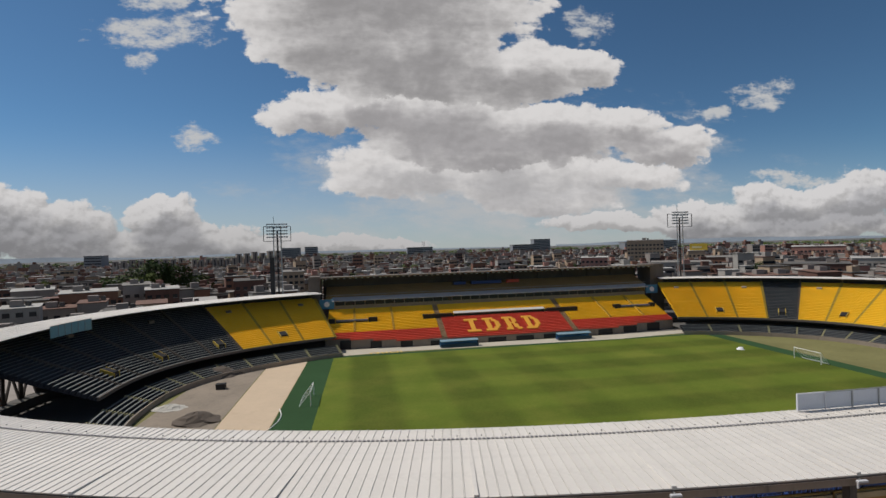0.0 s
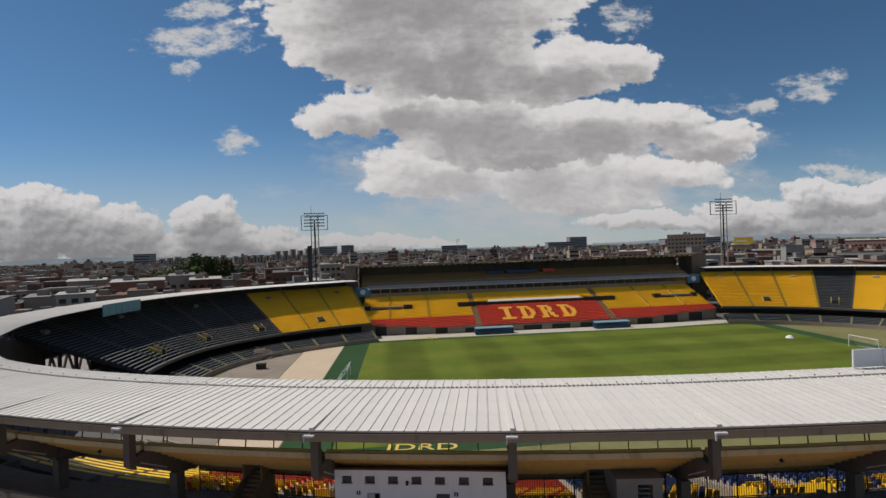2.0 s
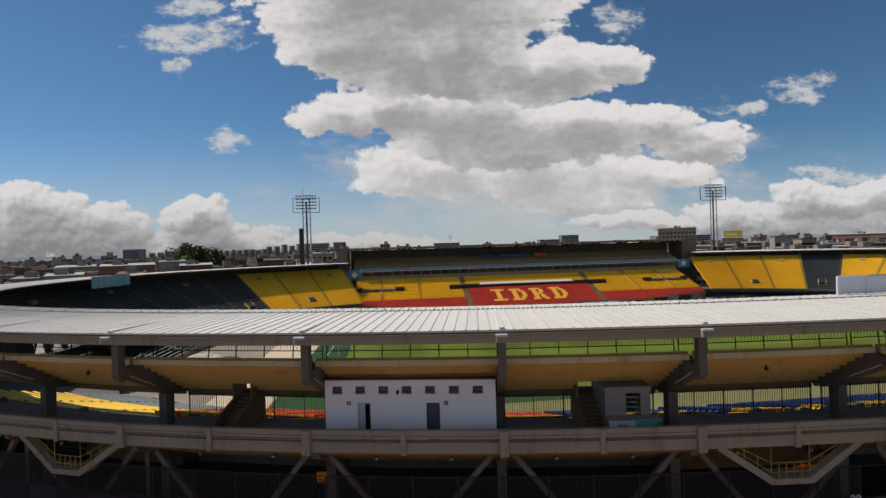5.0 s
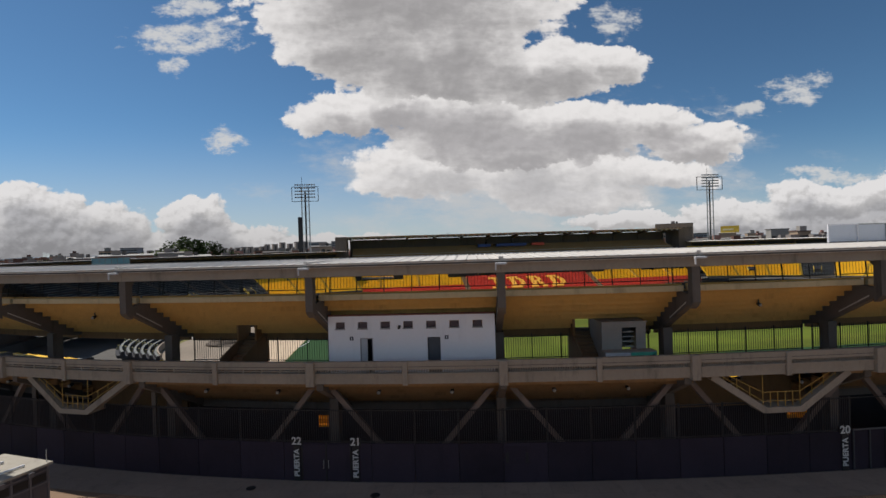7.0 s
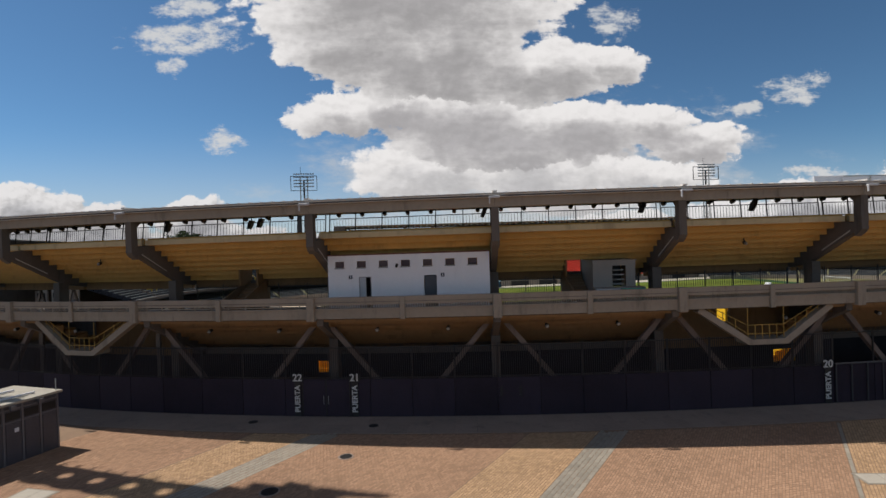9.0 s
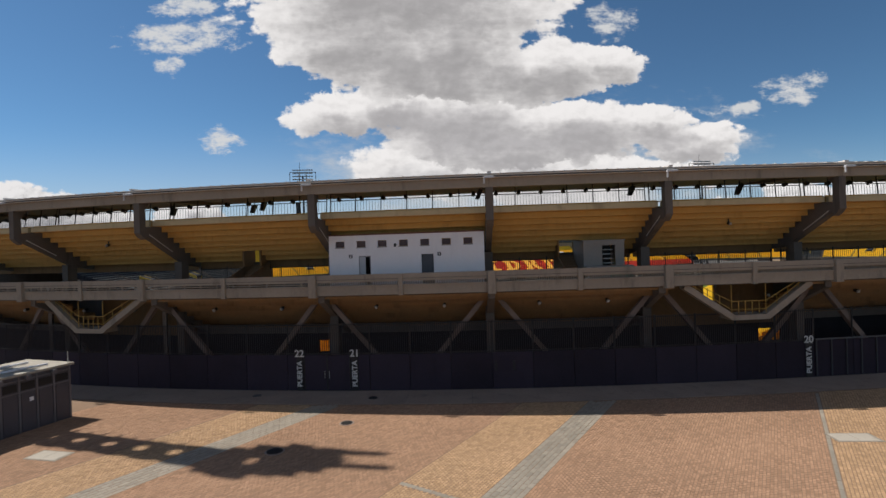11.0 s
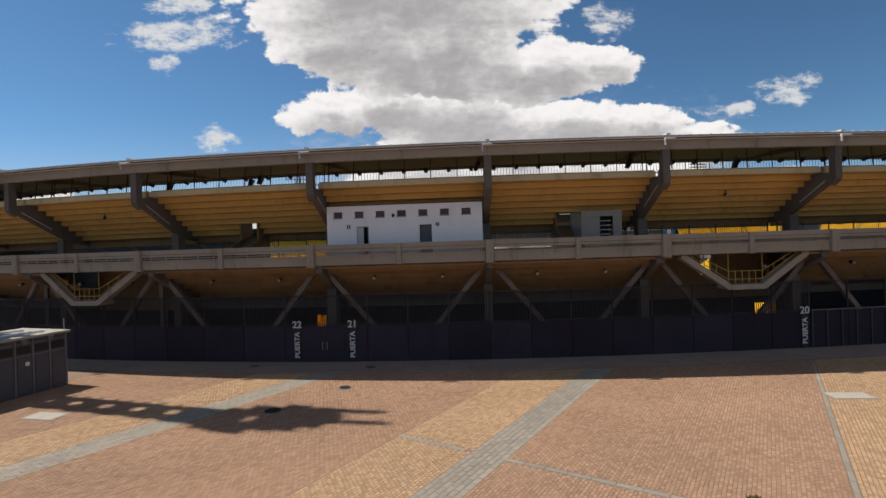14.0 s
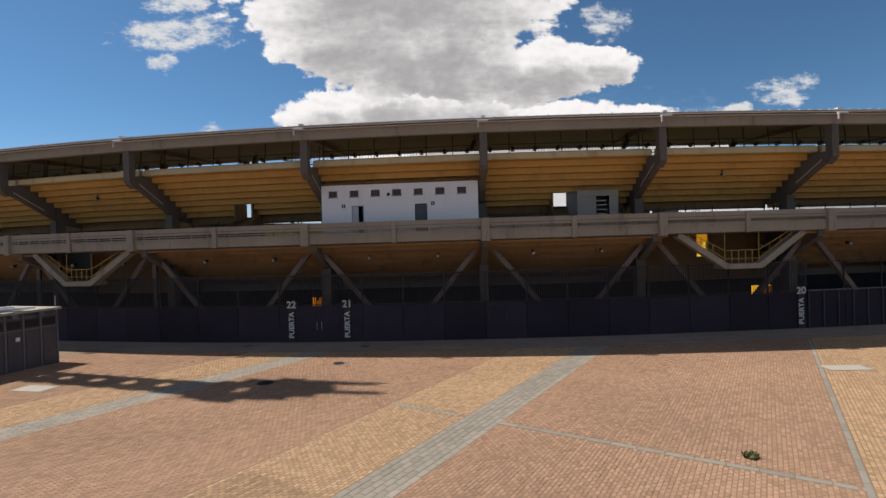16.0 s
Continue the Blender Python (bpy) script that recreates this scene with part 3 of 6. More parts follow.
def far_block(k):
    s0, s1 = axis(k), axis(k + 1)
    mid = (s0 + s1) / 2
    colour = bank_of(mid)
    material = YELLOW_SEAT if colour == "yellow" else GREY_SEAT
    words = "bright yellow painted terrace block under the roof" if colour == "yellow" else "grey painted terrace block of bench rows"
    ob = thing("terrace_block", words, "seating block", at(mid, 12, -1), "upper terrace blocks")
    if colour == "yellow":
        part("bench_terrace", tier(s0 + 0.35, s1 - 0.35, 1.0, 11.2, 24.0, 2.5, 26), material, ob)
    else:
        part("bench_terrace", tier(s0 + 0.35, s1 - 0.35, 1.0, 10.95, 24.0, 2.25, 26), DARK_TIER, ob)
        for i in range(26):
            d, z = 1.0 + 23.0 * (i + 0.62) / 26, 10.95 - 8.7 * (i + 1) / 26 + 0.42
            part("bench", run(Geo(), s0 + 0.45, s1 - 0.45, [(d, z), (d + 0.3, z), (d + 0.3, z + 0.07), (d, z + 0.07)], 3), GREY_SEAT, ob)
    part("aisle", tier(s0 - 0.35, s0 + 0.35, 1.0, 11.2, 24.0, 2.45, 52, 1), DULL_YELLOW if colour == "yellow" else CONCRETE_DARK, ob, "concrete aisle steps")
    part("front_beam", run(Geo(), s0, s1, [(23.9, 2.15), (24.3, 2.15), (24.3, 2.7), (23.9, 2.7)], 3), CONCRETE_DARK, ob, "weathered front beam")
    # dark sheet stands in for the shade of the open back
    part("back_wall", run(Geo(), s0, s1, [(0.4, 10.6), (0.7, 10.6), (0.7, 12.4), (0.4, 12.4)], 2), STEEL_DARK, ob, "dark sheet for the shaded open back under the roof")
    part("post", Geo().beam(at(s0, 0.6, 8), at(s0, 0.6, 12.4), 0.4, 0.4), CONCRETE_DARK, ob)
    if k % 2 == 0:
        # solid dark block paints the shade inside the stair opening
        v = part("vomitory", Geo().hexa([at(mid + o, d, z) for o, d, z in ((-1.1, 19.2, 3.6), (1.1, 19.2, 3.6), (1.1, 21.3, 3.0), (-1.1, 21.3, 3.0))], [at(mid + o, d, z) for o, d, z in ((-1.1, 19.2, 4.95), (1.1, 19.2, 4.95), (1.1, 21.3, 4.3), (-1.1, 21.3, 4.3))]), STEEL_DARK, ob, "dark block for a shaded stair opening")
        for o in (-1.2, 1.2):
            part("side_wall", Geo().hexa([at(mid + o + e, d, z) for e, d, z in ((-0.1, 18.9, 3.6), (0.1, 18.9, 3.6), (0.1, 21.5, 3.0), (-0.1, 21.5, 3.0))], [at(mid + o + e, d, z) for e, d, z in ((-0.1, 18.9, 5.1), (0.1, 18.9, 5.1), (0.1, 21.5, 4.15), (-0.1, 21.5, 4.15))]), DULL_YELLOW, v, "yellow side wall")
    else:
        part("opening", Geo().hexa([at(mid + o, d, z) for o, d, z in ((-0.7, 5.0, 8.6), (0.7, 5.0, 8.6), (0.7, 5.9, 8.6), (-0.7, 5.9, 8.6))], [at(mid + o, d, z) for o, d, z in ((-0.7, 5.0, 10.2), (0.7, 5.0, 10.2), (0.7, 5.9, 10.0), (-0.7, 5.9, 10.0))]), CONCRETE, ob, "small stair housing")


def lower_block(k):
    s0, s1 = axis(k), axis(k + 1)
    ob = thing("lower_terrace_block", "grey-green bench rows at the edge of the field", "seating block", at((s0 + s1) / 2, 28, -1.5), "lower terrace blocks")
    part("bench_terrace", tier(s0 + 0.4, s1 - 0.4, 24.4, 0.35, 29.6, -1.2, 6), DARK_TIER, ob)
    for i in range(6):
        d, z = 24.4 + 5.2 * (i + 0.6) / 6, 0.35 - 1.55 * (i + 1) / 6 + 0.42
        part("bench", run(Geo(), s0 + 0.45, s1 - 0.45, [(d, z), (d + 0.32, z), (d + 0.32, z + 0.07), (d, z + 0.07)], 3), GREY_SEAT, ob)
    part("aisle", tier(s0 - 0.3, s0 + 0.3, 24.4, 0.45, 29.6, -1.1, 12, 1), mat("pale yellow aisle", (0.36, 0.33, 0.18), 0.8), ob, "pale aisle steps")
    part("front_wall", run(Geo(), s0, s1, [(29.6, -1.6), (29.8, -1.6), (29.8, -0.5), (29.6, -0.5)], 3), CONCRETE, ob)


for k in range(-36, 20):
    if main_gap(k):
        continue
    if not near_bay(k):
        if not 302 < (axis(k) + STEP / 2) % ROUND < 320:
            far_block(k)
    if not near_bay(k) or k < -7:
        lower_block(k)
back = [(3.6, -0.1), (3.9, -0.1), (3.9, 9.6), (3.6, 9.6)]
GAPS = ((280.2, 283.6), (284.4, 288.0), (288.8, 292.4))
edges = [axis(-20)] + [e for pair in GAPS for e in pair] + [axis(-9)]
for a, b in zip(edges[::2], edges[1::2]):
    solid("stand_back_wall", run(Geo(), a, b, back, max(1, int((b - a) / 5))), CONCRETE_DARK, "dark concrete wall behind the end terrace", "wall", "end terrace walls", "structure")
for a, b in GAPS:
    solid("stand_back_wall", run(Geo(), a, b, [(3.6, 4.6), (3.9, 4.6), (3.9, 9.6), (3.6, 9.6)], 1), CONCRETE_DARK, "dark concrete wall over an open bay", "wall", "end terrace walls", "structure")
    br = thing("bay_brace", "dark concrete brace across an open bay", "brace", at((a + b) / 2, 3.75, 0), "bay braces")
    part("strut", Geo().beam(at(a, 3.75, -0.1), at((a + b) / 2, 3.75, 4.7), 0.35, 0.3), CONCRETE_DARK, br)
    part("strut", Geo().beam(at(b, 3.75, -0.1), at((a + b) / 2, 3.75, 4.7), 0.35, 0.3), CONCRETE_DARK, br)
solid("pavement_outer", run(Geo(), 258, 312, [(-16, -0.058), (3.4, -0.058), (3.4, -0.01), (-16, -0.01)], 24), mat("pale concrete paving", (0.27, 0.24, 0.22), 0.9, 0, 0.2, 0.2, 0.3), "pale concrete pavement outside the end terrace", "pavement", kind="structure")

# ---------------------------------------------------------------- main stand across the field
def stand_front(x):
    return 43.4 + 3.4 * min(1.0, max(0.0, (abs(x) - 19) / 32)) ** 1.3


def slope_z(y):
    return 0.3 + 0.4 * (y - 43)


main = thing("main_stand", "two-tier main stand with yellow and red seats", "grandstand", (0, 52, FIELD_Z))


def rake(name, x0, x1, y0, y1, material, label="", pitch=0.8, lift=0.0, parent=None):
    """Seat rows between two lines across the main stand; y0 may follow the bent front."""
    g = Geo()
    n = max(1, int(abs(x1 - x0) / 6))
    rows = int(math.ceil((y1 - min(stand_front(x0), stand_front(x1), y0 if y0 else 99)) / pitch))
    for r in range(rows):
        top = y1 - r * pitch
        for i in range(n):
            xa, xb = x0 + (x1 - x0) * i / n, x0 + (x1 - x0) * (i + 1) / n
            lo = max(y0 or 0, min(stand_front(xa), stand_front(xb)) if not y0 else y0)
            if top - pitch < lo - 0.4:
                continue
            z = slope_z(top - pitch) + lift
            g.box(xa, xb, top - pitch, top - pitch * 0.5, z - 0.3, z + 0.05)
            g.box(xa, xb, top - pitch * 0.5, top, z - 0.3, z + 0.42)
    return part(name, g, material, parent or main, label, kind="stuff")


for x0, x1 in ((-51.5, -20.2), (20.2, 52.0)):
    rake("red_seating", x0, x1, 0, 48.5, RED_SEAT, "red seat rows")
    rake("yellow_seating", x0, x1, 48.5, 61.3, YELLOW_SEAT, "yellow seat rows")
rake("red_seating", -18.6, 18.4, 0, 53.8, RED_SEAT, "red seat rows with yellow letters")
rake("yellow_seating", -18.6, 18.4, 55.8, 61.3, YELLOW_SEAT, "yellow seat rows")
def flight(x, w, y0, n, lift):
    """One stepped aisle running up the rake."""
    line = []
    for i in range(n):
        y = y0 + i * 0.4
        line += [(y, slope_z(y) + lift), (y + 0.4, slope_z(y) + lift)]
    line += [(y0 + n * 0.4, slope_z(y0) - 0.4), (y0, slope_z(y0) - 0.4)]
    return Geo().sweep([[(x + e, y, z) for y, z in line] for e in (-w, w)])


for x in (-19.4, 19.3):
    part("aisle", flight(x, 0.8, 43.6, 44, 0.1), mat("brownish aisle concrete", (0.30, 0.2, 0.11), 0.85), main, "brown concrete aisle steps")
for x in (-44, 44, -33, 33):
    part("aisle", flight(x, 0.3, 48.6, 32, 0.46), mat("ochre aisle paint", (0.50, 0.32, 0.05), 0.85), main, "ochre aisle steps")
# support body and front wall
base = Geo().sweep([[(x, stand_front(x), -1.55), (x, 66, -1.55), (x, 66, 7.2), (x, stand_front(x), slope_z(stand_front(x)) - 0.2)] for x in [-52 + 104.5 * i / 24 for i in range(25)]])
part("base", base, CONCRETE, main, "grey concrete base wall")
for i in range(12):
    xa = -48 + i * 8.2
    y = stand_front(xa + 2)
    part("service_opening", Geo().box(xa, xa + 5.2, y - 0.12, y + 0.1, -1.5, slope_z(y) - 0.7), STEEL_DARK, main, "dark service door in the base wall")
# letters made of yellow seats
def letter(ch, x0):
    """Block letters as lit rows of yellow seats."""
    shapes = {"I": ("111111", "001100", "001100", "001100", "001100", "001100", "111111"), "D": ("1111100", "0110110", "0110011", "0110011", "0110011", "0110110", "1111100"),
              "R": ("1111100", "0110110", "0110110", "0111100", "0110110", "0110110", "1110011")}
    g = Geo()
    w, h = 0.66, 0.95
    for r, row in enumerate(shapes[ch]):
        y = 51.4 - r * h
        for c, bit in enumerate(row):
            if bit == "1":
                x = x0 + c * w
                corners = [(x, y - h), (x + w, y - h), (x + w, y), (x, y)]
                g.hexa([(p, q, slope_z(q) + 0.2) for p, q in corners], [(p, q, slope_z(q) + 0.5) for p, q in corners])
    part("letter", g, mat("orange yellow seat paint", (0.60, 0.28, 0.03), 0.55, 0, 0.3, 0.15), main, "letter %s laid in yellow seats" % ch)


for ch, x0 in (("I", -12.4), ("D", -6.9), ("R", -0.9), ("D", 5.2)):
    letter(ch, x0)
# canopy over the middle seats, seat boxes with dark mouths
part("canopy", Geo().hexa([(-14.6, 54.0, 5.5), (14.0, 54.0, 5.5), (14.0, 55.8, 5.9), (-14.6, 55.8, 5.9)], [(-14.6, 54.0, 5.65), (14.0, 54.0, 5.65), (14.0, 55.8, 6.05), (-14.6, 55.8, 6.05)]), mat("pale canopy sheet", (0.46, 0.45, 0.43), 0.6), main, "white canopy strip")
# the shade below the canopy is drawn as a dark block
part("canopy_shade", Geo().box(-14.4, 13.8, 54.6, 55.6, 4.6, 5.5), GLASS_DARK, main, "dark block for the shade under the canopy")
# stair openings: dark blocks in place of the shade within
for x0, x1 in ((-24, -15.2), (14.6, 24.5), (-51.3, -49.5), (-40, -37.4), (37.0, 39.2), (49.5, 51)):
    part("stair_opening", Geo().box(x0, x1, 53.6, 54.9, 4.4, 5.75), STEEL_DARK, main, "dark block for a shaded stair opening")
for x0, x1 in ((-49.3, -40.2), (39.4, 49.3)):
    part("barrier_bench", Geo().box(x0, x1, 53.7, 54.6, 4.5, 5.35), mat("blue grey seats", (0.12, 0.14, 0.2), 0.6), main, "blue grey seat row")
# glazed boxes, balcony band, blue end signs
part("box_wall", Geo().box(-50, 52.3, 61.4, 62, 7.0, 8.9), mat("tan wall", (0.30, 0.24, 0.17), 0.85, 0, 0.3, 0.2, 0.3), main, "tan wall behind the seats")
for i in range(34):
    x = -49.6 + i * 3.0
    part("box_window", Geo().box(x, x + 2.75, 61.2, 61.5, 8.8, 10.0), GLASS_DARK, main, "dark glazed box front")
part("box_frame", Geo().box(-50, 52.5, 61.55, 62.1, 8.6, 10.2), mat("pale frame", (0.32, 0.30, 0.27), 0.7), main, "pale frame of the boxes")
part("box_roof", Geo().hexa([(-50.5, 60.3, 10.1), (53, 60.3, 10.1), (53, 62.6, 10.6), (-50.5, 62.6, 10.6)], [(-50.5, 60.3, 10.3), (53, 60.3, 10.3), (53, 62.6, 11.2), (-50.5, 62.6, 11.2)]), mat("grey sheet roof", (0.44, 0.45, 0.47), 0.5, 0.2, 0.2, 0.15), main, "grey sloping roof over the boxes")
for x0, x1 in ((-54.2, -49.9), (52.4, 56.6)):
    part("end_sign", Geo().box(x0, x1, 60.7, 61.1, 8.0, 10.8), BLUE_SIGN, main, "blue board with a round white crest")
    part("crest", Geo().tube(((x0 + x1) / 2, 60.68, 9.4), ((x0 + x1) / 2, 60.6, 9.4), 0.8, n=20), WHITE_PAINT, main, "plain white round crest")
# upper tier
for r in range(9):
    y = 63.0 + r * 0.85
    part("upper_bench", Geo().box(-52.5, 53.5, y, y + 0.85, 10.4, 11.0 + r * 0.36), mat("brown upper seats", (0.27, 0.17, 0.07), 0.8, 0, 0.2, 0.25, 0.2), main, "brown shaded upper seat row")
part("upper_rail", Geo().box(-52.5, 53.5, 62.7, 62.78, 11.7, 11.82), STEEL_GREY, main, "thin pale rail")
for x0, x1, m in ((-12, -8, BLUE_SEAT), (-6, 4, BLUE_SEAT), (6, 10, RED_SEAT)):
    part("upper_panel", Geo().box(x0, x1, 66.5, 68.2, 13.2, 14.1), m, main, "coloured seat panel")
part("upper_back", Geo().box(-53.5, 54.5, 70.6, 71, 7.0, 16.6), CONCRETE_DARK, main, "dark back wall of the upper tier")
for i in range(13):
    x = -53 + i * 8.9
    part("roof_post", Geo().beam((x, 70.2, 10.5), (x, 70.2, 17.0), 0.4, 0.4), CONCRETE_DARK, main)
    part("roof_beam", Geo().hexa([(x - 0.15, 61.6, 16.8), (x + 0.15, 61.6, 16.8), (x + 0.15, 70.4, 16.0), (x - 0.15, 70.4, 16.0)], [(x - 0.15, 61.6, 17.15), (x + 0.15, 61.6, 17.15), (x + 0.15, 70.4, 17.1), (x - 0.15, 70.4, 17.1)]), CONCRETE_DARK, main)
part("roof_slab", Geo().hexa([(-54, 61.2, 17.1), (55.5, 61.2, 17.1), (55.5, 72, 16.8), (-54, 72, 16.8)], [(-54, 61.2, 17.45), (55.5, 61.2, 17.45), (55.5, 72, 17.1), (-54, 72, 17.1)]), mat("weathered stand roof", (0.17, 0.155, 0.14), 0.85, 0, 0.2, 0.3, 0.4), main, "weathered grey roof slab with a pale edge")
part("roof_edge", Geo().box(-54, 55.5, 61.05, 61.2, 17.25, 17.5), CONCRETE, main, "pale roof edge")
g = Geo()
for i in range(60):
    x = -52.5 + i * 1.8
    g.box(x, x + 0.7, 61.5, 62.0, 16.75, 17.1)
part("lamp_strip", g, STEEL_GREY, main, "row of small lamps along the roof edge", kind="stuff")
for x0, x1 in ((-57.5, -54), (55.5, 60.5)):
    part("stair_tower", Geo().box(x0, x1, 63, 71, -1, 17.6), CONCRETE_DARK, main, "dark concrete stair tower")


def dugout(x0, x1):
    ob = thing("dugout", "low blue team dugout with a dark glass front", "dugout", ((x0 + x1) / 2, 39.6, FIELD_Z), "team dugouts")
    w = (x1 - x0) / 2
    part("shell", Geo().hexa([(-w, -0.6, 1.55), (w, -0.6, 1.55), (w, 1.3, 1.75), (-w, 1.3, 1.75)], [(-w, -0.6, 1.7), (w, -0.6, 1.7), (w, 1.3, 1.9), (-w, 1.3, 1.9)]), mat("dugout roof", (0.2, 0.3, 0.36), 0.4), ob, "pale blue roof", local=True)
    part("back", Geo().box(-w, w, 1.2, 1.3, 0, 1.75), BLUE_SIGN, ob, local=True)
    part("bench", Geo().box(-w + 0.2, w - 0.2, 0.5, 1.1, 0, 0.5), BLUE_SEAT, ob, local=True)
    part("front_panel", Geo().box(-w, w, -0.6, -0.5, 0, 0.9), mat("dugout panel", (0.02, 0.06, 0.09), 0.4), ob, "dark blue front panel", local=True)


dugout(-21.3, -10.9)
dugout(12, 22)

# ---------------------------------------------------------------- near stand: frames
NEAR = range(-5, 5)
# brace concrete: the shade under the walkway is put into its colour
CONCRETE_SHADED = mat("shaded brace concrete", (0.15, 0.116, 0.10), 0.88, 0, 0.35, 0.25, 0.5, 0.01, 9)
# darker copy of the ochre, with the shade of the deep undersides painted in
OCHRE_SHADED = mat("shade-toned ochre concrete", (0.235, 0.13, 0.055), 0.85, 0, 0.3, 0.25, 0.5, 0.006, 8)
LAMP_PALE = mat("pale lamp paint", (0.48, 0.48, 0.50), 0.6)
SOFFIT = [(1.75 + 0.53 * i, 10.85 - 0.35 * i) for i in range(8)]
LOWER = [(1.7 + 0.85 * i, 5.95 - 0.42 * i) for i in range(6)]
FLOOR_Z = 6.4


def plate(k_s, poly, w):
    """An upright slab across the rim line: outline of (d, z), thickness w."""
    m = stand(k_s, 0, 0)
    g = Geo()
    n = len(poly)
    v = [m @ Vector((-w / 2, d, z)) for d, z in poly] + [m @ Vector((w / 2, d, z)) for d, z in poly]
    g.add(v, [tuple(range(n)), tuple(range(2 * n - 1, n - 1, -1))] + [(i, (i + 1) % n, n + (i + 1) % n, n + i) for i in range(n)])
    return g


def concrete_frame(k):
    s = axis(k)
    ob = thing("concrete_frame", "dark grey concrete frame carrying the upper terrace and roof", "frame", at(s, 4.2, 0), "concrete frames")
    part("post", plate(s, [(0.42, 12.86), (0.42, 10.4), (0.6, 10.2), (0.9, 10.0), (0.9, 12.86)], 0.42), CONCRETE_DARK, ob)
    steps = []
    for d, z in SOFFIT[::-1]:
        steps += [(d + 0.53, z + 0.02), (d, z + 0.02)]
    part("raker", plate(s, [(0.85, 10.28), (3.85, 8.66), (4.6, 8.3), (6.05, 8.05), (6.05, 8.35)] + steps + [(1.5, 10.84), (0.85, 10.75)], 0.38), CONCRETE_DARK, ob, "stepped sloping beam")
    part("groove", plate(s, [(1.2, 10.28), (3.2, 9.16), (3.2, 9.24), (1.2, 10.36)], 0.40), mat("pale conduit", (0.4, 0.39, 0.36), 0.6), ob, "pale conduit along the beam")
    part("roof_bracket", plate(s, [(0.9, 12.4), (0.9, 11.9), (1.5, 12.45), (9.2, 12.8), (9.2, 12.9), (0.9, 12.86)], 0.26), CONCRETE_DARK, ob, "cantilever roof beam")
    part("column", plate(s, [(3.9, 0), (4.6, 0), (4.6, 8.5), (3.9, 8.5)], 0.55), CONCRETE_DARK, ob)
    q = pier_at(k)
    if k <= -2:
        part("slim_column", Geo().beam(at(q, 3.2, 0), at(q, 3.2, 6.12), 0.24, 0.24), CONCRETE_DARK, ob)
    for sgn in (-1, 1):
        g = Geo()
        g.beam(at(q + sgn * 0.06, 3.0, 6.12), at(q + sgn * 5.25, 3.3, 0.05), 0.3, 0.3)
        part("brace", g, CONCRETE_SHADED, ob, "sloping concrete brace")
    part("lower_raker", plate(s, [(1.6, 6.2), (1.6, 5.75), (7.2, 2.9), (7.2, 3.5), (6.9, 6.2)], 0.4), CONCRETE_DARK, ob)
    # floodlight on the post head
    lamp = thing("post_lamp", "small white lamp bracket on the post head", "lamp", at(s, 0.2, 12.9), "post lamps")
    part("arm", Geo().beam(at(s - 0.05, 0.42, 12.82), at(s - 0.05, -0.1, 12.82), 0.06, 0.06), STEEL_GREY, lamp)
    m = stand(s, -0.12, 12.72)
    part("head", Geo().soft(-0.34, 0.26, -0.12, 0.08, 0.0, 0.11, 0.02), LAMP_PALE, lamp, at=m)
    part("stem", Geo().box(-0.34, -0.27, -0.08, 0.0, -0.3, 0.0), LAMP_PALE, lamp, at=m)


for k in range(-5, 6):
    concrete_frame(k)


# ---------------------------------------------------------------- near stand: bays
STAIR_HOLES = ((388.7, 389.9), (411.0, 412.25))


def upper_terrace(k):
    s0, s1 = axis(k) + 0.13, axis(k + 1) - 0.13
    ob = thing("upper_terrace_bay", "upper terrace bay with an ochre stepped underside", "seating block", at((s0 + s1) / 2, 4, FLOOR_Z), "upper terrace bays")
    holes = [h for h in STAIR_HOLES if s0 < h[0] < s1]
    for i, (d, z) in enumerate(SOFFIT):
        edges = [s0, s1] if i < 6 or not holes else [s0, holes[0][0], holes[0][1], s1]
        for a, b in zip(edges[::2], edges[1::2]):
            part("step_unit", run(Geo(), a, b, [(d, z), (d + 0.58, z), (d + 0.58, z + 0.10), (d + 0.12, z + 0.10), (d + 0.12, z + 0.44), (d, z + 0.44)], 2), OCHRE, ob)
    part("lip", run(Geo(), s0, s1, [(1.56, 10.88), (1.745, 10.88), (1.745, 11.2), (1.56, 11.2)], 2), mat("pale ochre lip", (0.50, 0.40, 0.24), 0.85, 0, 0.3, 0.2, 0.5), ob, "pale stained lip beam")
    edges = [s0, s1] if not holes else [s0, holes[0][0], holes[0][1], s1]
    for a, b in zip(edges[::2], edges[1::2]):
        part("end_beam", run(Geo(), a, b, [(6.06, 7.82), (6.26, 7.82), (6.26, 8.85), (6.06, 8.85)], 2), OCHRE_SHADED, ob)
    for a, b in holes:
        part("sill_beam", run(Geo(), a, b, [(6.06, 8.0), (6.26, 8.0), (6.26, 8.28), (6.06, 8.28)], 1), CONCRETE_DARK, ob)
        for s in (a - 0.06, b + 0.06):
            part("cheek", plate(s, [(4.8, 8.0), (6.3, 8.0), (6.3, 9.2), (4.8, 9.2)], 0.12), OCHRE_SHADED, ob, "ochre side wall of the stair opening")
    rail = thing("guard_rail", "thin dark steel guard rail behind the terrace lip", "railing", at((s0 + s1) / 2, 3.4, 11.2), "terrace guard rails")
    for i in range(7):
        s = s0 + (s1 - s0) * i / 6
        part("post", Geo().beam(at(s, 3.3, 10.4), at(s + 0.04, 3.6, 12.9), 0.05, 0.05), STEEL_DARK, rail)
    for z in (11.35, 12.12):
        part("rail", Geo().beam(at(s0, 3.45, z), at(s1, 3.45, z), 0.05, 0.05), STEEL_DARK, rail)
    bars = Geo()
    n = 52
    for i in range(n):
        s = s0 + (s1 - s0) * (i + 0.5) / n
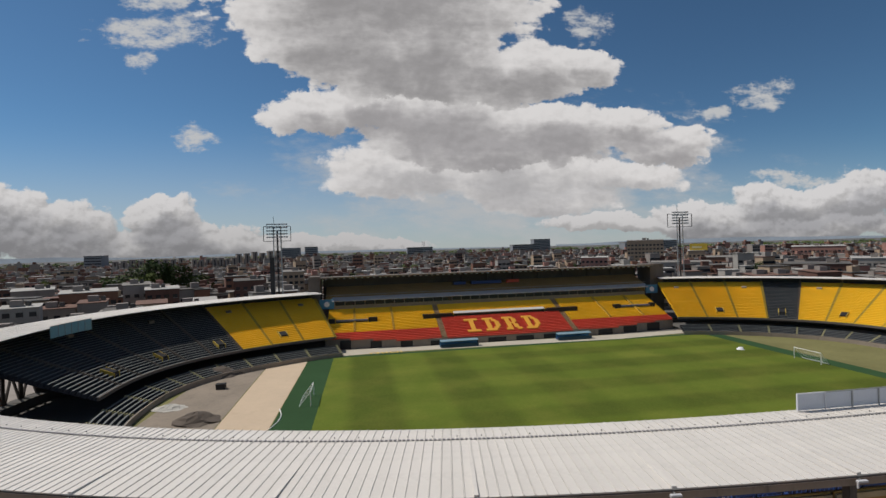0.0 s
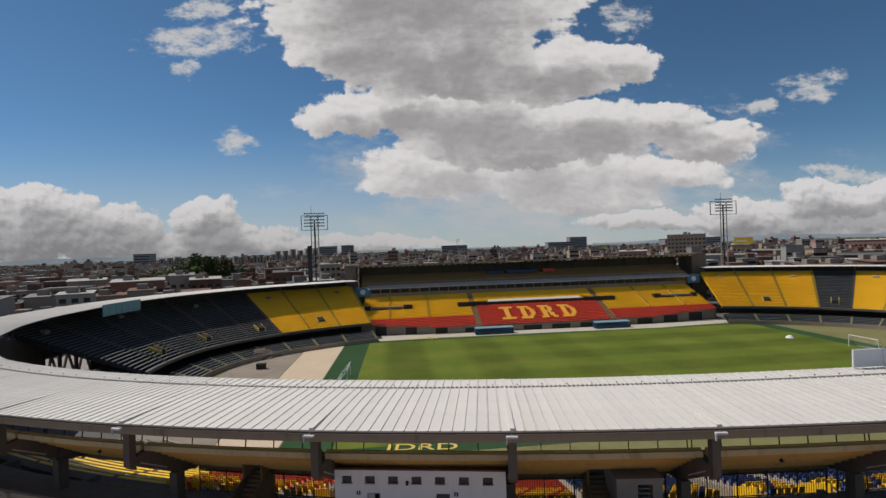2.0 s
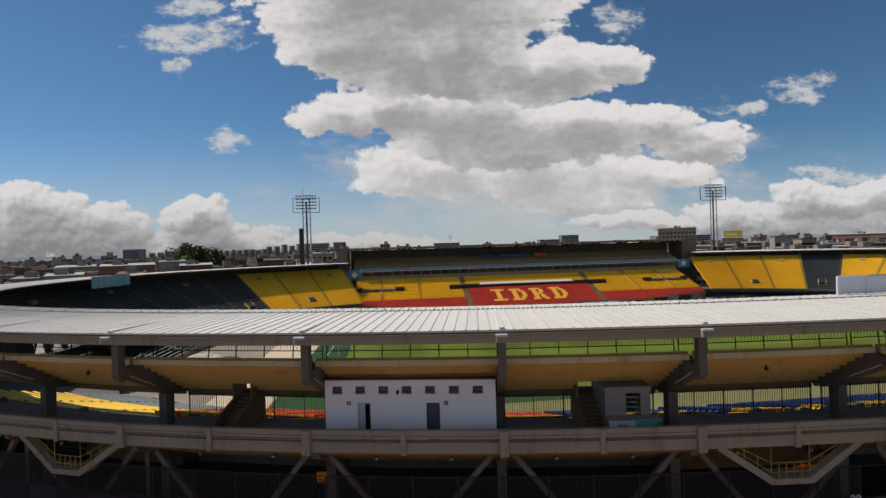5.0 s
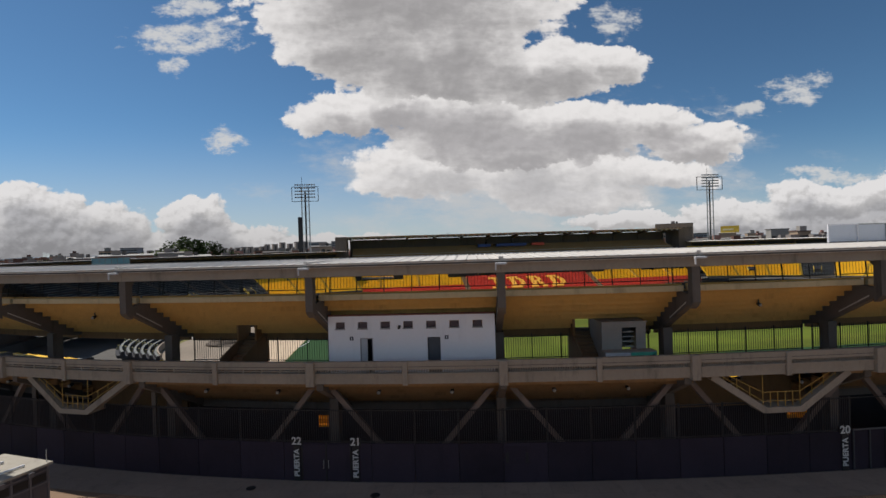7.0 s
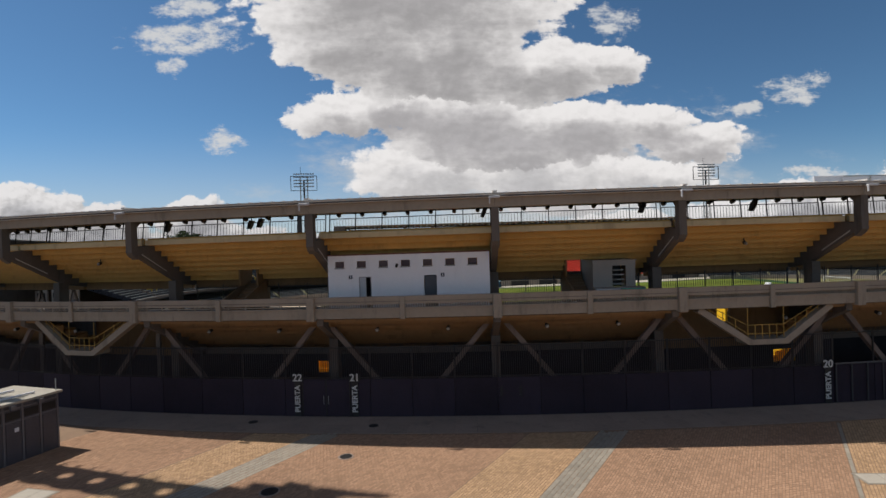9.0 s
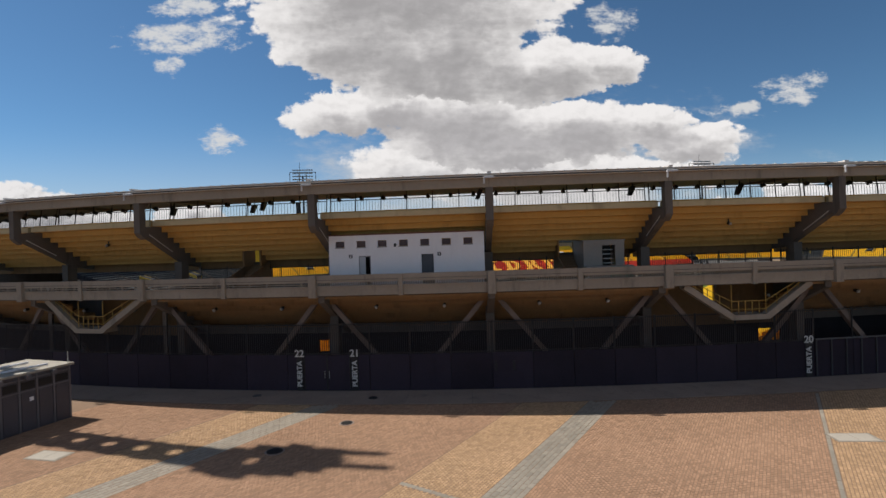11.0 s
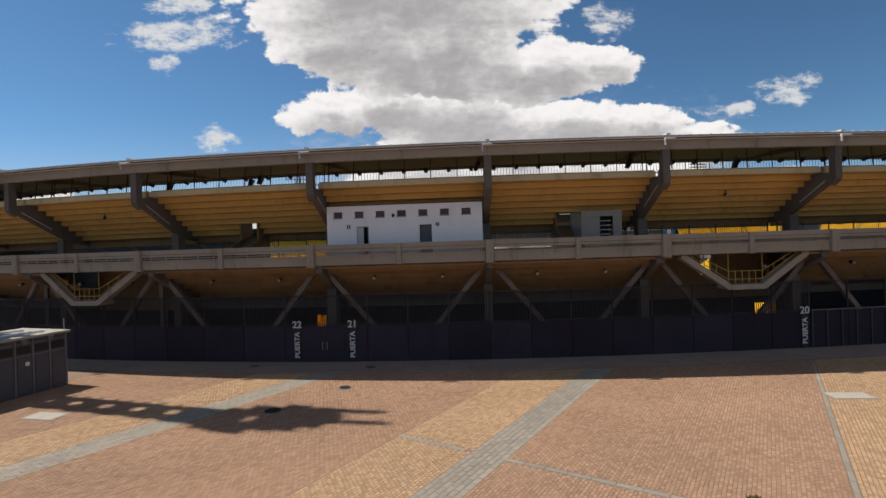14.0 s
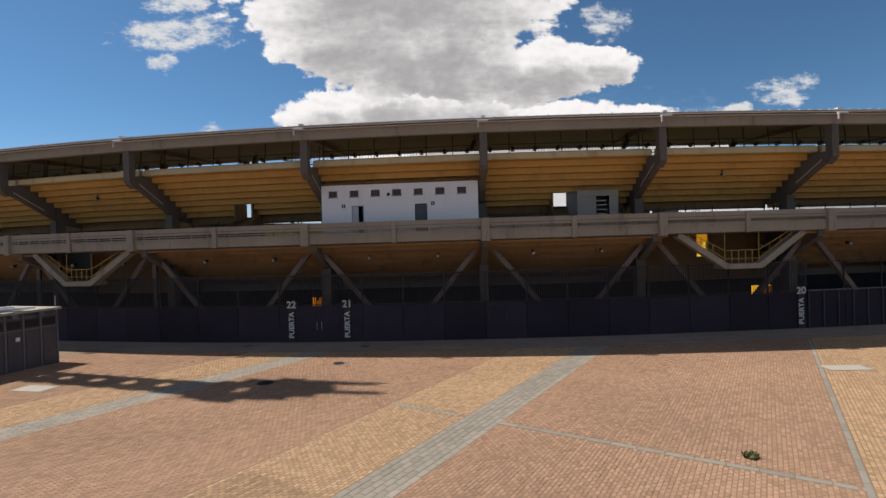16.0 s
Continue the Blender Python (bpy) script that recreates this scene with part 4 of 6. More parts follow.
        bars.beam(at(s, 3.46, 11.35), at(s, 3.5, 12.1), 0.016, 0.016)
    part("bar_infill", bars, STEEL_DARK, rail, "thin upright bars", kind="stuff", fix=False)


for k in NEAR:
    upper_terrace(k)
for k in (-3, 1):
    s = (axis(k) + axis(k + 1)) / 2
    lamp = thing("soffit_lamp", "small grey lamp on the ochre terrace underside", "lamp", at(s, 3.2, 9.6), "soffit lamps")
    part("body", Geo().tube(at(s, 3.05, 9.78), at(s, 3.25, 9.84), 0.11, 0.09, 10), STEEL_DARK, lamp)
    part("glass", Geo().tube(at(s, 2.98, 9.76), at(s, 3.05, 9.78), 0.07, 0.10, 10), STEEL_GREY, lamp)
    part("bracket", Geo().beam(at(s, 3.2, 9.8), at(s, 3.2, 10.1), 0.05, 0.05), STEEL_DARK, lamp)


def roof_lamp(s):
    ob = thing("roof_lamp", "round black floodlight hung from the roof edge", "floodlight", at(s, 8.2, 12.6), "roof edge floodlights")
    m = stand(s, 8.2, 12.72)
    part("housing", Geo().tube((0, -0.14, 0), (0, 0.16, -0.05), 0.12, 0.16, 12), STEEL_DARK, ob, at=m)
    part("yoke", Geo().box(-0.03, 0.03, -0.03, 0.03, 0.1, 0.45), STEEL_DARK, ob, at=m)


for k in NEAR:
    for i in range(6):
        roof_lamp(axis(k) + (axis(k + 1) - axis(k)) * (i + 0.55) / 6)
for k in NEAR:
    cb = thing("lamp_cable", "thin dark cable carrying the roof floodlights", "cable", at(axis(k), 8.2, 12.75), "lamp cables")
    part("cable", run(Geo(), axis(k), axis(k + 1), [(8.18, 12.74), (8.22, 12.74), (8.22, 12.78), (8.18, 12.78)], 3), STEEL_DARK, cb)
for s, d in ((389.6, 6), (387.9, 7.5), (381.5, 6.5), (424.8, 7), (405.6, 4), (416.0, 5)):
    sp = thing("loudspeaker", "slanting black loudspeaker hung under the roof", "loudspeaker", at(s, d, 12.1), "hung loudspeakers")
    part("cabinet", Geo().hexa([at(s + a, d + b, 11.95 + c) for a, b, c in ((-0.2, -0.15, 0), (0.05, -0.15, -0.05), (0.05, 0.15, -0.05), (-0.2, 0.15, 0))], [at(s + a, d + b, 12.55 + c) for a, b, c in ((0.05, -0.2, 0), (0.32, -0.2, -0.05), (0.32, 0.2, -0.05), (0.05, 0.2, 0))]), STEEL_DARK, sp)
    part("bracket", Geo().beam(at(s + 0.15, d, 12.5), at(s + 0.15, d, 12.95), 0.06, 0.06), STEEL_DARK, sp)

# concourse floor and its parapet
STAIR_VOIDS = ((417.2, 425.6), (375.0, 383.4))
for k in NEAR:
    s0, s1 = axis(k), axis(k + 1)
    solid("concourse_floor", run(Geo(), s0, s1, [(1.55, 6.12), (5.4 if k <= -3 else 6.02, 6.12), (5.4 if k <= -3 else 6.02, FLOOR_Z), (1.55, FLOOR_Z)], 2), CONCRETE_DARK, "grey concrete concourse floor", "floor", "concourse floors", "structure")
    ob = thing("parapet", "grey concrete parapet with a slotted band", "parapet", at((s0 + s1) / 2, 1.4, 6.15), "concourse parapets")
    p0, p1 = pier_at(k), pier_at(k + 1)
    a, b = p0 + 0.2, p1 - 0.2
    part("top_beam", run(Geo(), a, b, [(1.3, 6.98), (1.55, 6.98), (1.55, 7.42), (1.3, 7.42)], 2), CONCRETE, ob)
    part("bottom_beam", run(Geo(), a, b, [(1.34, 6.18), (1.55, 6.18), (1.55, 6.78), (1.34, 6.78)], 2), CONCRETE, ob)
    part("ledge", run(Geo(), a, b, [(1.27, 6.70), (1.335, 6.70), (1.335, 6.775), (1.27, 6.775)], 2), CONCRETE, ob)
    part("groove", run(Geo(), a, b, [(1.285, 7.12), (1.297, 7.12), (1.297, 7.15), (1.285, 7.15)], 2), CONCRETE_DARK, ob, "dark weathered joint")
    if k <= -2:
        part("rod", run(Geo(), a, b, [(1.36, 6.85), (1.42, 6.85), (1.42, 6.91), (1.36, 6.91)], 2), CONCRETE, ob)
    slots = Geo()
    n = 74 if k > -2 else 10
    for i in range(n):
        s = a + (b - a) * (i + 0.5) / n
        slots.beam(at(s, 1.46, 6.77), at(s, 1.46, 6.99), 0.066, 0.10)
    part("baluster_band", slots, CONCRETE, ob, "short concrete balusters", kind="stuff", fix=False)
    part("pier", Geo().soft(-0.24, 0.24, -0.2, 0.3, 0, 1.36, 0.03), CONCRETE, ob, "projecting concrete pier", at=stand(p0, 1.3, 6.08))
    part("mid_pier", Geo().soft(-0.14, 0.14, -0.1, 0.2, 0, 1.28, 0.02), CONCRETE, ob, "slim concrete pier", at=stand((p0 + p1) / 2 + (0.25 if k == -3 else 0.0), 1.3, 6.13))
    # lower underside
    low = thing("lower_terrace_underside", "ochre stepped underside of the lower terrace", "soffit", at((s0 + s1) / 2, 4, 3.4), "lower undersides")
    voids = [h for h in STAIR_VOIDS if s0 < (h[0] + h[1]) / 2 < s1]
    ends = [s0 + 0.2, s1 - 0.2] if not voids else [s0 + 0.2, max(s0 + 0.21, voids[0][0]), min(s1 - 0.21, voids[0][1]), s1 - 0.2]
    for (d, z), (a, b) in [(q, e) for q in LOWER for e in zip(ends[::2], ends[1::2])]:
        part("step_unit", run(Geo(), a, b, [(d, z), (d + 0.9, z), (d + 0.9, z + 0.14), (d, z + 0.14)], 2), OCHRE_SHADED, low)
        part("riser", run(Geo(), a, b, [(d + 0.85, z - 0.4), (d + 0.95, z - 0.4), (d + 0.95, z), (d + 0.85, z)], 2), OCHRE_SHADED, low)
    part("end_beam", run(Geo(), s0 + 0.2, s1 - 0.2, [(6.8, 3.0), (7.2, 3.0), (7.2, 4.2), (6.8, 4.2)], 2), CONCRETE_DARK, low)
    # small lamps under the walkway
    for f in (0.3, 0.72):
        s = s0 + (s1 - s0) * f
        lamp = thing("bulkhead_lamp", "small dark bulkhead lamp under the walkway", "lamp", at(s, 3.0, 5.3), "walkway lamps")
        part("body", Geo().tube(at(s, 2.9, 5.25), at(s, 3.15, 5.32), 0.13, 0.10, 10), STEEL_DARK, lamp)
        part("glass", Geo().tube(at(s, 2.82, 5.235), at(s, 2.9, 5.25), 0.08, 0.11, 10), STEEL_GREY, lamp)
    if k <= -3:
        continue
    # rail of the lower seats, seen through the concourse
    rail = thing("concourse_railing", "dark steel bar railing at the inner edge of the concourse", "railing", at((s0 + s1) / 2, 5.9, FLOOR_Z), "concourse railings")
    for z in (6.5, 7.85):
        part("rail", Geo().beam(at(s0 + 0.3, 5.9, z), at(s1 - 0.3, 5.9, z), 0.05, 0.05), STEEL_DARK, rail)
    for i in range(6):
        s = s0 + 0.35 + (s1 - s0 - 0.7) * i / 5
        part("post", Geo().beam(at(s, 5.9, FLOOR_Z - 0.02), at(s, 5.9, 8.05), 0.055, 0.055), STEEL_DARK, rail)
    bars = Geo()
    for i in range(62):
        s = s0 + 0.35 + (s1 - s0 - 0.7) * (i + 0.5) / 62
        bars.beam(at(s, 5.9, 6.45), at(s, 5.9, 8.0), 0.022, 0.022)
    part("bar_infill", bars, STEEL_DARK, rail, "upright bars", kind="stuff", fix=False)


# lower seats in front of the concourse
def seat_mesh():
    g = Geo()
    g.box(-0.21, 0.21, -0.20, 0.20, 0.38, 0.43)
    g.hexa([(-0.21, -0.24, 0.38), (0.21, -0.24, 0.38), (0.21, -0.19, 0.38), (-0.21, -0.19, 0.38)], [(-0.19, -0.30, 0.80), (0.19, -0.30, 0.80), (0.19, -0.26, 0.80), (-0.19, -0.26, 0.80)])
    g.box(-0.05, 0.05, -0.1, 0.1, 0.0, 0.38)
    return g


SEAT = seat_mesh()
BENCH_END = 379.2


def seat_tone(s):
    return "red" if s < 411 else "blue" if s < 449 else "yellow"


OPENINGS = ((420.7, 423.9), (426.9, 429.2), (391.6, 394.2))
for k in NEAR:
    s0, s1 = axis(k), axis(k + 1)
    ob = thing("near_terrace_bay", "lower terrace bay of the near side", "seating block", at((s0 + s1) / 2, 16, FIELD_Z), "near terrace bays")
    rows = 19
    prof = []
    for i in range(rows):
        d, z = 7.72 + i * 0.88, 5.12 - i * 0.27
        prof += [(d, z), (d + 0.88, z)]
    under = [(7.72 + rows * 0.88, 5.12 - rows * 0.27 - 0.6), (7.72, 4.45)]
    cuts = [o for o in OPENINGS if s0 < (o[0] + o[1]) / 2 < s1]
    edges = [s0] + [e for o in cuts for e in (max(o[0], s0), min(o[1], s1))] + [s1]
    for a, b in zip(edges[::2], edges[1::2]):
        if b - a > 0.1:
            part("terrace_steps", run(Geo(), a, b, prof + under, 2), CONCRETE_DARK if k <= -3 else CONCRETE, ob)
    fields = {"yellow": Geo(), "red": Geo(), "blue": Geo()}
    for i in range(rows - 2):
        d, z = 7.72 + i * 0.88, 5.12 - i * 0.27
        if s0 < BENCH_END:
            part("long_bench", run(Geo(), s0 + 0.4, min(s1 - 0.2, BENCH_END), [(d + 0.4, z + 0.32), (d + 0.64, z + 0.32), (d + 0.64, z + 0.38), (d + 0.4, z + 0.38)], 4), YELLOW_SEAT if i < 9 else GREY_SEAT, ob, "long painted bench")
        for j in range(20):
            s = s0 + 0.5 + j * 0.495
            if s < BENCH_END + 0.4 or any(o[0] - 0.2 < s < o[1] + 0.2 for o in cuts):
                continue
            m = stand(s, d + 0.45, z)
            if j in (9, 10) and k % 2 == 0:
                continue
            tone = "yellow" if i < 5 and (j * 7 + i * 3) % 5 and (i < 4 or s < 400) else seat_tone(s)
            fields[tone].add([m @ Vector(v) for v in SEAT.v], SEAT.f)
    for tone, paint in (("yellow", YELLOW_SEAT), ("red", RED_SEAT), ("blue", BLUE_SEAT)):
        if fields[tone].v:
            part("seat_field", fields[tone], paint, ob, "rows of moulded %s plastic seats" % tone, kind="stuff", fix=False)
    part("front_wall", run(Geo(), s0, s1, [(24.3, FIELD_Z - 0.1), (24.6, FIELD_Z - 0.1), (24.6, 0.4), (24.3, 0.4)], 2), CONCRETE, ob)
for a, b in OPENINGS:
    vo = thing("stairwell", "yellow painted stairwell open to the sky", "stairwell", at((a + b) / 2, 10, 0), "yellow stairwells")
    for i in range(8):
        part("tread", run(Geo(), a + 0.2, b - 0.2, [(9.2 + i * 0.55, 0.2 + i * 0.3), (9.8 + i * 0.55, 0.2 + i * 0.3), (9.8 + i * 0.55, 0.5 + i * 0.3), (9.2 + i * 0.55, 0.5 + i * 0.3)], 1), YELLOW_SEAT, vo)
    for s in (a + 0.1, b - 0.1):
        part("side_wall", plate(s, [(8.7, 0), (11.4, 0), (11.4, 4.4), (8.7, 5.6)], 0.15), YELLOW_SEAT, vo)

# ---------------------------------------------------------------- service block with washrooms
SA, SB = axis(-1) + 0.25, axis(0) - 0.3
mid = (SA + SB) / 2
wash = thing("washroom_block", "white painted washroom block with small high windows", "washroom block", stand(mid, 2.7, FLOOR_Z))
hw = (at(SB, 2.7, 0) - at(SA, 2.7, 0)).length / 2
S_OF = lambda s: (s - mid) * 2 * hw / (SB - SA)
wins = [S_OF(396.62 + i * 1.369) for i in range(7)]
doors = [S_OF(398.2), S_OF(402.24)]
DW, DH = 0.38, 2.12
# front wall around the openings, laid as blocks between them
g = Geo()
g.box(-hw, hw, 0, 0.18, 3.07, 3.42)
spans = [(-hw, wins[0] - 0.28)] + [(wins[i] + 0.28, wins[i + 1] - 0.28) for i in range(6)] + [(wins[6] + 0.28, hw)]
for a, b in spans:
    g.box(a, b, 0, 0.18, 2.68, 3.07)
g.box(-hw, hw, 0, 0.18, DH, 2.68)
for a, b in ((-hw, doors[0] - DW), (doors[0] + DW, doors[1] - DW), (doors[1] + DW, hw)):
    g.box(a, b, 0, 0.18, 0, DH)
part("front_wall", g, WHITE_PAINT, wash, local=True)
part("side_wall", Geo().box(-hw, -hw + 0.18, 0.18, 3.5, 0, 2.9), WHITE_PAINT, wash, local=True)
part("side_wall", Geo().box(hw - 0.18, hw, 0.18, 3.5, 0, 2.9), WHITE_PAINT, wash, local=True)
part("back_wall", Geo().box(-hw + 0.18, hw - 0.18, 3.32, 3.5, 0, 2.7), WHITE_PAINT, wash, local=True)
part("lintel_trim", Geo().box(-hw, hw, -0.03, 0.2, 3.42, 3.50), mat("red brown trim", (0.16, 0.06, 0.045), 0.8), wash, "red brown top trim", local=True)
FRAME_GREY = mat("grey window frame", (0.30, 0.29, 0.30), 0.5, 0.3)
LOUVRE = mat("brown window louvre", (0.13, 0.09, 0.095), 0.5)
for x in wins:
    w = part("window", Geo().box(x - 0.25, x + 0.25, 0.10, 0.14, 2.70, 3.05), LOUVRE, wash, "small brown louvred window", local=True)
    part("sill", Geo().box(x - 0.31, x + 0.31, -0.04, 0.1, 2.62, 2.68), FRAME_GREY, w, local=True)
    for i in range(4):
        part("slat", Geo().hexa([(x - 0.25, 0.05, 2.73 + i * 0.085), (x + 0.25, 0.05, 2.73 + i * 0.085), (x + 0.25, 0.10, 2.76 + i * 0.085), (x - 0.25, 0.10, 2.76 + i * 0.085)], [(x - 0.25, 0.05, 2.74 + i * 0.085), (x + 0.25, 0.05, 2.74 + i * 0.085), (x + 0.25, 0.10, 2.775 + i * 0.085), (x - 0.25, 0.10, 2.775 + i * 0.085)]), LOUVRE, w, local=True)
DOOR_DARK = mat("dark grey steel door", (0.07, 0.075, 0.09), 0.5, 0.2, 0.8, 0.2)
d1 = part("door_frame", Geo().box(doors[0] - DW, doors[0] - DW + 0.05, 0.0, 0.16, 0, DH).box(doors[0] + DW - 0.05, doors[0] + DW, 0.0, 0.16, 0, DH).box(doors[0] - DW + 0.05, doors[0] + DW - 0.05, 0.0, 0.16, DH - 0.05, DH), FRAME_GREY, wash, local=True)
part("door_leaf", Geo().box(doors[0] - DW + 0.05, doors[0] + 0.04, 0.05, 0.10, 0.02, DH - 0.06), mat("pale grey door", (0.42, 0.43, 0.46), 0.5, 0.1), wash, "pale door half closed", local=True)
part("door_leaf", Geo().box(doors[1] - DW + 0.05, doors[1] + DW - 0.05, 0.05, 0.10, 0.02, DH - 0.06), DOOR_DARK, wash, "closed dark grey door", local=True)
# added dark plate gives the room its shade behind the doors
part("dark_room", Geo().box(-hw + 0.2, hw - 0.2, 1.6, 1.7, 0, 2.6), DOOR_DARK, wash, "dark plate for the shade inside the washrooms", local=True)
for x in (S_OF(397.3), S_OF(403.0)):
    p = part("washroom_sign", Geo().box(x - 0.11, x + 0.11, -0.02, 0, DH - 0.12, DH + 0.1), mat("dark sign", (0.03, 0.03, 0.045), 0.5), wash, "small dark square sign", local=True)
    part("sign_mark", Geo().box(x - 0.025, x + 0.025, -0.03, -0.02, DH - 0.08, DH + 0.06), WHITE_PAINT, p, local=True)
x = S_OF(400.2)
part("wall_lamp", Geo().tube((x, -0.18, 2.68), (x, 0, 2.78), 0.07, 0.09, 10), STEEL_DARK, wash, "small black wall lamp", local=True)

# concession kiosk on the concourse
kk = thing("concession_kiosk", "grey snack kiosk with a white and green sign front", "kiosk", stand(413.5, 3.3, FLOOR_Z))
GREY_PAINT = mat("grey painted steel", (0.24, 0.22, 0.20), 0.6, 0, 0.6, 0.15, 0.2)
part("left_wall", Geo().box(-1.28, -0.1, 0, 0.06, 1.0, 2.58), GREY_PAINT, kk, local=True)
part("right_wall", Geo().box(0.72, 1.28, 0, 0.06, 1.0, 2.58), GREY_PAINT, kk, local=True)
part("head_panel", Geo().box(-1.28, 1.28, -0.05, 0.0, 2.3, 2.58), GREY_PAINT, kk, local=True)
for x0 in (-1.28, 1.22):
    part("side_wall", Geo().box(x0, x0 + 0.06, 0.06, 2.4, 0, 2.58), GREY_PAINT, kk, local=True)
part("roof", Geo().box(-1.34, 1.34, -0.08, 2.45, 2.58, 2.65), GREY_PAINT, kk, local=True)
# dark plate behind the shelves paints the kiosk's inner shade
part("shelf_rack", Geo().box(-0.05, 0.65, 0.7, 0.8, 1.0, 2.4), STEEL_DARK, kk, "dark plate for the shade inside the kiosk", local=True)
for i in range(4):
    part("shelf", Geo().box(0.0, 0.62, 0.1, 0.7, 1.15 + i * 0.28, 1.2 + i * 0.28), STEEL_GREY, kk, local=True)
ct = part("counter", Geo().box(-1.35, 1.6, -0.75, 0.0, 0.0, 1.04), GREY_PAINT, kk, local=True)
part("white_sign", Geo().box(-1.3, 0.1, -0.77, -0.75, 0.35, 0.98), mat("white sign board", (0.5, 0.52, 0.54), 0.5), ct, "white sign with a blue mark", local=True)
part("sign_mark", Geo().box(-0.85, -0.3, -0.785, -0.77, 0.6, 0.78), mat("blue sign mark", (0.1, 0.2, 0.5), 0.5), ct, "plain blue bars", local=True)
part("green_sign", Geo().box(0.14, 1.56, -0.77, -0.75, 0.35, 0.98), mat("green sign board", (0.06, 0.36, 0.25), 0.5, 0, 1.5, 0.3), ct, "green sign board", local=True)
part("green_mark", Geo().beam((0.9, -0.778, 0.45), (1.5, -0.778, 0.92), 0.02, 0.16, (0, 1, 0)), mat("dark green mark", (0.01, 0.08, 0.06), 0.5), ct, local=True)


# stairs up through the upper terrace
def terrace_stair(s, w):
    ob = thing("terrace_stair", "brown concrete stair rising to the upper terrace", "staircase", stand(s, 3.3, FLOOR_Z), "terrace stairs")
    brown = mat("brown stair concrete", (0.16, 0.10, 0.055), 0.85, 0, 0.5, 0.25, 0.3)
    for i in range(11):
        part("tread", Geo().box(-w / 2, w / 2, 0.28 * i, 0.28 * i + 0.3, 0.17 * i, 0.17 * (i + 1)), brown, ob, local=True)
    for x in (-w / 2 - 0.1, w / 2):
        part("stringer", Geo().hexa([(x, -0.3, 0), (x + 0.1, -0.3, 0), (x + 0.1, 3.0, 0.0), (x, 3.0, 0.0)], [(x, -0.3, 0.9), (x + 0.1, -0.3, 0.9), (x + 0.1, 3.0, 2.1), (x, 3.0, 2.1)]), brown, ob, local=True)


terrace_stair(389.3, 1.3)
terrace_stair(411.65, 1.3)


# hanging stair landings under the parapet
def hanging_stair(s_a, s_b, s_c, s_d, zl):
    ob = thing("hanging_stair", "grey concrete stair landing with yellow rails hung below the parapet", "staircase", at((s_b + s_c) / 2, 1.8, zl), "hanging stairs")
    part("left_flight", Geo().beam(at(s_a, 1.9, 6.1), at(s_b, 1.9, zl), 0.5, 0.36), CONCRETE, ob, "sloping edge of a flight")
    part("right_flight", Geo().beam(at(s_c, 1.9, zl), at(s_d, 1.9, 6.1), 0.5, 0.36), CONCRETE, ob, "sloping edge of a flight")
    part("landing", Geo().hexa([at(s, d, zl - 0.16) for s, d in ((s_b - 0.1, 1.66), (s_c + 0.1, 1.66), (s_c + 0.1, 3.0), (s_b - 0.1, 3.0))], [at(s, d, zl + 0.14) for s, d in ((s_b - 0.1, 1.66), (s_c + 0.1, 1.66), (s_c + 0.1, 3.0), (s_b - 0.1, 3.0))]), CONCRETE, ob)
    for h in (0.45, 0.95):
        part("rail", Geo().beam(at(s_b, 1.85, zl + h), at(s_c, 1.85, zl + h), 0.035, 0.035), ORANGE_STEEL, ob, "yellow steel rail")
        part("rail", Geo().beam(at(s_b, 1.85, zl + h), at(s_a + 0.6, 1.85, 5.9 + h * 0.4), 0.035, 0.035), ORANGE_STEEL, ob, "yellow steel rail")
        part("rail", Geo().beam(at(s_c, 1.85, zl + h), at(s_d - 0.6, 1.85, 5.9 + h * 0.4), 0.035, 0.035), ORANGE_STEEL, ob, "yellow steel rail")
    for i in range(6):
        s = s_b + (s_c - s_b) * i / 5
        part("baluster", Geo().beam(at(s, 1.85, zl + 0.1), at(s, 1.85, zl + (2.0 if i in (0, 5) else 0.95)), 0.035, 0.035), ORANGE_STEEL, ob, "yellow steel upright")
    for f in (0.25, 0.5, 0.75):
        for sa, sb in ((s_b, s_a), (s_c, s_d)):
            s, z = sa + (sb - sa) * f, zl + (6.0 - zl) * f
            part("baluster", Geo().beam(at(s, 1.85, z), at(s, 1.85, z + 0.85), 0.03, 0.03), ORANGE_STEEL, ob, "yellow steel upright")


# plaster behind the stairs: the recess's shade is included in the brown
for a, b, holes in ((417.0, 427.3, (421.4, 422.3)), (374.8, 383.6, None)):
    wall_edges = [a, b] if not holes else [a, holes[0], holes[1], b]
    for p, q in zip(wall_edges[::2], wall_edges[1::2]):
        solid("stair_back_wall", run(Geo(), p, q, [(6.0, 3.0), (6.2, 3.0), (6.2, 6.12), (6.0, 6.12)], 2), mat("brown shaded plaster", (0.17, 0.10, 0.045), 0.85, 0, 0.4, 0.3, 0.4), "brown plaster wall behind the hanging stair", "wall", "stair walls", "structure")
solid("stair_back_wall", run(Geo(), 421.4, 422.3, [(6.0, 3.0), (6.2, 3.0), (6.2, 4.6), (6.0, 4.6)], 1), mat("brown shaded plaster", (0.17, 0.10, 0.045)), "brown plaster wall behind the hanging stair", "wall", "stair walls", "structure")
hanging_stair(417.8, 420.75, 422.9, 425.7, 4.12)
hanging_stair(374.9, 377.6, 379.7, 382.9, 4.05)

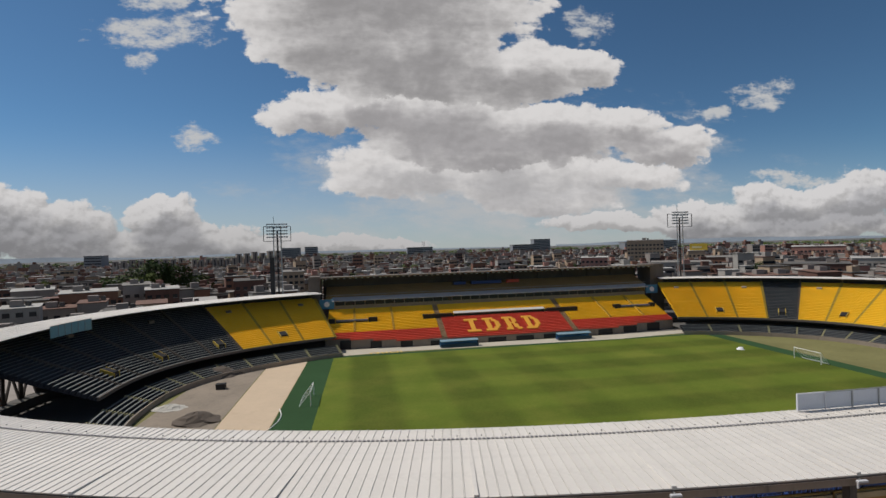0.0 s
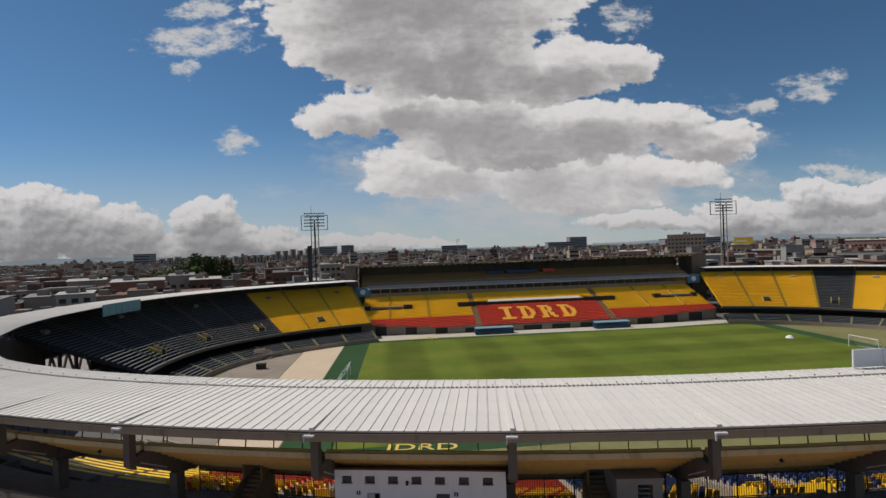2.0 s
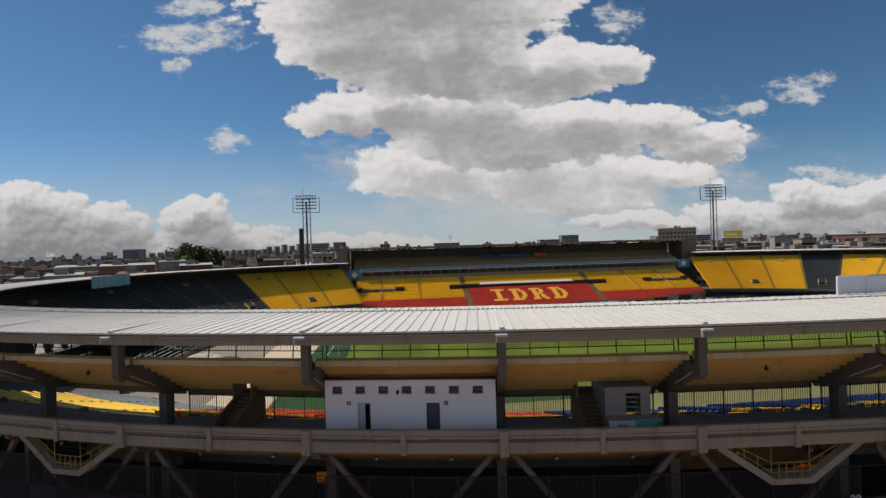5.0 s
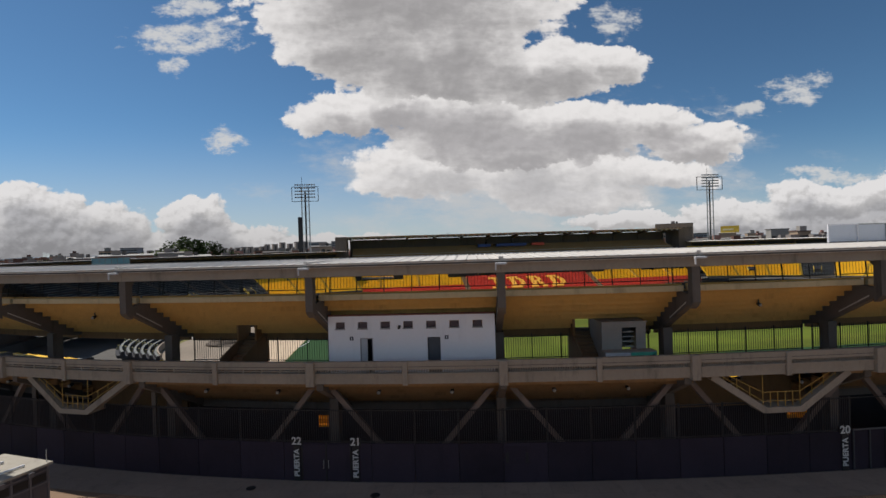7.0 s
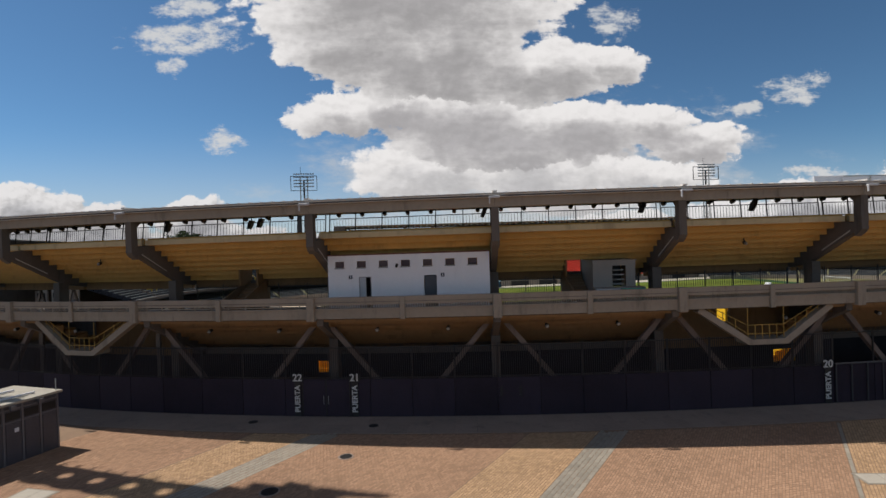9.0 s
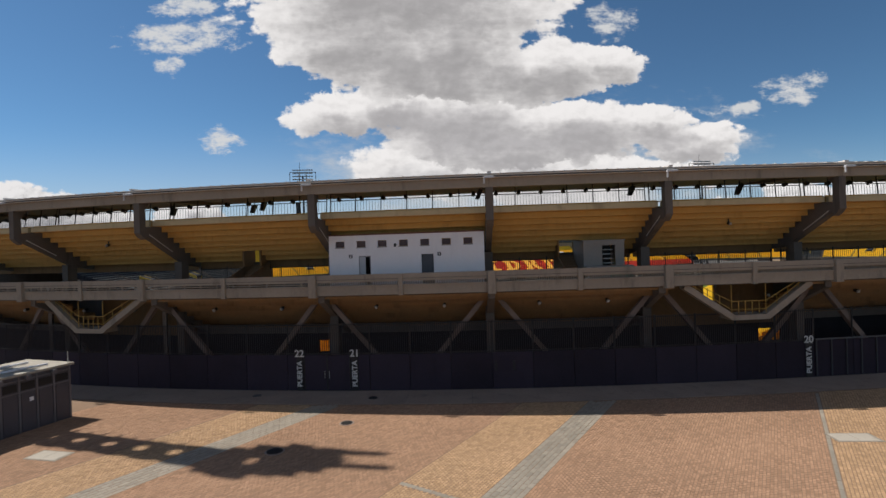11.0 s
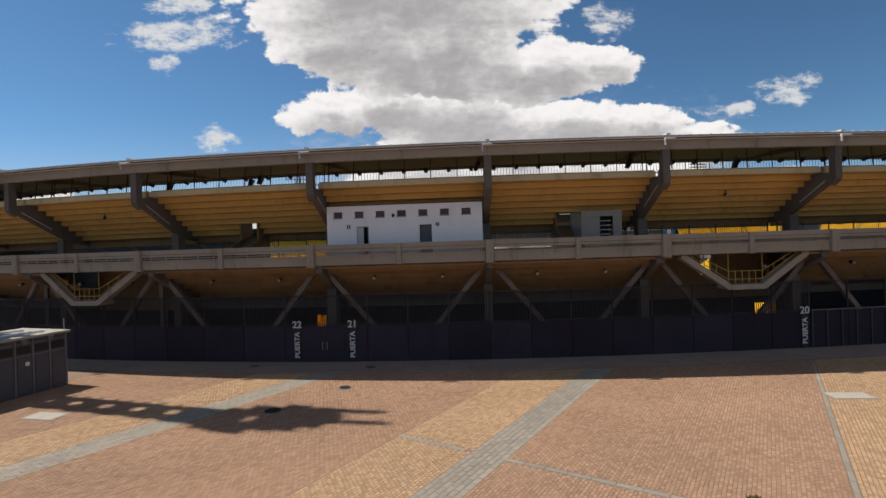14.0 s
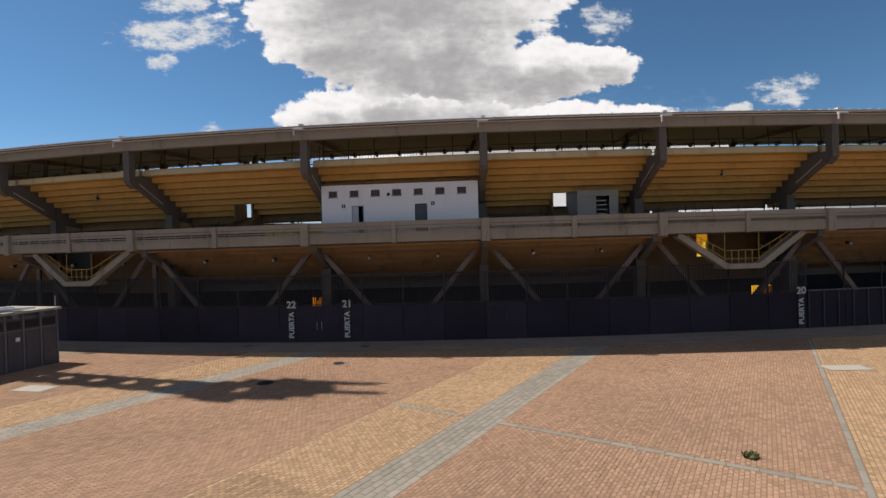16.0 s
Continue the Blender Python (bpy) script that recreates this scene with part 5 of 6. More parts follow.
# ---------------------------------------------------------------- perimeter fence
PAN_Z, BAR_Z, FENCE_D = 2.28, 4.28, 2.8
PILLARS = (393.6, 397.3, 426.3)
for k in NEAR:
    s0, s1 = axis(k), axis(k + 1)
    ob = thing("perimeter_fence", "dark navy sheet fence with upright bars above", "fence", at((s0 + s1) / 2, FENCE_D, 0), "perimeter fence bays")
    for i in range(4):
        a, b = s0 + (s1 - s0) * i / 4 + 0.02, s0 + (s1 - s0) * (i + 1) / 4 - 0.02
        part("panel", run(Geo(), a, b, [(FENCE_D, 0.02), (FENCE_D + 0.05, 0.02), (FENCE_D + 0.05, PAN_Z), (FENCE_D, PAN_Z)], 1), NAVY, ob)
        part("stile", Geo().beam(at(a, FENCE_D + 0.09, 0), at(a, FENCE_D + 0.09, BAR_Z), 0.07, 0.07), STEEL_DARK, ob)
    for z in (PAN_Z + 0.05, BAR_Z - 0.12):
        part("rail", run(Geo(), s0, s1, [(FENCE_D + 0.02, z), (FENCE_D + 0.07, z), (FENCE_D + 0.07, z + 0.05), (FENCE_D + 0.02, z + 0.05)], 2), STEEL_DARK, ob)
    if k != 2 and k != 3:
        bars = Geo()
        for i in range(80):
            s = s0 + (s1 - s0) * (i + 0.5) / 80
            bars.beam(at(s, FENCE_D + 0.045, PAN_Z), at(s, FENCE_D + 0.045, BAR_Z), 0.035, 0.025)
        part("bar_infill", bars, mat("grey black bars", (0.042, 0.037, 0.041), 0.6, 0, spec=0.2), ob, "thin upright bars", kind="stuff", fix=False)
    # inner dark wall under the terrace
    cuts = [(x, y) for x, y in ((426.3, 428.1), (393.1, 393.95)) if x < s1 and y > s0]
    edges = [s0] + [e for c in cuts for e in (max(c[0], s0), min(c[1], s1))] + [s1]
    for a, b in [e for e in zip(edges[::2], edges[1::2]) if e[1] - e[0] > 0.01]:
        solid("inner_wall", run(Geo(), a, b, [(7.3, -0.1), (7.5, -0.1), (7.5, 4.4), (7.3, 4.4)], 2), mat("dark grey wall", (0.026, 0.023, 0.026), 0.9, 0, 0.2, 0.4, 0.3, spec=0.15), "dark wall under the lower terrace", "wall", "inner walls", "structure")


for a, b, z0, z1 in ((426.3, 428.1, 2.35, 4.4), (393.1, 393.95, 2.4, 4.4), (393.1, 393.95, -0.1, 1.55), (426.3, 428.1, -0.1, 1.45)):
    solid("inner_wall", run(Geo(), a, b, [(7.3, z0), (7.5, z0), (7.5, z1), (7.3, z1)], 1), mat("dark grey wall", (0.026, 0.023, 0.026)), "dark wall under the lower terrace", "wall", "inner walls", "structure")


def text_mesh(words, size, depth, material):
    cu = bpy.data.curves.new("lettering", "FONT")
    cu.body, cu.size, cu.extrude, cu.align_x, cu.align_y = words, size, depth, "CENTER", "CENTER"
    cu.offset = 0.012
    tmp = new("lettering", cu)
    bpy.context.view_layer.update()
    me = bpy.data.meshes.new_from_object(tmp.evaluated_get(bpy.context.evaluated_depsgraph_get()))
    bpy.data.objects.remove(tmp)
    me.materials.clear()
    me.materials.append(material)
    return me


LETTER = mat("pale sign letters", (0.52, 0.51, 0.50), 0.6, 0, 2.0, 0.15)
for s, number in zip(PILLARS, ("22", "21", "20")):
    ob = thing("gate_sign", "dark gate post with pale number and upright gate word", "gate sign", stand(s, FENCE_D - 0.06, 0), "gate signs")
    part("board", Geo().soft(-0.2, 0.2, 0.0, 0.06, 0.02, 2.15, 0.01), STEEL_DARK, ob, local=True)
    part("back_plate", Geo().box(-0.33, 0.33, 0.02, 0.05, 2.16, 2.62), STEEL_DARK, ob, local=True)
    part("gate_number", text_mesh(number, 0.62, 0.01, LETTER), None, ob, "number %s" % number, local=True, at=pose(0, -0.012, 2.38, 90, 0, 0))
    part("gate_word", text_mesh("PUERTA", 0.46, 0.01, LETTER), None, ob, "word PUERTA written upwards", local=True, at=pose(0.0, -0.012, 1.1, 90, -90, 0))
# gate leaves between the two signs
gate = thing("steel_gate", "closed dark steel gate between the gate signs", "gate", stand(395.45, FENCE_D - 0.04, 0))
for x in (-0.75, 0.75):
    part("leaf", Geo().box(x - 0.72, x + 0.72, 0, 0.03, 0.06, 2.2), NAVY, gate, local=True)
    part("handle", Geo().tube((x - (0.6 if x > 0 else -0.6), -0.05, 0.8), (x - (0.6 if x > 0 else -0.6), -0.05, 1.3), 0.02), STEEL_GREY, gate, local=True)
for x in (-1.5, 0.0, 1.5):
    part("gate_post", Geo().box(x - 0.04, x + 0.04, -0.02, 0.03, 0, 2.3), STEEL_DARK, gate, local=True)
# plain bars board on the fence
nb = thing("fence_board", "dark board with two upright marks on the fence", "board", stand(406.9, FENCE_D - 0.03, 0))
part("board", Geo().box(-0.75, 0.75, 0, 0.02, 1.1, 2.1), NAVY, nb, local=True)
for x in (-0.62, 0.5):
    part("mark", Geo().box(x, x + 0.16, -0.02, 0, 1.15, 1.75), mat("black mark", (0.012, 0.012, 0.014), 0.5), nb, local=True)
gl = thing("gate_rail", "pale horizontal gate rail on the fence", "rail", stand(430.4, FENCE_D - 0.05, 0))
part("rail", Geo().box(-3.6, 3.6, -0.03, 0.03, 2.34, 2.42), mat("dim steel", (0.1, 0.1, 0.11), 0.5, 0.3), gl, local=True)
for i in range(8):
    part("upright", Geo().box(-3.6 + i * 1.02, -3.52 + i * 1.02, -0.02, 0.03, 0, 2.32), mat("black steel upright", (0.04, 0.04, 0.045), 0.6), gl, local=True)

# white advertising boards standing on the near roof
for i in range(9):
    s = 432.6 + i * 2.35
    bd = thing("roof_board", "pale grey board standing on the roof edge", "board", stand(s, 9.2, 13.15), "roof boards")
    part("panel", Geo().box(-1.14, 1.14, 0, 0.08, 0.05, 1.25), mat("pale board", (0.55, 0.57, 0.62), 0.5, 0, 0.5, 0.12, 0.2), bd, local=True)
    part("frame", Geo().box(-1.17, -1.09, -0.06, 0, 0, 1.3).box(1.09, 1.17, -0.06, 0, 0, 1.3).box(-1.09, 1.09, -0.06, 0, 1.22, 1.3), STEEL_GREY if i else WHITE_PAINT, bd, local=True)

# ---------------------------------------------------------------- booth, unseen mast and plaza furniture
def booth():
    # axes: x along the seen face away from its corner, y into the booth
    fx, fy = Vector((-0.43, -0.90, 0)).normalized(), Vector((-0.90, 0.43, 0)).normalized()
    m = Matrix(((fx.x, fy.x, 0, -61.2), (fx.y, fy.y, 0, -66.5), (0, 0, 1, 0), (0, 0, 0, 1)))
    ob = thing("ticket_booth", "dark grey metal booth with framed panels on the plaza", "booth", m)
    body = mat("dark grey booth sheet", (0.085, 0.08, 0.095), 0.5, 0.2, 0.6, 0.2, 0.3)
    stile = mat("grey booth frame", (0.15, 0.145, 0.16), 0.5, 0.3)
    L, W, H = 7.0, 3.6, 2.98
    part("front_wall", Geo().box(0, L, 0.04, 0.12, 0, H), body, ob, local=True)
    part("end_wall", Geo().box(0.0, 0.08, 0.12, W, 0, H), body, ob, local=True)
    part("back_wall", Geo().box(0.08, L, W - 0.08, W, 0, H), body, ob, local=True)
    for i in range(9):
        x = i * 0.86
        part("stile", Geo().box(x, x + 0.09, 0.0, 0.04, 0, H), stile, ob, local=True)
        part("door_panel", Geo().box(x + 0.15, x + 0.8, 0.015, 0.04, 0.1, 2.0), body, ob, local=True)
        part("vent_grille", Geo().box(x + 0.15, x + 0.8, 0.01, 0.04, 2.2, 2.6), STEEL_DARK, ob, local=True)
    for z in (2.06, 2.7):
        part("rail", Geo().box(0, L, -0.01, 0.04, z, z + 0.07), stile, ob, local=True)
    roof_m = mat("pale booth roof", (0.36, 0.33, 0.28), 0.8, 0, 0.5, 0.25, 0.4)
    part("roof", Geo().box(-0.12, L, -0.15, W + 0.1, H, H + 0.12), roof_m, ob, "pale dusty roof", local=True)
    for y in (0.6, 2.2):
        part("roof_pipe", Geo().tube((0.8, y, H + 0.2), (L, y + 0.5, H + 0.2), 0.06), WHITE_PAINT, ob, "pale roof pipe", local=True)
    part("aerial", Geo().tube((0.05, 0.1, H), (0.05, 0.1, H + 0.75), 0.025), STEEL_GREY, ob, local=True)
    for i in range(5):
        part("roof_bracket", Geo().box(0.9 + i * 1.3, 1.15 + i * 1.3, -0.3, -0.15, H - 0.25, H - 0.02), stile, ob, local=True)
    part("notice", Geo().box(1.95, 2.15, -0.005, 0.015, 1.55, 1.75), WHITE_PAINT, ob, "small white notice", local=True)


booth()


def tall_mast(x, y):
    """Pierced steel lighting mast beside the plaza; its shadow lies on the paving."""
    ob = thing("lighting_mast", "tall grey pierced steel lighting mast beside the plaza", "light mast", (x, y, 0))
    side, deep = Vector((0.4377, 0.8991, 0)), Vector((0.8991, -0.4377, 0))
    place = lambda lat, z, e: side * lat + deep * e + Vector((0, 0, z))

    def pierced(lat0, lat1, z0, z1, hole):
        """A plate with a hole of eight corners."""
        lm, zm = (lat0 + lat1) / 2, (z0 + z1) / 2
        rimline = [(lat0, z0), (lm, z0), (lat1, z0), (lat1, zm), (lat1, z1), (lm, z1), (lat0, z1), (lat0, zm)]
        g = Geo()
        v = [place(l, z, e) for e in (-0.09, 0.09) for l, z in rimline + hole]
        f = []
        for i in range(8):
            j = (i + 1) % 8
            f += [(i, j, 8 + j, 8 + i), (16 + i, 24 + i, 24 + j, 16 + j), (i, 16 + i, 16 + j, j), (8 + i, 8 + j, 24 + j, 24 + i)]
        return g.add(v, f)

    ring = [(math.cos(math.radians(q)), math.sin(math.radians(q))) for q in (225, 270, 315, 0, 45, 90, 135, 180)]
    for i in range(11):
        z = 22.26 + 3.03 * (i - 7)
        part("web_plate", pierced(-0.85, 0.92, z - 0.76, z + 0.76, [(0.1 + 0.30 * c, z + 0.64 * q) for c, q in ring]), STEEL_GREY, ob, local=True)
        if i < 10:
            t = z + 1.515
            part("web_plate", pierced(-0.95, 0.88, t - 0.755, t + 0.755, [(-0.62, t - 0.5), (-0.62, t), (-0.62, t + 0.5), (-0.30, t + 0.3), (0.0, t + 0.12), (0.06, t), (0.0, t - 0.12), (-0.30, t - 0.3)]), STEEL_GREY, ob, local=True)
    for i in range(20):
        z = 1.8 + 1.515 * i
        part("rung", Geo().beam(place(0.8, z, 0), place(1.2, z + 0.1, 0), 0.1, 0.14), STEEL_GREY, ob, local=True)
    part("foot", Geo().beam((0, 0, -0.05), (0, 0, 1.0), 1.2, 1.2), CONCRETE, ob, local=True)
    for lat0, lat1, z0, z1 in ((-1.0, 1.0, 32.0, 34.9), (-1.35, 1.3, 34.9, 36.4), (-1.5, -0.1, 36.4, 38.6), (0.45, 1.9, 36.4, 38.6), (-0.1, 0.45, 36.4, 37.1), (-0.1, 0.45, 38.1, 38.6), (-0.95, 2.35, 38.6, 40.2), (-0.75, 2.1, 40.2, 41.5), (-0.2, 1.9, 41.5, 42.8), (0.4, 1.5, 42.8, 43.4)):
        g = Geo().hexa([place(l, z0, e) for l, e in ((lat0, -0.15), (lat1, -0.15), (lat1, 0.15), (lat0, 0.15))], [place(l, z1, e) for l, e in ((lat0, -0.15), (lat1, -0.15), (lat1, 0.15), (lat0, 0.15))])
        part("head_panel", g, STEEL_DARK, ob, local=True)
    part("prong", Geo().beam(place(0.7, 43, 0), place(1.0, 46.6, 0), 0.42, 0.42), STEEL_GREY, ob, local=True)
    part("prong", Geo().beam(place(2.05, 41, 0), place(2.4, 46.0, 0), 0.16, 0.16), STEEL_GREY, ob, local=True)
    for i in range(9):
        z = 41.2 + i * 0.52
        part("lamp", Geo().beam(place(1.55 + i * 0.06, z, 0), place(2.3, z + 0.1, 0), 0.26, 0.26), STEEL_DARK, ob, local=True)


tall_mast(-72.0, -64.15)

# ---------------------------------------------------------------- plaza paving
PO, PU, PV = Vector((-40.3, -80.7)), Vector((0.652, 0.758)), Vector((0.758, -0.652))


def to_plan(a, b):
    p = PO + PU * a + PV * b
    return p.x, p.y


plaza = thing("plaza_paving", "brick and stone paving of the plaza beside the fence", "paving", (PO.x, PO.y, 0), kind="structure")
bed = Geo()
pts = [tuple(at(s, 0.02, 0).xy) for s in stations(352, 452, 40)]
pts += [(20, -130), (-110, -130)]
n = len(pts)
bed.add([(x, y, -0.059) for x, y in pts] + [(x, y, -0.009) for x, y in pts], [tuple(range(n)), tuple(range(n, 2 * n))] + [(i, (i + 1) % n, n + (i + 1) % n, n + i) for i in range(n)])
part("mortar_bed", bed, mat("sandy joint mortar", (0.225, 0.148, 0.098), 0.95, 0, 0.3, 0.25, 0.2), plaza, "sandy mortar between the bricks")

BRICK = mat("orange paving brick", (0.345, 0.208, 0.132), 0.9, 0, 0.16, 0.26, 0.16, 0.003, 30, 0.30, 0.2)
COBBLE = mat("tan paving cobble", (0.335, 0.214, 0.122), 0.9, 0, 0.2, 0.24, 0.16, 0.003, 30, 0.46, 0.2)
STONE = mat("grey paving stone", (0.262, 0.232, 0.19), 0.9, 0, 0.3, 0.2, 0.2, 0.003, 30, 0.2, 0.2)


def block_geo(la, lb, h=0.05):
    g = Geo()
    e = 0.006
    low = [(-la / 2, -lb / 2, -h), (la / 2, -lb / 2, -h), (la / 2, lb / 2, -h), (-la / 2, lb / 2, -h)]
    top = [(-la / 2 + e, -lb / 2 + e, 0), (la / 2 - e, -lb / 2 + e, 0), (la / 2 - e, lb / 2 - e, 0), (-la / 2 + e, lb / 2 - e, 0)]
    g.add(low + top, [(4, 5, 6, 7), (0, 1, 5, 4), (1, 2, 6, 5), (2, 3, 7, 6), (3, 0, 4, 7)])
    return g


def outside(x, y):
    """Whether the place is clear of the pavement along the fence, and inside the seen plaza."""
    if y < -90 or x < -68 or x > -13:
        return False
    u, w = abs(x) / AX, abs(y) / BY
    return u ** POW + w ** POW > 1.004


GRID = Matrix(((PU.x, PV.x, 0, PO.x), (PU.y, PV.y, 0, PO.y), (0, 0, 1, 0), (0, 0, 0, 1)))
rng = random.Random(7)
rest_of = {"orange": Geo(), "tan": Geo(), "stone": Geo()}
mesh_of = {}


def lay(kind, la, lb, gap, b0, b1, name, material, own):
    """Courses of blocks between two lines of the plan; the ones inside `own` become pieces."""
    step_a, step_b = la + gap, lb + gap
    g = block_geo(la, lb)
    mesh_of[kind] = g.mesh(name, material)
    dst = rest_of[kind]
    made = 0
    courses = max(1, int((b1 - b0) / step_b))
    step_b = (b1 - b0) / courses
    for j in range(courses):
        b = b0 + (j + 0.5) * step_b
        shift = (j % 2) * step_a * 0.5
        for i in range(int(-16 / step_a), int(26 / step_a)):
            a = i * step_a + shift
            if abs(a) < 0.17 and -3.75 < b < 9.9 and not -0.55 < b < 0.75:
                continue
            x, y = to_plan(a, b)
            if not outside(x, y):
                continue
            z = rng.uniform(-0.005, 0.001)
            if own[0] <= a <= own[1] and own[2] <= b <= own[3] and made < 300:
                part(name, mesh_of[kind], None, plaza, at=GRID @ Matrix.Translation((a, b, z)))
                made += 1
                continue
            k = len(dst.v)
            dst.v.extend((PO.x + PU.x * (a + p[0]) + PV.x * (b + p[1]), PO.y + PU.y * (a + p[0]) + PV.y * (b + p[1]), z + p[2]) for p in g.v)
            dst.f.extend(tuple(q + k for q in face) for face in g.f)


lay("orange", 0.21, 0.105, 0.012, 0.77, 10.03, "paving_brick", BRICK, (-9.6, -6.4, 1.0, 3.6))
lay("orange", 0.21, 0.105, 0.012, -12.68, -3.77, "paving_brick", BRICK, (0, -1, 0, 0))
lay("orange", 0.21, 0.105, 0.012, -26.0, -17.3, "paving_brick", BRICK, (0, -1, 0, 0))
lay("tan", 0.16, 0.11, 0.014, -3.73, -0.57, "paving_cobble", COBBLE, (-8.6, -6.4, -3.6, -0.6))
lay("tan", 0.16, 0.11, 0.014, 10.24, 24.0, "paving_cobble", COBBLE, (0, -1, 0, 0))
lay("tan", 0.16, 0.11, 0.014, -17.2, -14.17, "paving_cobble", COBBLE, (0, -1, 0, 0))
lay("stone", 0.40, 0.205, 0.006, -0.55, 0.75, "paving_stone", STONE, (-12, 14, -0.6, 0.8))
lay("stone", 0.40, 0.205, 0.006, -14.15, -12.7, "paving_stone", STONE, (0, -1, 0, 0))
lay("stone", 0.75, 0.15, 0.012, 10.05, 10.22, "paving_stone", STONE, (-12, 14, 9.8, 10.4))
part("far_bricks", rest_of["orange"], BRICK, plaza, "orange bricks of the wide plaza", kind="stuff", fix=False)
part("far_cobbles", rest_of["tan"], COBBLE, plaza, "tan cobbles of the wide plaza", kind="stuff", fix=False)
part("far_stones", rest_of["stone"], STONE, plaza, "grey stones of the side bands", kind="stuff", fix=False)
# thin stone line across the fields
thin = block_geo(0.22, 0.72).mesh("kerb_stone", STONE)
for i in range(19):
    b = -3.4 + i * 0.735
    if b < 9.95 and not -0.5 < b < 0.7:
        part("kerb_stone", thin, None, plaza, at=GRID @ Matrix.Translation((0, b, -0.001)))

# pavement along the fence: concrete flags
pave = thing("fence_pavement", "grey concrete pavement along the fence", "pavement", at(406, 1.4, 0), kind="structure")
FLAG = mat("pavement concrete", (0.25, 0.19, 0.155), 0.9, 0, 0.3, 0.22, 0.4, 0.004, 20, 0.1)
for i in range(66):
    a = 358 + i * 1.3
    part("flag", run(Geo(), a + 0.006, a + 1.294, [(0.03, -0.05), (1.39, -0.05), (1.39, 0.012), (0.03, 0.012)], 1), FLAG, pave)
    part("flag", run(Geo(), a + 0.006, a + 1.294, [(1.405, -0.05), (2.78, -0.05), (2.78, 0.012), (1.405, 0.012)], 1), FLAG, pave)
solid("plinth", run(Geo(), 353, 450, [(2.74, -0.1), (8.0, -0.1), (8.0, 0.015), (2.74, 0.015)], 60), CONCRETE_DARK, "dark concrete floor behind the fence", "floor", kind="structure")


def manhole(x, y, r, z=0.004):
    ob = thing("manhole_cover", "round dark iron manhole cover in the paving", "manhole cover", (x, y, 0), "manhole covers")
    part("rim", Geo().tube((0, 0, -0.03), (0, 0, z + 0.012), r + 0.08, n=24), FLAG, ob, local=True)
    part("lid", Geo().tube((0, 0, 0), (0, 0, z + 0.022), r, n=24), STEEL_DARK, ob, local=True)


manhole(-48.6, -74.1, 0.36)
manhole(-45.6, -71.05, 0.3)
for s, d in ((391.2, 1.6), (398.8, 1.2)):
    p = at(s, d, 0)
    manhole(p.x, p.y, 0.28, 0.014)


def flat_cover(x, y, turn, w, label):
    ob = thing("drain_slab", label, "slab", pose(x, y, 0, 0, 0, turn), "drain slabs")
    pale = mat("pale slab concrete", (0.38, 0.34, 0.285), 0.9, 0, 0.6, 0.15, 0.3)
    for i in range(2):
        part("slab", Geo().soft(-w + i * w, -0.02 + i * w, -0.42, 0.42, -0.04, 0.02, 0.008), pale, ob, local=True)
    part("surround", Geo().box(-w - 0.1, w + 0.1, -0.5, 0.5, -0.04, 0.008), STONE, ob, local=True)


flat_cover(-23.3, -77.9, -12, 0.85, "pair of pale concrete drain slabs in the cobbles")
flat_cover(-58.9, -72.4, -20, 0.8, "pale concrete drain slab in the paving")


def weed(x, y, r, seed):
    ob = thing("weed_tuft", "green weed tuft growing between the bricks", "weed", (x, y, 0), "weed tufts")
    rr = random.Random(seed)
    leaf = Geo()
    for i in range(150):
        a, q = rr.uniform(0, 6.283), r * math.sqrt(rr.random())
        px, py = math.cos(a) * q, math.sin(a) * q
        h, w, t = rr.uniform(0.04, 0.16), rr.uniform(0.012, 0.03), rr.uniform(0, 6.283)
        ox, oy = math.cos(t) * w, math.sin(t) * w
        lx, ly = rr.uniform(-0.06, 0.06), rr.uniform(-0.06, 0.06)
        leaf.add([(px - ox, py - oy, 0), (px + ox, py + oy, 0), (px + lx + ox, py + ly + oy, h), (px + lx - ox, py + ly - oy, h * 0.9)], [(0, 1, 2, 3)])
    part("leaves", leaf, mat("weed leaf", (0.19, 0.18, 0.075), 0.8, 0, 3.0, 0.3, 0, 0, 9, 0.4), ob, local=True, kind="stuff", fix=False)


weed(-33.9, -85.2, 0.17, 3)

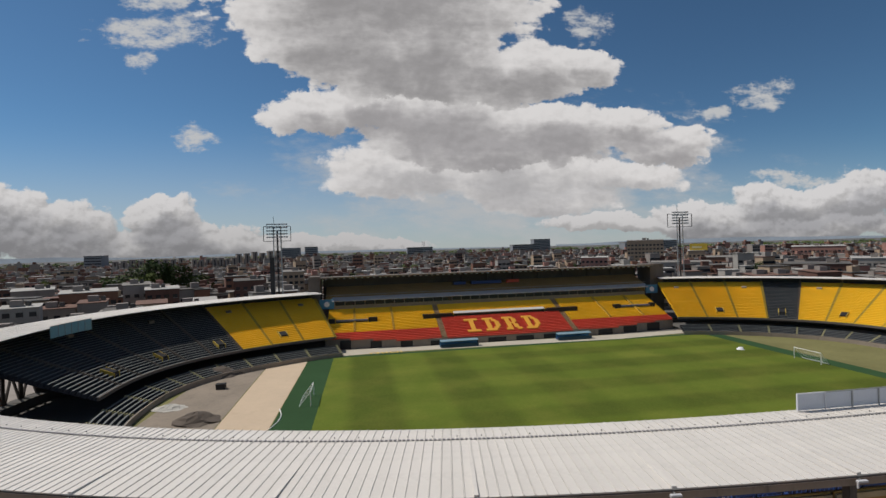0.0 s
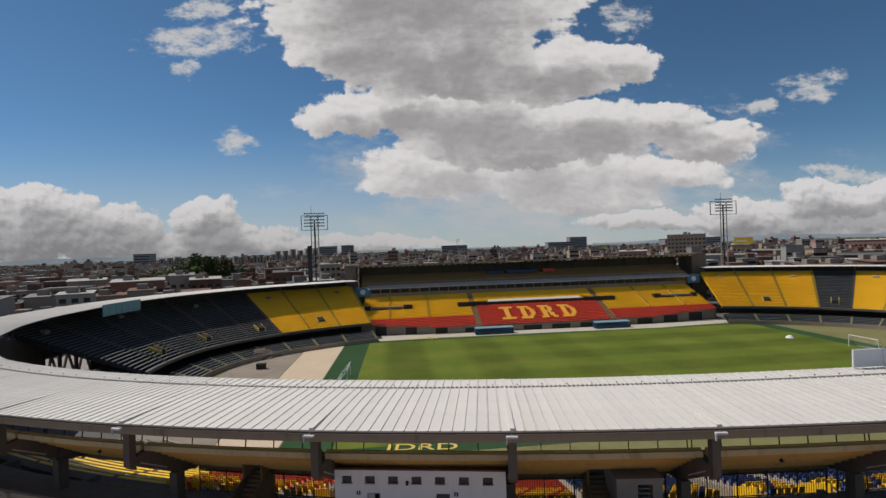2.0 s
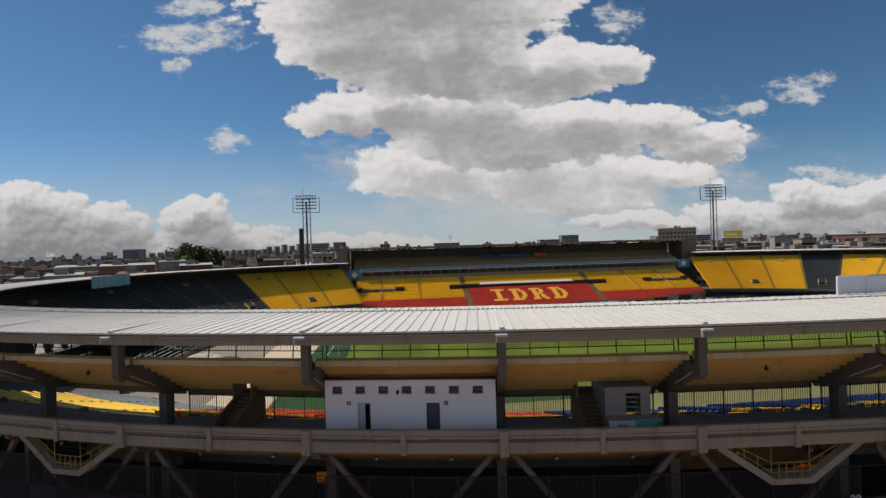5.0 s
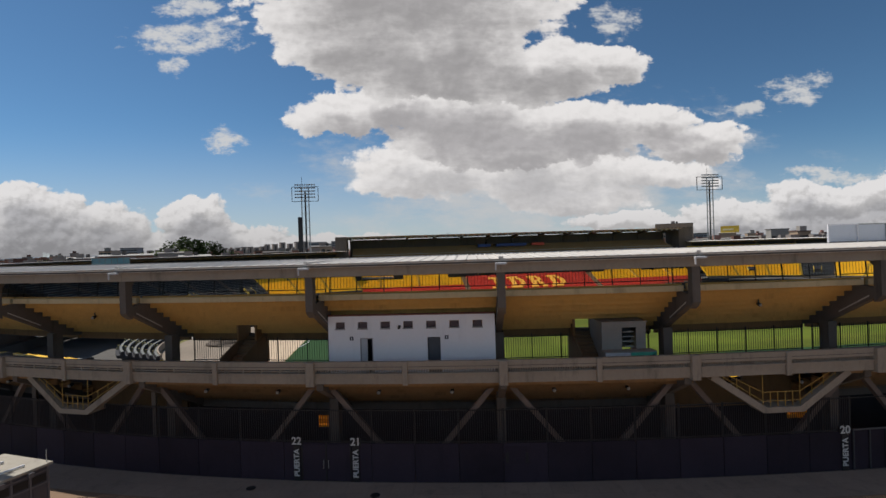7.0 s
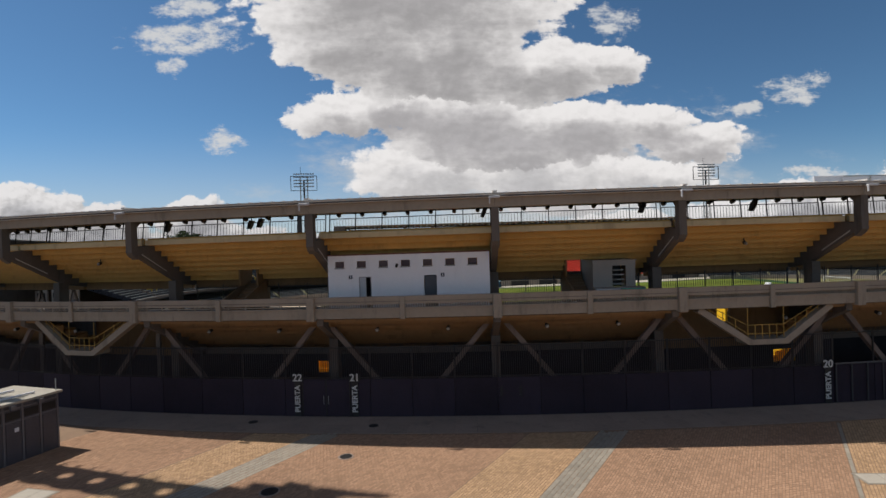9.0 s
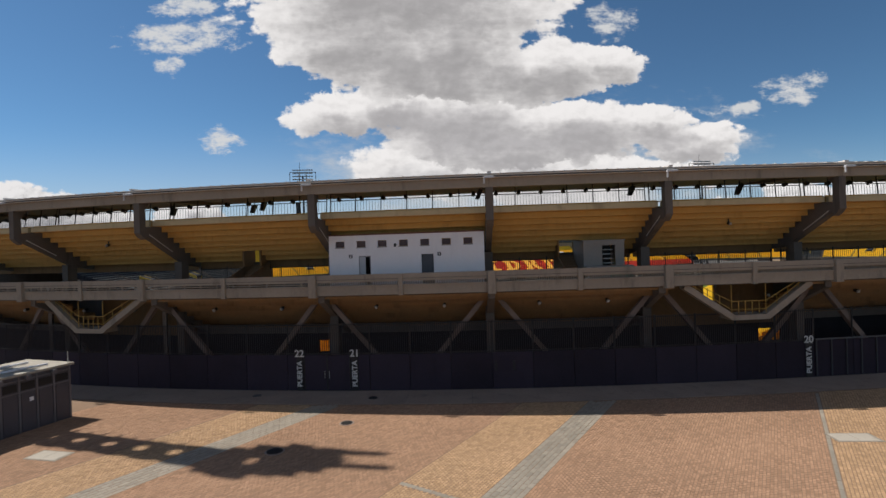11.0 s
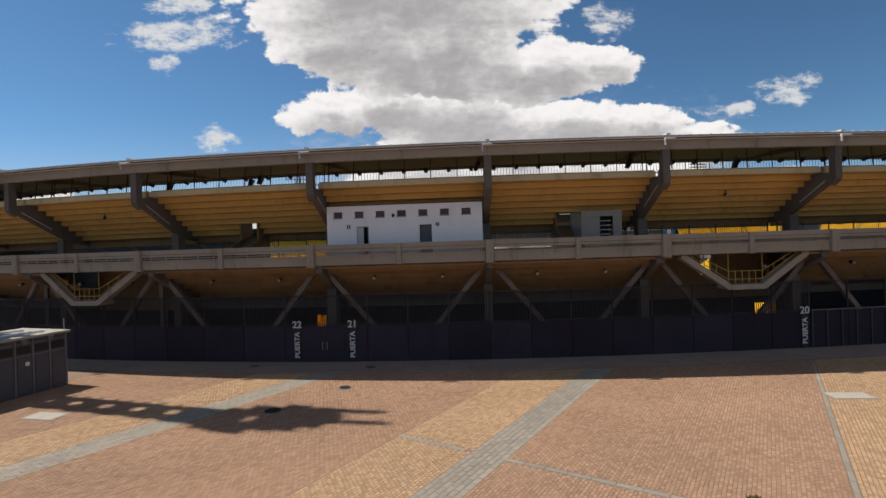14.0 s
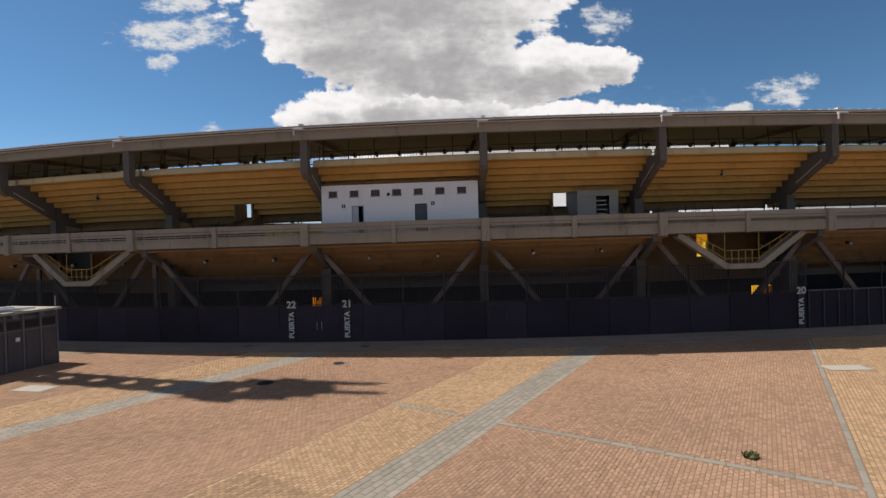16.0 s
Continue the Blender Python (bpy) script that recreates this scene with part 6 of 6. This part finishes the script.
# ---------------------------------------------------------------- light masts over the far stand
def field_mast(x, y, h, slab_on, fw):
    ob = thing("floodlight_mast", "grey twin-leg lattice floodlight mast with a framed lamp head", "light mast", (x, y, 0), "floodlight masts")
    to = Vector((0, -1, 0))
    for sx in (-1.05, 1.05):
        part("leg", Geo().tube((sx * 1.1, 0, 0), (sx, 0, h - 1), 0.19, 0.16), STEEL_GREY, ob, local=True)
    for i in range(13):
        part("rung", Geo().beam((-1.05, 0, 4 + i * 2.1), (1.05, 0, 4 + i * 2.1), 0.12, 0.12), STEEL_GREY, ob, local=True)
    part("ladder", Geo().box(-0.25, 0.25, 0.1, 0.2, 2, h - 2), STEEL_DARK, ob, local=True)
    f0, f1 = h - 5.2, h - 0.8
    for z in (f0, f1):
        part("frame_bar", Geo().beam((-fw, 0, z), (fw, 0, z), 0.15, 0.15), STEEL_DARK, ob, local=True)
    for sx in (-fw, fw):
        part("frame_bar", Geo().beam((sx, 0, f0), (sx, 0, f1), 0.17, 0.17), STEEL_DARK, ob, local=True)
    for i in range(5):
        z = f0 + 1.2 + i * 0.95
        row = part("lamp_row", Geo().beam((-3.0, -0.1, z), (3.0, -0.1, z), 0.14, 0.14), STEEL_DARK, ob, local=True)
        for j in range(9):
            xx = -2.8 + j * 0.7
            part("lamp", Geo().hexa([(xx - 0.22, -0.5, z - 0.25), (xx + 0.22, -0.5, z - 0.25), (xx + 0.22, -0.15, z - 0.2), (xx - 0.22, -0.15, z - 0.2)], [(xx - 0.22, -0.4, z + 0.2), (xx + 0.22, -0.4, z + 0.2), (xx + 0.22, -0.1, z + 0.2), (xx - 0.22, -0.1, z + 0.2)]), STEEL_GREY, row, local=True)
    part("spike", Geo().tube((-0.9, 0, h), (-0.9, 0, h + 2.2), 0.05), STEEL_DARK, ob, local=True)
    if slab_on:
        part("cable_duct", Geo().box(-2.3, -1.0, -0.3, 0.5, 4, 24), STEEL_DARK, ob, "tall dark cable duct beside the legs", local=True)


field_mast(-66.0, 62.6, 34.0, True, 3.9)
field_mast(67.4, 63.4, 35.3, False, 4.6)

# pale blue board on the roof edge of the end terrace
for i in range(6):
    s = 276.6 + i * 2.1
    bd = thing("roof_edge_board", "pale blue glass board on the roof edge", "board", stand(s, 11.9, 11.35), "blue roof edge boards")
    part("panel", Geo().box(-1.02, 1.02, 0, 0.1, 0, 2.2), mat("pale blue board", (0.17, 0.35, 0.41), 0.4, 0, 0.6, 0.25, 0.2), bd, local=True)
    part("frame", Geo().box(-1.05, -0.98, 0.1, 0.16, 0, 2.2).box(-0.98, 1.05, 0.1, 0.16, 2.12, 2.22), STEEL_GREY, bd, local=True)

# heaps on the building site and a small machine
def heap(x, y, r, h, seed, material, words):
    rr = random.Random(seed)
    rows = []
    for i in range(7):
        q = i / 6
        rows.append([(x + math.cos(a) * r * (1 - q) * (1 + rr.uniform(-0.2, 0.2)), y + math.sin(a) * r * 0.7 * (1 - q) * (1 + rr.uniform(-0.2, 0.2)), FIELD_Z - 0.03 + h * math.sin(q * 1.57) ** 1.3 + rr.uniform(0, 0.1)) for a in [j * 2 * math.pi / 16 for j in range(17)]])
    for row in rows:
        row[-1] = row[0]
    solid("earth_mound", Geo().sheet(rows), material, words, "earth heap", "earth heaps")


heap(-69.5, -6.5, 4.2, 1.5, 1, mat("dark earth", (0.10, 0.08, 0.065), 0.95, 0, 0.5, 0.4), "heap of dark earth on the building site")
for fx, fy, turn in ((-40.2, -34.1, -8.0), (-36.0, 38.2, 180.0)):
    sign = thing("field_lettering", "yellow letters IDRD laid flat on the grass edge", "lettering", pose(fx, fy, FIELD_Z + 0.03, 0, 0, turn), "field letterings")
    part("letters", text_mesh("IDRD", 3.0, 0.02, mat("yellow field paint", (0.6, 0.42, 0.10), 0.8)), None, sign, local=True, at=Matrix.Diagonal((1.25, 0.9, 1, 1)))

heap(-73.5, 25.0, 4.5, 2.0, 2, mat("dark earth", (0.10, 0.08, 0.065)), "heap of dark earth near the terrace")
heap(-70.0, 28.0, 3.0, 1.2, 5, EARTH, "heap of brown earth near the terrace")
heap(-76.5, 2.0, 3.0, 0.7, 6, mat("pale rubble", (0.42, 0.40, 0.36), 0.95, 0, 0.9, 0.3), "low heap of pale rubble by the terrace")
bx = thing("site_crate", "dark site crate lying on the bare earth", "crate", (-70.5, 13.0, FIELD_Z))
part("body", Geo().soft(-0.9, 0.9, -0.6, 0.6, -0.02, 1.0, 0.05), STEEL_DARK, bx, local=True)
part("lid", Geo().soft(-0.95, 0.95, -0.65, 0.65, 1.0, 1.08, 0.02), STEEL_DARK, bx, local=True)
cone = thing("corner_dome", "small white dome on the grass edge", "marker", (48.8, 14.6, FIELD_Z))
part("dome", Geo().tube((0, 0, -0.02), (0, 0, 0.5), 0.9, 0.5, 12), WHITE_PAINT, cone, local=True)

# ---------------------------------------------------------------- the city
WALLS = [mat("brick facade", (0.21, 0.105, 0.07), 0.9, 0, 0.15, 0.25, 0.3), mat("tan facade", (0.36, 0.265, 0.185), 0.9, 0, 0.15, 0.2, 0.35), mat("pale facade", (0.31, 0.29, 0.265), 0.9, 0, 0.15, 0.15, 0.35),
         mat("grey facade", (0.24, 0.21, 0.19), 0.9, 0, 0.15, 0.2, 0.35), mat("dark brick facade", (0.125, 0.065, 0.05), 0.9, 0, 0.15, 0.25, 0.3), mat("pink facade", (0.34, 0.18, 0.145), 0.9, 0, 0.15, 0.2, 0.3)]
ROOFS = [mat("pale fibre roof", (0.36, 0.345, 0.325), 0.9, 0, 0.2, 0.25, 0.4), mat("grey fibre roof", (0.20, 0.185, 0.17), 0.9, 0, 0.2, 0.25, 0.4), mat("rust tile roof", (0.15, 0.085, 0.065), 0.9, 0, 0.2, 0.25, 0.3), mat("dark roof", (0.10, 0.092, 0.085), 0.9, 0, 0.2, 0.3, 0.3)]
WIN = Geo().box(-0.8, 0.8, -0.06, 0.06, -0.7, 0.7).mesh("window", GLASS_DARK)
SILL = Geo().box(-0.75, 0.75, -0.18, 0.0, -0.72, -0.6).mesh("sill", WALLS[2])
city = random.Random(11)


def house(x, y, w, d, h, wall, roofing, turn=0.0, windows=True, words="", name="house", cap=True):
    ob = thing(name, words or "flat-roofed %s house of the city blocks" % wall.name.split(" facade")[0], "house" if name == "house" else "building", pose(x, y, -0.06, 0, 0, turn), "city houses" if name == "house" else "city buildings")
    part("wall", Geo().box(-w / 2, w / 2, -d / 2, d / 2, 0, h), wall, ob, local=True)
    rf = part("roof", Geo().hexa([(-w / 2 - 0.3, -d / 2 - 0.3, h), (w / 2 + 0.3, -d / 2 - 0.3, h), (w / 2 + 0.3, d / 2, h + 0.5), (-w / 2 - 0.3, d / 2, h + 0.5)], [(-w / 2 - 0.3, -d / 2 - 0.3, h + 0.2), (w / 2 + 0.3, -d / 2 - 0.3, h + 0.2), (w / 2 + 0.3, d / 2, h + 0.75), (-w / 2 - 0.3, d / 2, h + 0.75)]), roofing, ob, local=True)
    if cap:
        cx = city.uniform(-w / 4, w / 4)
        part("stair_head", Geo().box(cx - 1.4, cx + 1.4, -1.2, 1.5, h + 0.2, h + 2.1), WALLS[3], ob, "grey rendered stair head", local=True)
        part("water_tank", Geo().tube((cx + 2.6, 0, h + 0.3), (cx + 2.6, 0, h + 1.8), 0.7, n=10), ROOFS[3], rf, local=True)
    if windows:
        storeys, across = max(1, int(h / 2.9)), max(1, int(w / 2.5))
        for f in range(storeys):
            for c in range(across):
                wx = -w / 2 + w * (c + 0.5) / across
                o = part("window", WIN, None, ob, local=True, at=pose(wx, -d / 2, 1.6 + f * 2.9))
                part("sill", SILL, None, o, local=True)
        for f in range(storeys):
            for c in range(max(1, int(d / 4))):
                wy = -d / 2 + d * (c + 0.5) / max(1, int(d / 4))
                part("window", WIN, None, ob, local=True, at=pose(-w / 2, wy, 1.6 + f * 2.9, 0, 0, 90))
    return ob


# buildings that stand out
for x, y, w, d, h, wi, ri, turn, words in (
        (180, 268, 26, 18, 25.5, 1, 1, -32, "tall tan apartment building with rows of windows"), (196, 190, 36, 16, 13.6, 0, 1, -42, "large brick building behind the end terrace"),
        (162, 102, 24, 13, 13.0, 4, 3, -44, "dark brick apartment row behind the terrace"), (318, 250, 34, 20, 17.0, 5, 0, -45, "pink tower building with dark windows"),
        (136, 162, 30, 12, 13.0, 2, 1, -36, "white apartment building behind the mast"), (205, 242, 11, 10, 17.0, 1, 0, -36, "tan building under a yellow sign"),
        (106, 205, 16, 12, 15.8, 5, 0, -28, "pink hall building with a pale roof"), (215, 120, 18, 12, 13.5, 2, 0, -46, "pale apartment building with balconies"),
        (190, 80, 18, 10, 11.5, 3, 1, -48, "grey low building behind the terrace"), (-168, 128, 13, 12, 13.4, 3, 0, 27, "pale grey house with a sloping roof"),
        (-133, 96, 16, 12, 13.9, 0, 0, 24, "brick house row behind the end terrace"), (-128, 121, 9, 12, 14.4, 2, 1, 21, "pale house with three storeys"),
        (-116, 113, 11, 12, 12.9, 4, 0, 20, "brick house with a pale roof"), (-90, 140, 12, 12, 13.4, 4, 3, 12, "dark brick block near the mast"),
        (-74, 165, 10, 12, 15.5, 1, 1, 9, "tan narrow tower house"), (-112, 92, 9, 10, 9.5, 1, 2, 20, "tan house with a rust roof"), (-98, 100, 9, 10, 9.0, 3, 0, 16, "grey house with a pale roof")):
    house(x, y, w, d, h, WALLS[wi], ROOFS[ri], turn, True, words, "apartment_building" if h > 16 else "house", h > 11)
sg = thing("roof_sign", "yellow sign board on a building roof", "sign", pose(204, 238, 17.5, 0, 0, -36))
part("board", Geo().box(-5.8, 5.8, 0, 0.3, -0.2, 4.6), mat("yellow sign", (0.62, 0.42, 0.05), 0.6, 0, 0.5, 0.2), sg, local=True)
part("mark", Geo().box(-4.4, 2.2, -0.06, 0, 1.4, 2.6), mat("pale sign bars", (0.7, 0.62, 0.35), 0.6), sg, local=True)
for xx in (-3.5, 3.5):
    part("leg", Geo().box(xx - 0.15, xx + 0.15, 0, 0.3, -1.0, 0.8), STEEL_DARK, sg, local=True)

# street blocks: houses one by one up to a few streets away, joined farther off
stuff = {i: Geo() for i in range(len(WALLS))}
stuff_roof = {i: Geo() for i in range(len(ROOFS))}
stuff_win = Geo()
taken = [(180, 268), (196, 190), (185, 200), (162, 102), (172, 96), (318, 250), (136, 162), (146, 156), (205, 242), (106, 205), (215, 120), (190, 80), (-168, 128), (-133, 96), (-128, 121), (-116, 113), (-84, 122), (-71, 139), (-112, 92), (-98, 100)]
own = 0
for gy in range(0, 92):
    for gx in range(-80, 88):
        x = gx * 9.8 + (2 if gy % 2 else -2) + (5 if gx % 6 == 0 else 0) + city.uniform(-1, 1)
        y = 30 + gy * 10.2 + (5 if gy % 3 == 0 else 0)
        dx, dy = x + 43, y + 95
        dist = math.hypot(dx, dy)
        if dist > 1000 or abs(math.degrees(math.atan2(dx, dy)) - 8) > 50:
            continue
        if (abs(x) / (AX + 16)) ** POW + (abs(y) / (BY + 18)) ** POW < 1 or city.random() < 0.15:
            continue
        if any((x - p) ** 2 + (y - q) ** 2 < 190 for p, q in taken):
            continue
        if -165 < x < -125 and 170 < y < 205 or 25 < x < 95 and 265 < y < 300:
            continue
        w, d = city.uniform(5.5, 9.6), city.uniform(6, 9.6)
        h = city.choice((5.5, 6, 6.5, 8.5, 9, 9.5, 11.5, 12)) + city.uniform(-0.8, 0.8) + (city.uniform(3, 8) if city.random() < 0.04 else 0)
        if y < 140 and -60 < x < 60:
            h = min(h, 9)
        wi, ri = city.choice((0, 1, 1, 4, 2, 2, 3, 3, 3, 5)), city.choice((0, 0, 1, 1, 2, 3, 3))
        turn = city.choice((0, 0, 4, -6)) + (18 if x < -60 else -12 if x > 60 else 0)
        if dist < 285 and own < 75:
            house(x, y, w, d, h, WALLS[wi], ROOFS[ri], turn)
            own += 1
            continue
        m = pose(x, y, -0.06 - dist * 0.0005, 0, 0, turn)
        put = lambda g, x0, x1, y0, y1, z0, z1: g.hexa([m @ Vector(p) for p in ((x0, y0, z0), (x1, y0, z0), (x1, y1, z0), (x0, y1, z0))], [m @ Vector(p) for p in ((x0, y0, z1), (x1, y0, z1), (x1, y1, z1), (x0, y1, z1))])
        put(stuff[wi], -w / 2, w / 2, -d / 2, d / 2, 0, h)
        put(stuff_roof[ri], -w / 2 - 0.3, w / 2 + 0.3, -d / 2 - 0.3, d / 2 + 0.3, h, h + 0.35)
        if city.random() < 0.6:
            cx = city.uniform(-w / 3, w / 3)
            put(stuff[(wi + 1) % 6], cx - 1.5, cx + 1.5, -1.5, 1.5, h + 0.35, h + 2.6)
        if dist < 620:
            for f in range(int(h / 2.9)):
                for c in range(3):
                    wx = -w / 2 + w * (c + 0.5) / 3
                    put(stuff_win, wx - 1.1, wx + 1.1, -d / 2 - 0.05, -d / 2 + 0.05, 1.0 + f * 2.9, 2.3 + f * 2.9)
for i, g in stuff.items():
    solid("city_walls", g, WALLS[i], "walls of the far city houses, %s" % WALLS[i].name, "city", kind="stuff", fix=False)
for i, g in stuff_roof.items():
    solid("city_roofs", g, ROOFS[i], "roofs of the far city houses, %s" % ROOFS[i].name, "city", kind="stuff", fix=False)
solid("city_windows", stuff_win, GLASS_DARK, "dark windows of the far city houses", "city", kind="stuff", fix=False)

# apartment rows and blocks on the skyline
def tower_row(x0, y0, x1, y1, n, w, h, wall):
    for i in range(n):
        f = (i + 0.5) / n
        x, y = x0 + (x1 - x0) * f, y0 + (y1 - y0) * f
        hh = h * city.uniform(0.93, 1.05)
        ob = thing("apartment_tower", "pale far apartment tower on the skyline", "building", pose(x, y, -0.4, 0, 0, 20), "skyline towers")
        part("wall", Geo().box(-w / 2, w / 2, -6, 6, 0, hh), wall, ob, local=True)
        part("recess", Geo().box(-w * 0.12, w * 0.12, -6.15, -5.9, 1, hh - 1), GLASS_DARK, ob, "dark window bay", local=True)
        part("roof", Geo().box(-w / 2 - 0.2, w / 2 + 0.2, -6.2, 6.2, hh, hh + 0.5), ROOFS[1], ob, local=True)


tower_row(-302, 500, -236, 526, 9, 5.5, 20.5, WALLS[3])
tower_row(-216, 480, -172, 491, 7, 5.0, 19.5, WALLS[3])
tower_row(-196, 588, -140, 599, 6, 6, 25.0, WALLS[3])
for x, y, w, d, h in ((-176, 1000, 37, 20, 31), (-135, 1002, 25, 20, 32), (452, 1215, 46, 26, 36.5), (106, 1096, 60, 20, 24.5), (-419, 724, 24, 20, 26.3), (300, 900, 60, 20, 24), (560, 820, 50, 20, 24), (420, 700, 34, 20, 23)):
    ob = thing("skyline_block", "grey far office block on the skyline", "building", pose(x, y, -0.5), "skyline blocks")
    # wall colour is tinted blue-grey to paint the haze of distance
    part("wall", Geo().box(-w / 2, w / 2, -d / 2, d / 2, 0, h), mat("haze-tinted grey wall", (0.22, 0.23, 0.25), 0.9, 0, 0.05, 0.2), ob, local=True)
    part("roof", Geo().box(-w / 2 - 0.4, w / 2 + 0.4, -d / 2 - 0.4, d / 2 + 0.4, h, h + 0.8), ROOFS[1], ob, local=True)
    for f in range(int(h / 4)):
        part("window_band", Geo().box(-w / 2 + 1, w / 2 - 1, -d / 2 - 0.1, -d / 2 + 0.1, 2.2 + f * 4, 3.9 + f * 4), GLASS_DARK, ob, local=True)
am = thing("radio_mast", "thin far radio mast over the roofs", "mast", (52, 620, 0))
part("pole", Geo().tube((0, 0, 0), (0, 0, 33), 0.35, 0.2), STEEL_GREY, am, local=True)
for xx in (-1.6, 1.6):
    part("aerial", Geo().box(xx - 0.25, xx + 0.25, -0.3, 0.3, 27, 33), STEEL_GREY, am, local=True)

# ---------------------------------------------------------------- trees
LEAF = [mat("dark tree leaves", (0.055, 0.078, 0.026), 0.8, 0, 0.4, 0.35, 0, 0, 9, 0.6, 0.2), mat("light tree leaves", (0.095, 0.125, 0.028), 0.8, 0, 0.4, 0.35, 0, 0, 9, 0.6, 0.2)]
BARK = mat("tree bark", (0.10, 0.07, 0.05), 0.95, 0, 1.0, 0.3, 0.3)


def crown_geo(seed):
    """Leaf clumps on several boughs, about 1 m in radius."""
    rr = random.Random(seed)
    g = Geo()
    boughs = [(rr.uniform(-0.62, 0.62), rr.uniform(-0.62, 0.62), rr.uniform(-0.42, 0.5), rr.uniform(0.28, 0.5)) for _ in range(11)]
    for bx, by, bz, br in boughs:
        for _ in range(95):
            d = Vector((rr.gauss(0, 1), rr.gauss(0, 1), rr.gauss(0, 1))).normalized() * br * rr.uniform(0.55, 1.05)
            p = Vector((bx, by, bz)) + d
            a = Vector((rr.gauss(0, 1), rr.gauss(0, 1), rr.gauss(0, 0.6))).normalized() * rr.uniform(0.05, 0.10)
            b = a.orthogonal().normalized() * rr.uniform(0.04, 0.08)
            g.add([p - a, p + b, p + a, p - b], [(0, 1, 2, 3)])
    return g


CROWNS = [[crown_geo(40 + i).mesh("crown", LEAF[j], fix=False) for i in range(3)] for j in range(2)]
TRUNK = Geo().tube((0, 0, 0), (0.05, 0, 0.55), 0.07, 0.045).tube((0.05, 0, 0.5), (0.35, 0.1, 0.95), 0.035, 0.015).tube((0.05, 0, 0.5), (-0.3, -0.1, 0.95), 0.035, 0.015).tube((0.05, 0, 0.5), (0.0, 0.3, 1.0), 0.03, 0.012).mesh("trunk", BARK)


def tree(x, y, h, r, j, seed):
    ob = thing("tree", "light green leafy street tree" if j else "dark green leafy street tree", "tree", (x, y, -0.1), "city trees")
    part("trunk", TRUNK, None, ob, local=True, at=Matrix.Diagonal((h * 0.5, h * 0.5, h * 0.62, 1)))
    part("crown", CROWNS[j][seed % 3], None, ob, local=True, at=Matrix.LocRotScale((0, 0, h * 0.62), Euler((0, 0, seed * 1.3)), (r, r, h * 0.40)))


for i, (x, y, h, r, j) in enumerate(((-164, 186, 17, 8, 0), (-154, 184, 24, 9, 0), (-143, 188, 25, 10, 0), (-134, 186, 23, 8, 0), (-125, 192, 17, 8, 0), (-147, 178, 18, 7, 1), (-14, 234, 16, 6.5, 0), (-7, 236, 14, 5, 0), (37, 277, 14, 7, 1), (45, 276, 12, 5, 1),
                                     (56, 292, 13, 6, 0), (66, 290, 14, 7, 1), (78, 286, 13, 6, 1), (88, 283, 12, 6, 0), (92, 210, 13, 5, 0), (-60, 170, 13, 5, 0), (-45, 190, 14, 6, 0), (-30, 175, 12, 5, 0), (150, 120, 15, 4, 0), (176, 130, 13, 5, 0),
                                     (130, 260, 14, 6, 0), (146, 250, 13, 6, 0), (118, 240, 12, 5, 0), (-190, 160, 12, 6, 0), (-205, 170, 13, 6, 0), (-218, 178, 12, 6, 1))):
    tree(x, y, h, r, j, i)
woods = [Geo(), Geo()]
wr = random.Random(5)
for i in range(900):
    ang, dist = math.radians(8 + wr.uniform(-49, 49)), wr.uniform(330, 1900) if i % 3 else wr.uniform(900, 2200)
    x, y = -43 + math.sin(ang) * dist, -95 + math.cos(ang) * dist
    h, r = wr.uniform(9, 15), wr.uniform(5, 11) * (1 + dist / 1500)
    if dist < 900 and wr.random() < 0.55:
        continue
    src = CROWNS[0][i % 3]
    k = len(woods[i % 2].v)
    woods[i % 2].v.extend((x + v.co.x * r, y + v.co.y * r, h * 0.55 + v.co.z * h * 0.5) for v in src.vertices[:1400])
    woods[i % 2].f.extend(tuple(q + k for q in p.vertices) for p in src.polygons[:350])
for g, m in zip(woods, LEAF):
    solid("far_woods", g, m, "leafy trees between the far houses", "trees", kind="stuff", fix=False)

# distant hills; the haze is put into their blue-grey colour
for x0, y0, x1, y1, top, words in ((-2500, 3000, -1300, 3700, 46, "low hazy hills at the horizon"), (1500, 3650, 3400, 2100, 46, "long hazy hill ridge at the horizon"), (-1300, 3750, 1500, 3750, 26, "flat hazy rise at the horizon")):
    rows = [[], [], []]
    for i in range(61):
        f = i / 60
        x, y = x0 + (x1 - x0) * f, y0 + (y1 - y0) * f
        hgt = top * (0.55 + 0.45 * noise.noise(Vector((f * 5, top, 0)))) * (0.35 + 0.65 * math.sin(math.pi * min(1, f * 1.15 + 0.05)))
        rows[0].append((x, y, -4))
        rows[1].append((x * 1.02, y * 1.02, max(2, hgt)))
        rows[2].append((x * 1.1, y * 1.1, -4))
    solid("distant_hills", Geo().sheet(rows), mat("haze-tinted blue hills", (0.17, 0.20, 0.235), 1.0, 0, 0.003, 0.3), words, "hills", kind="structure")
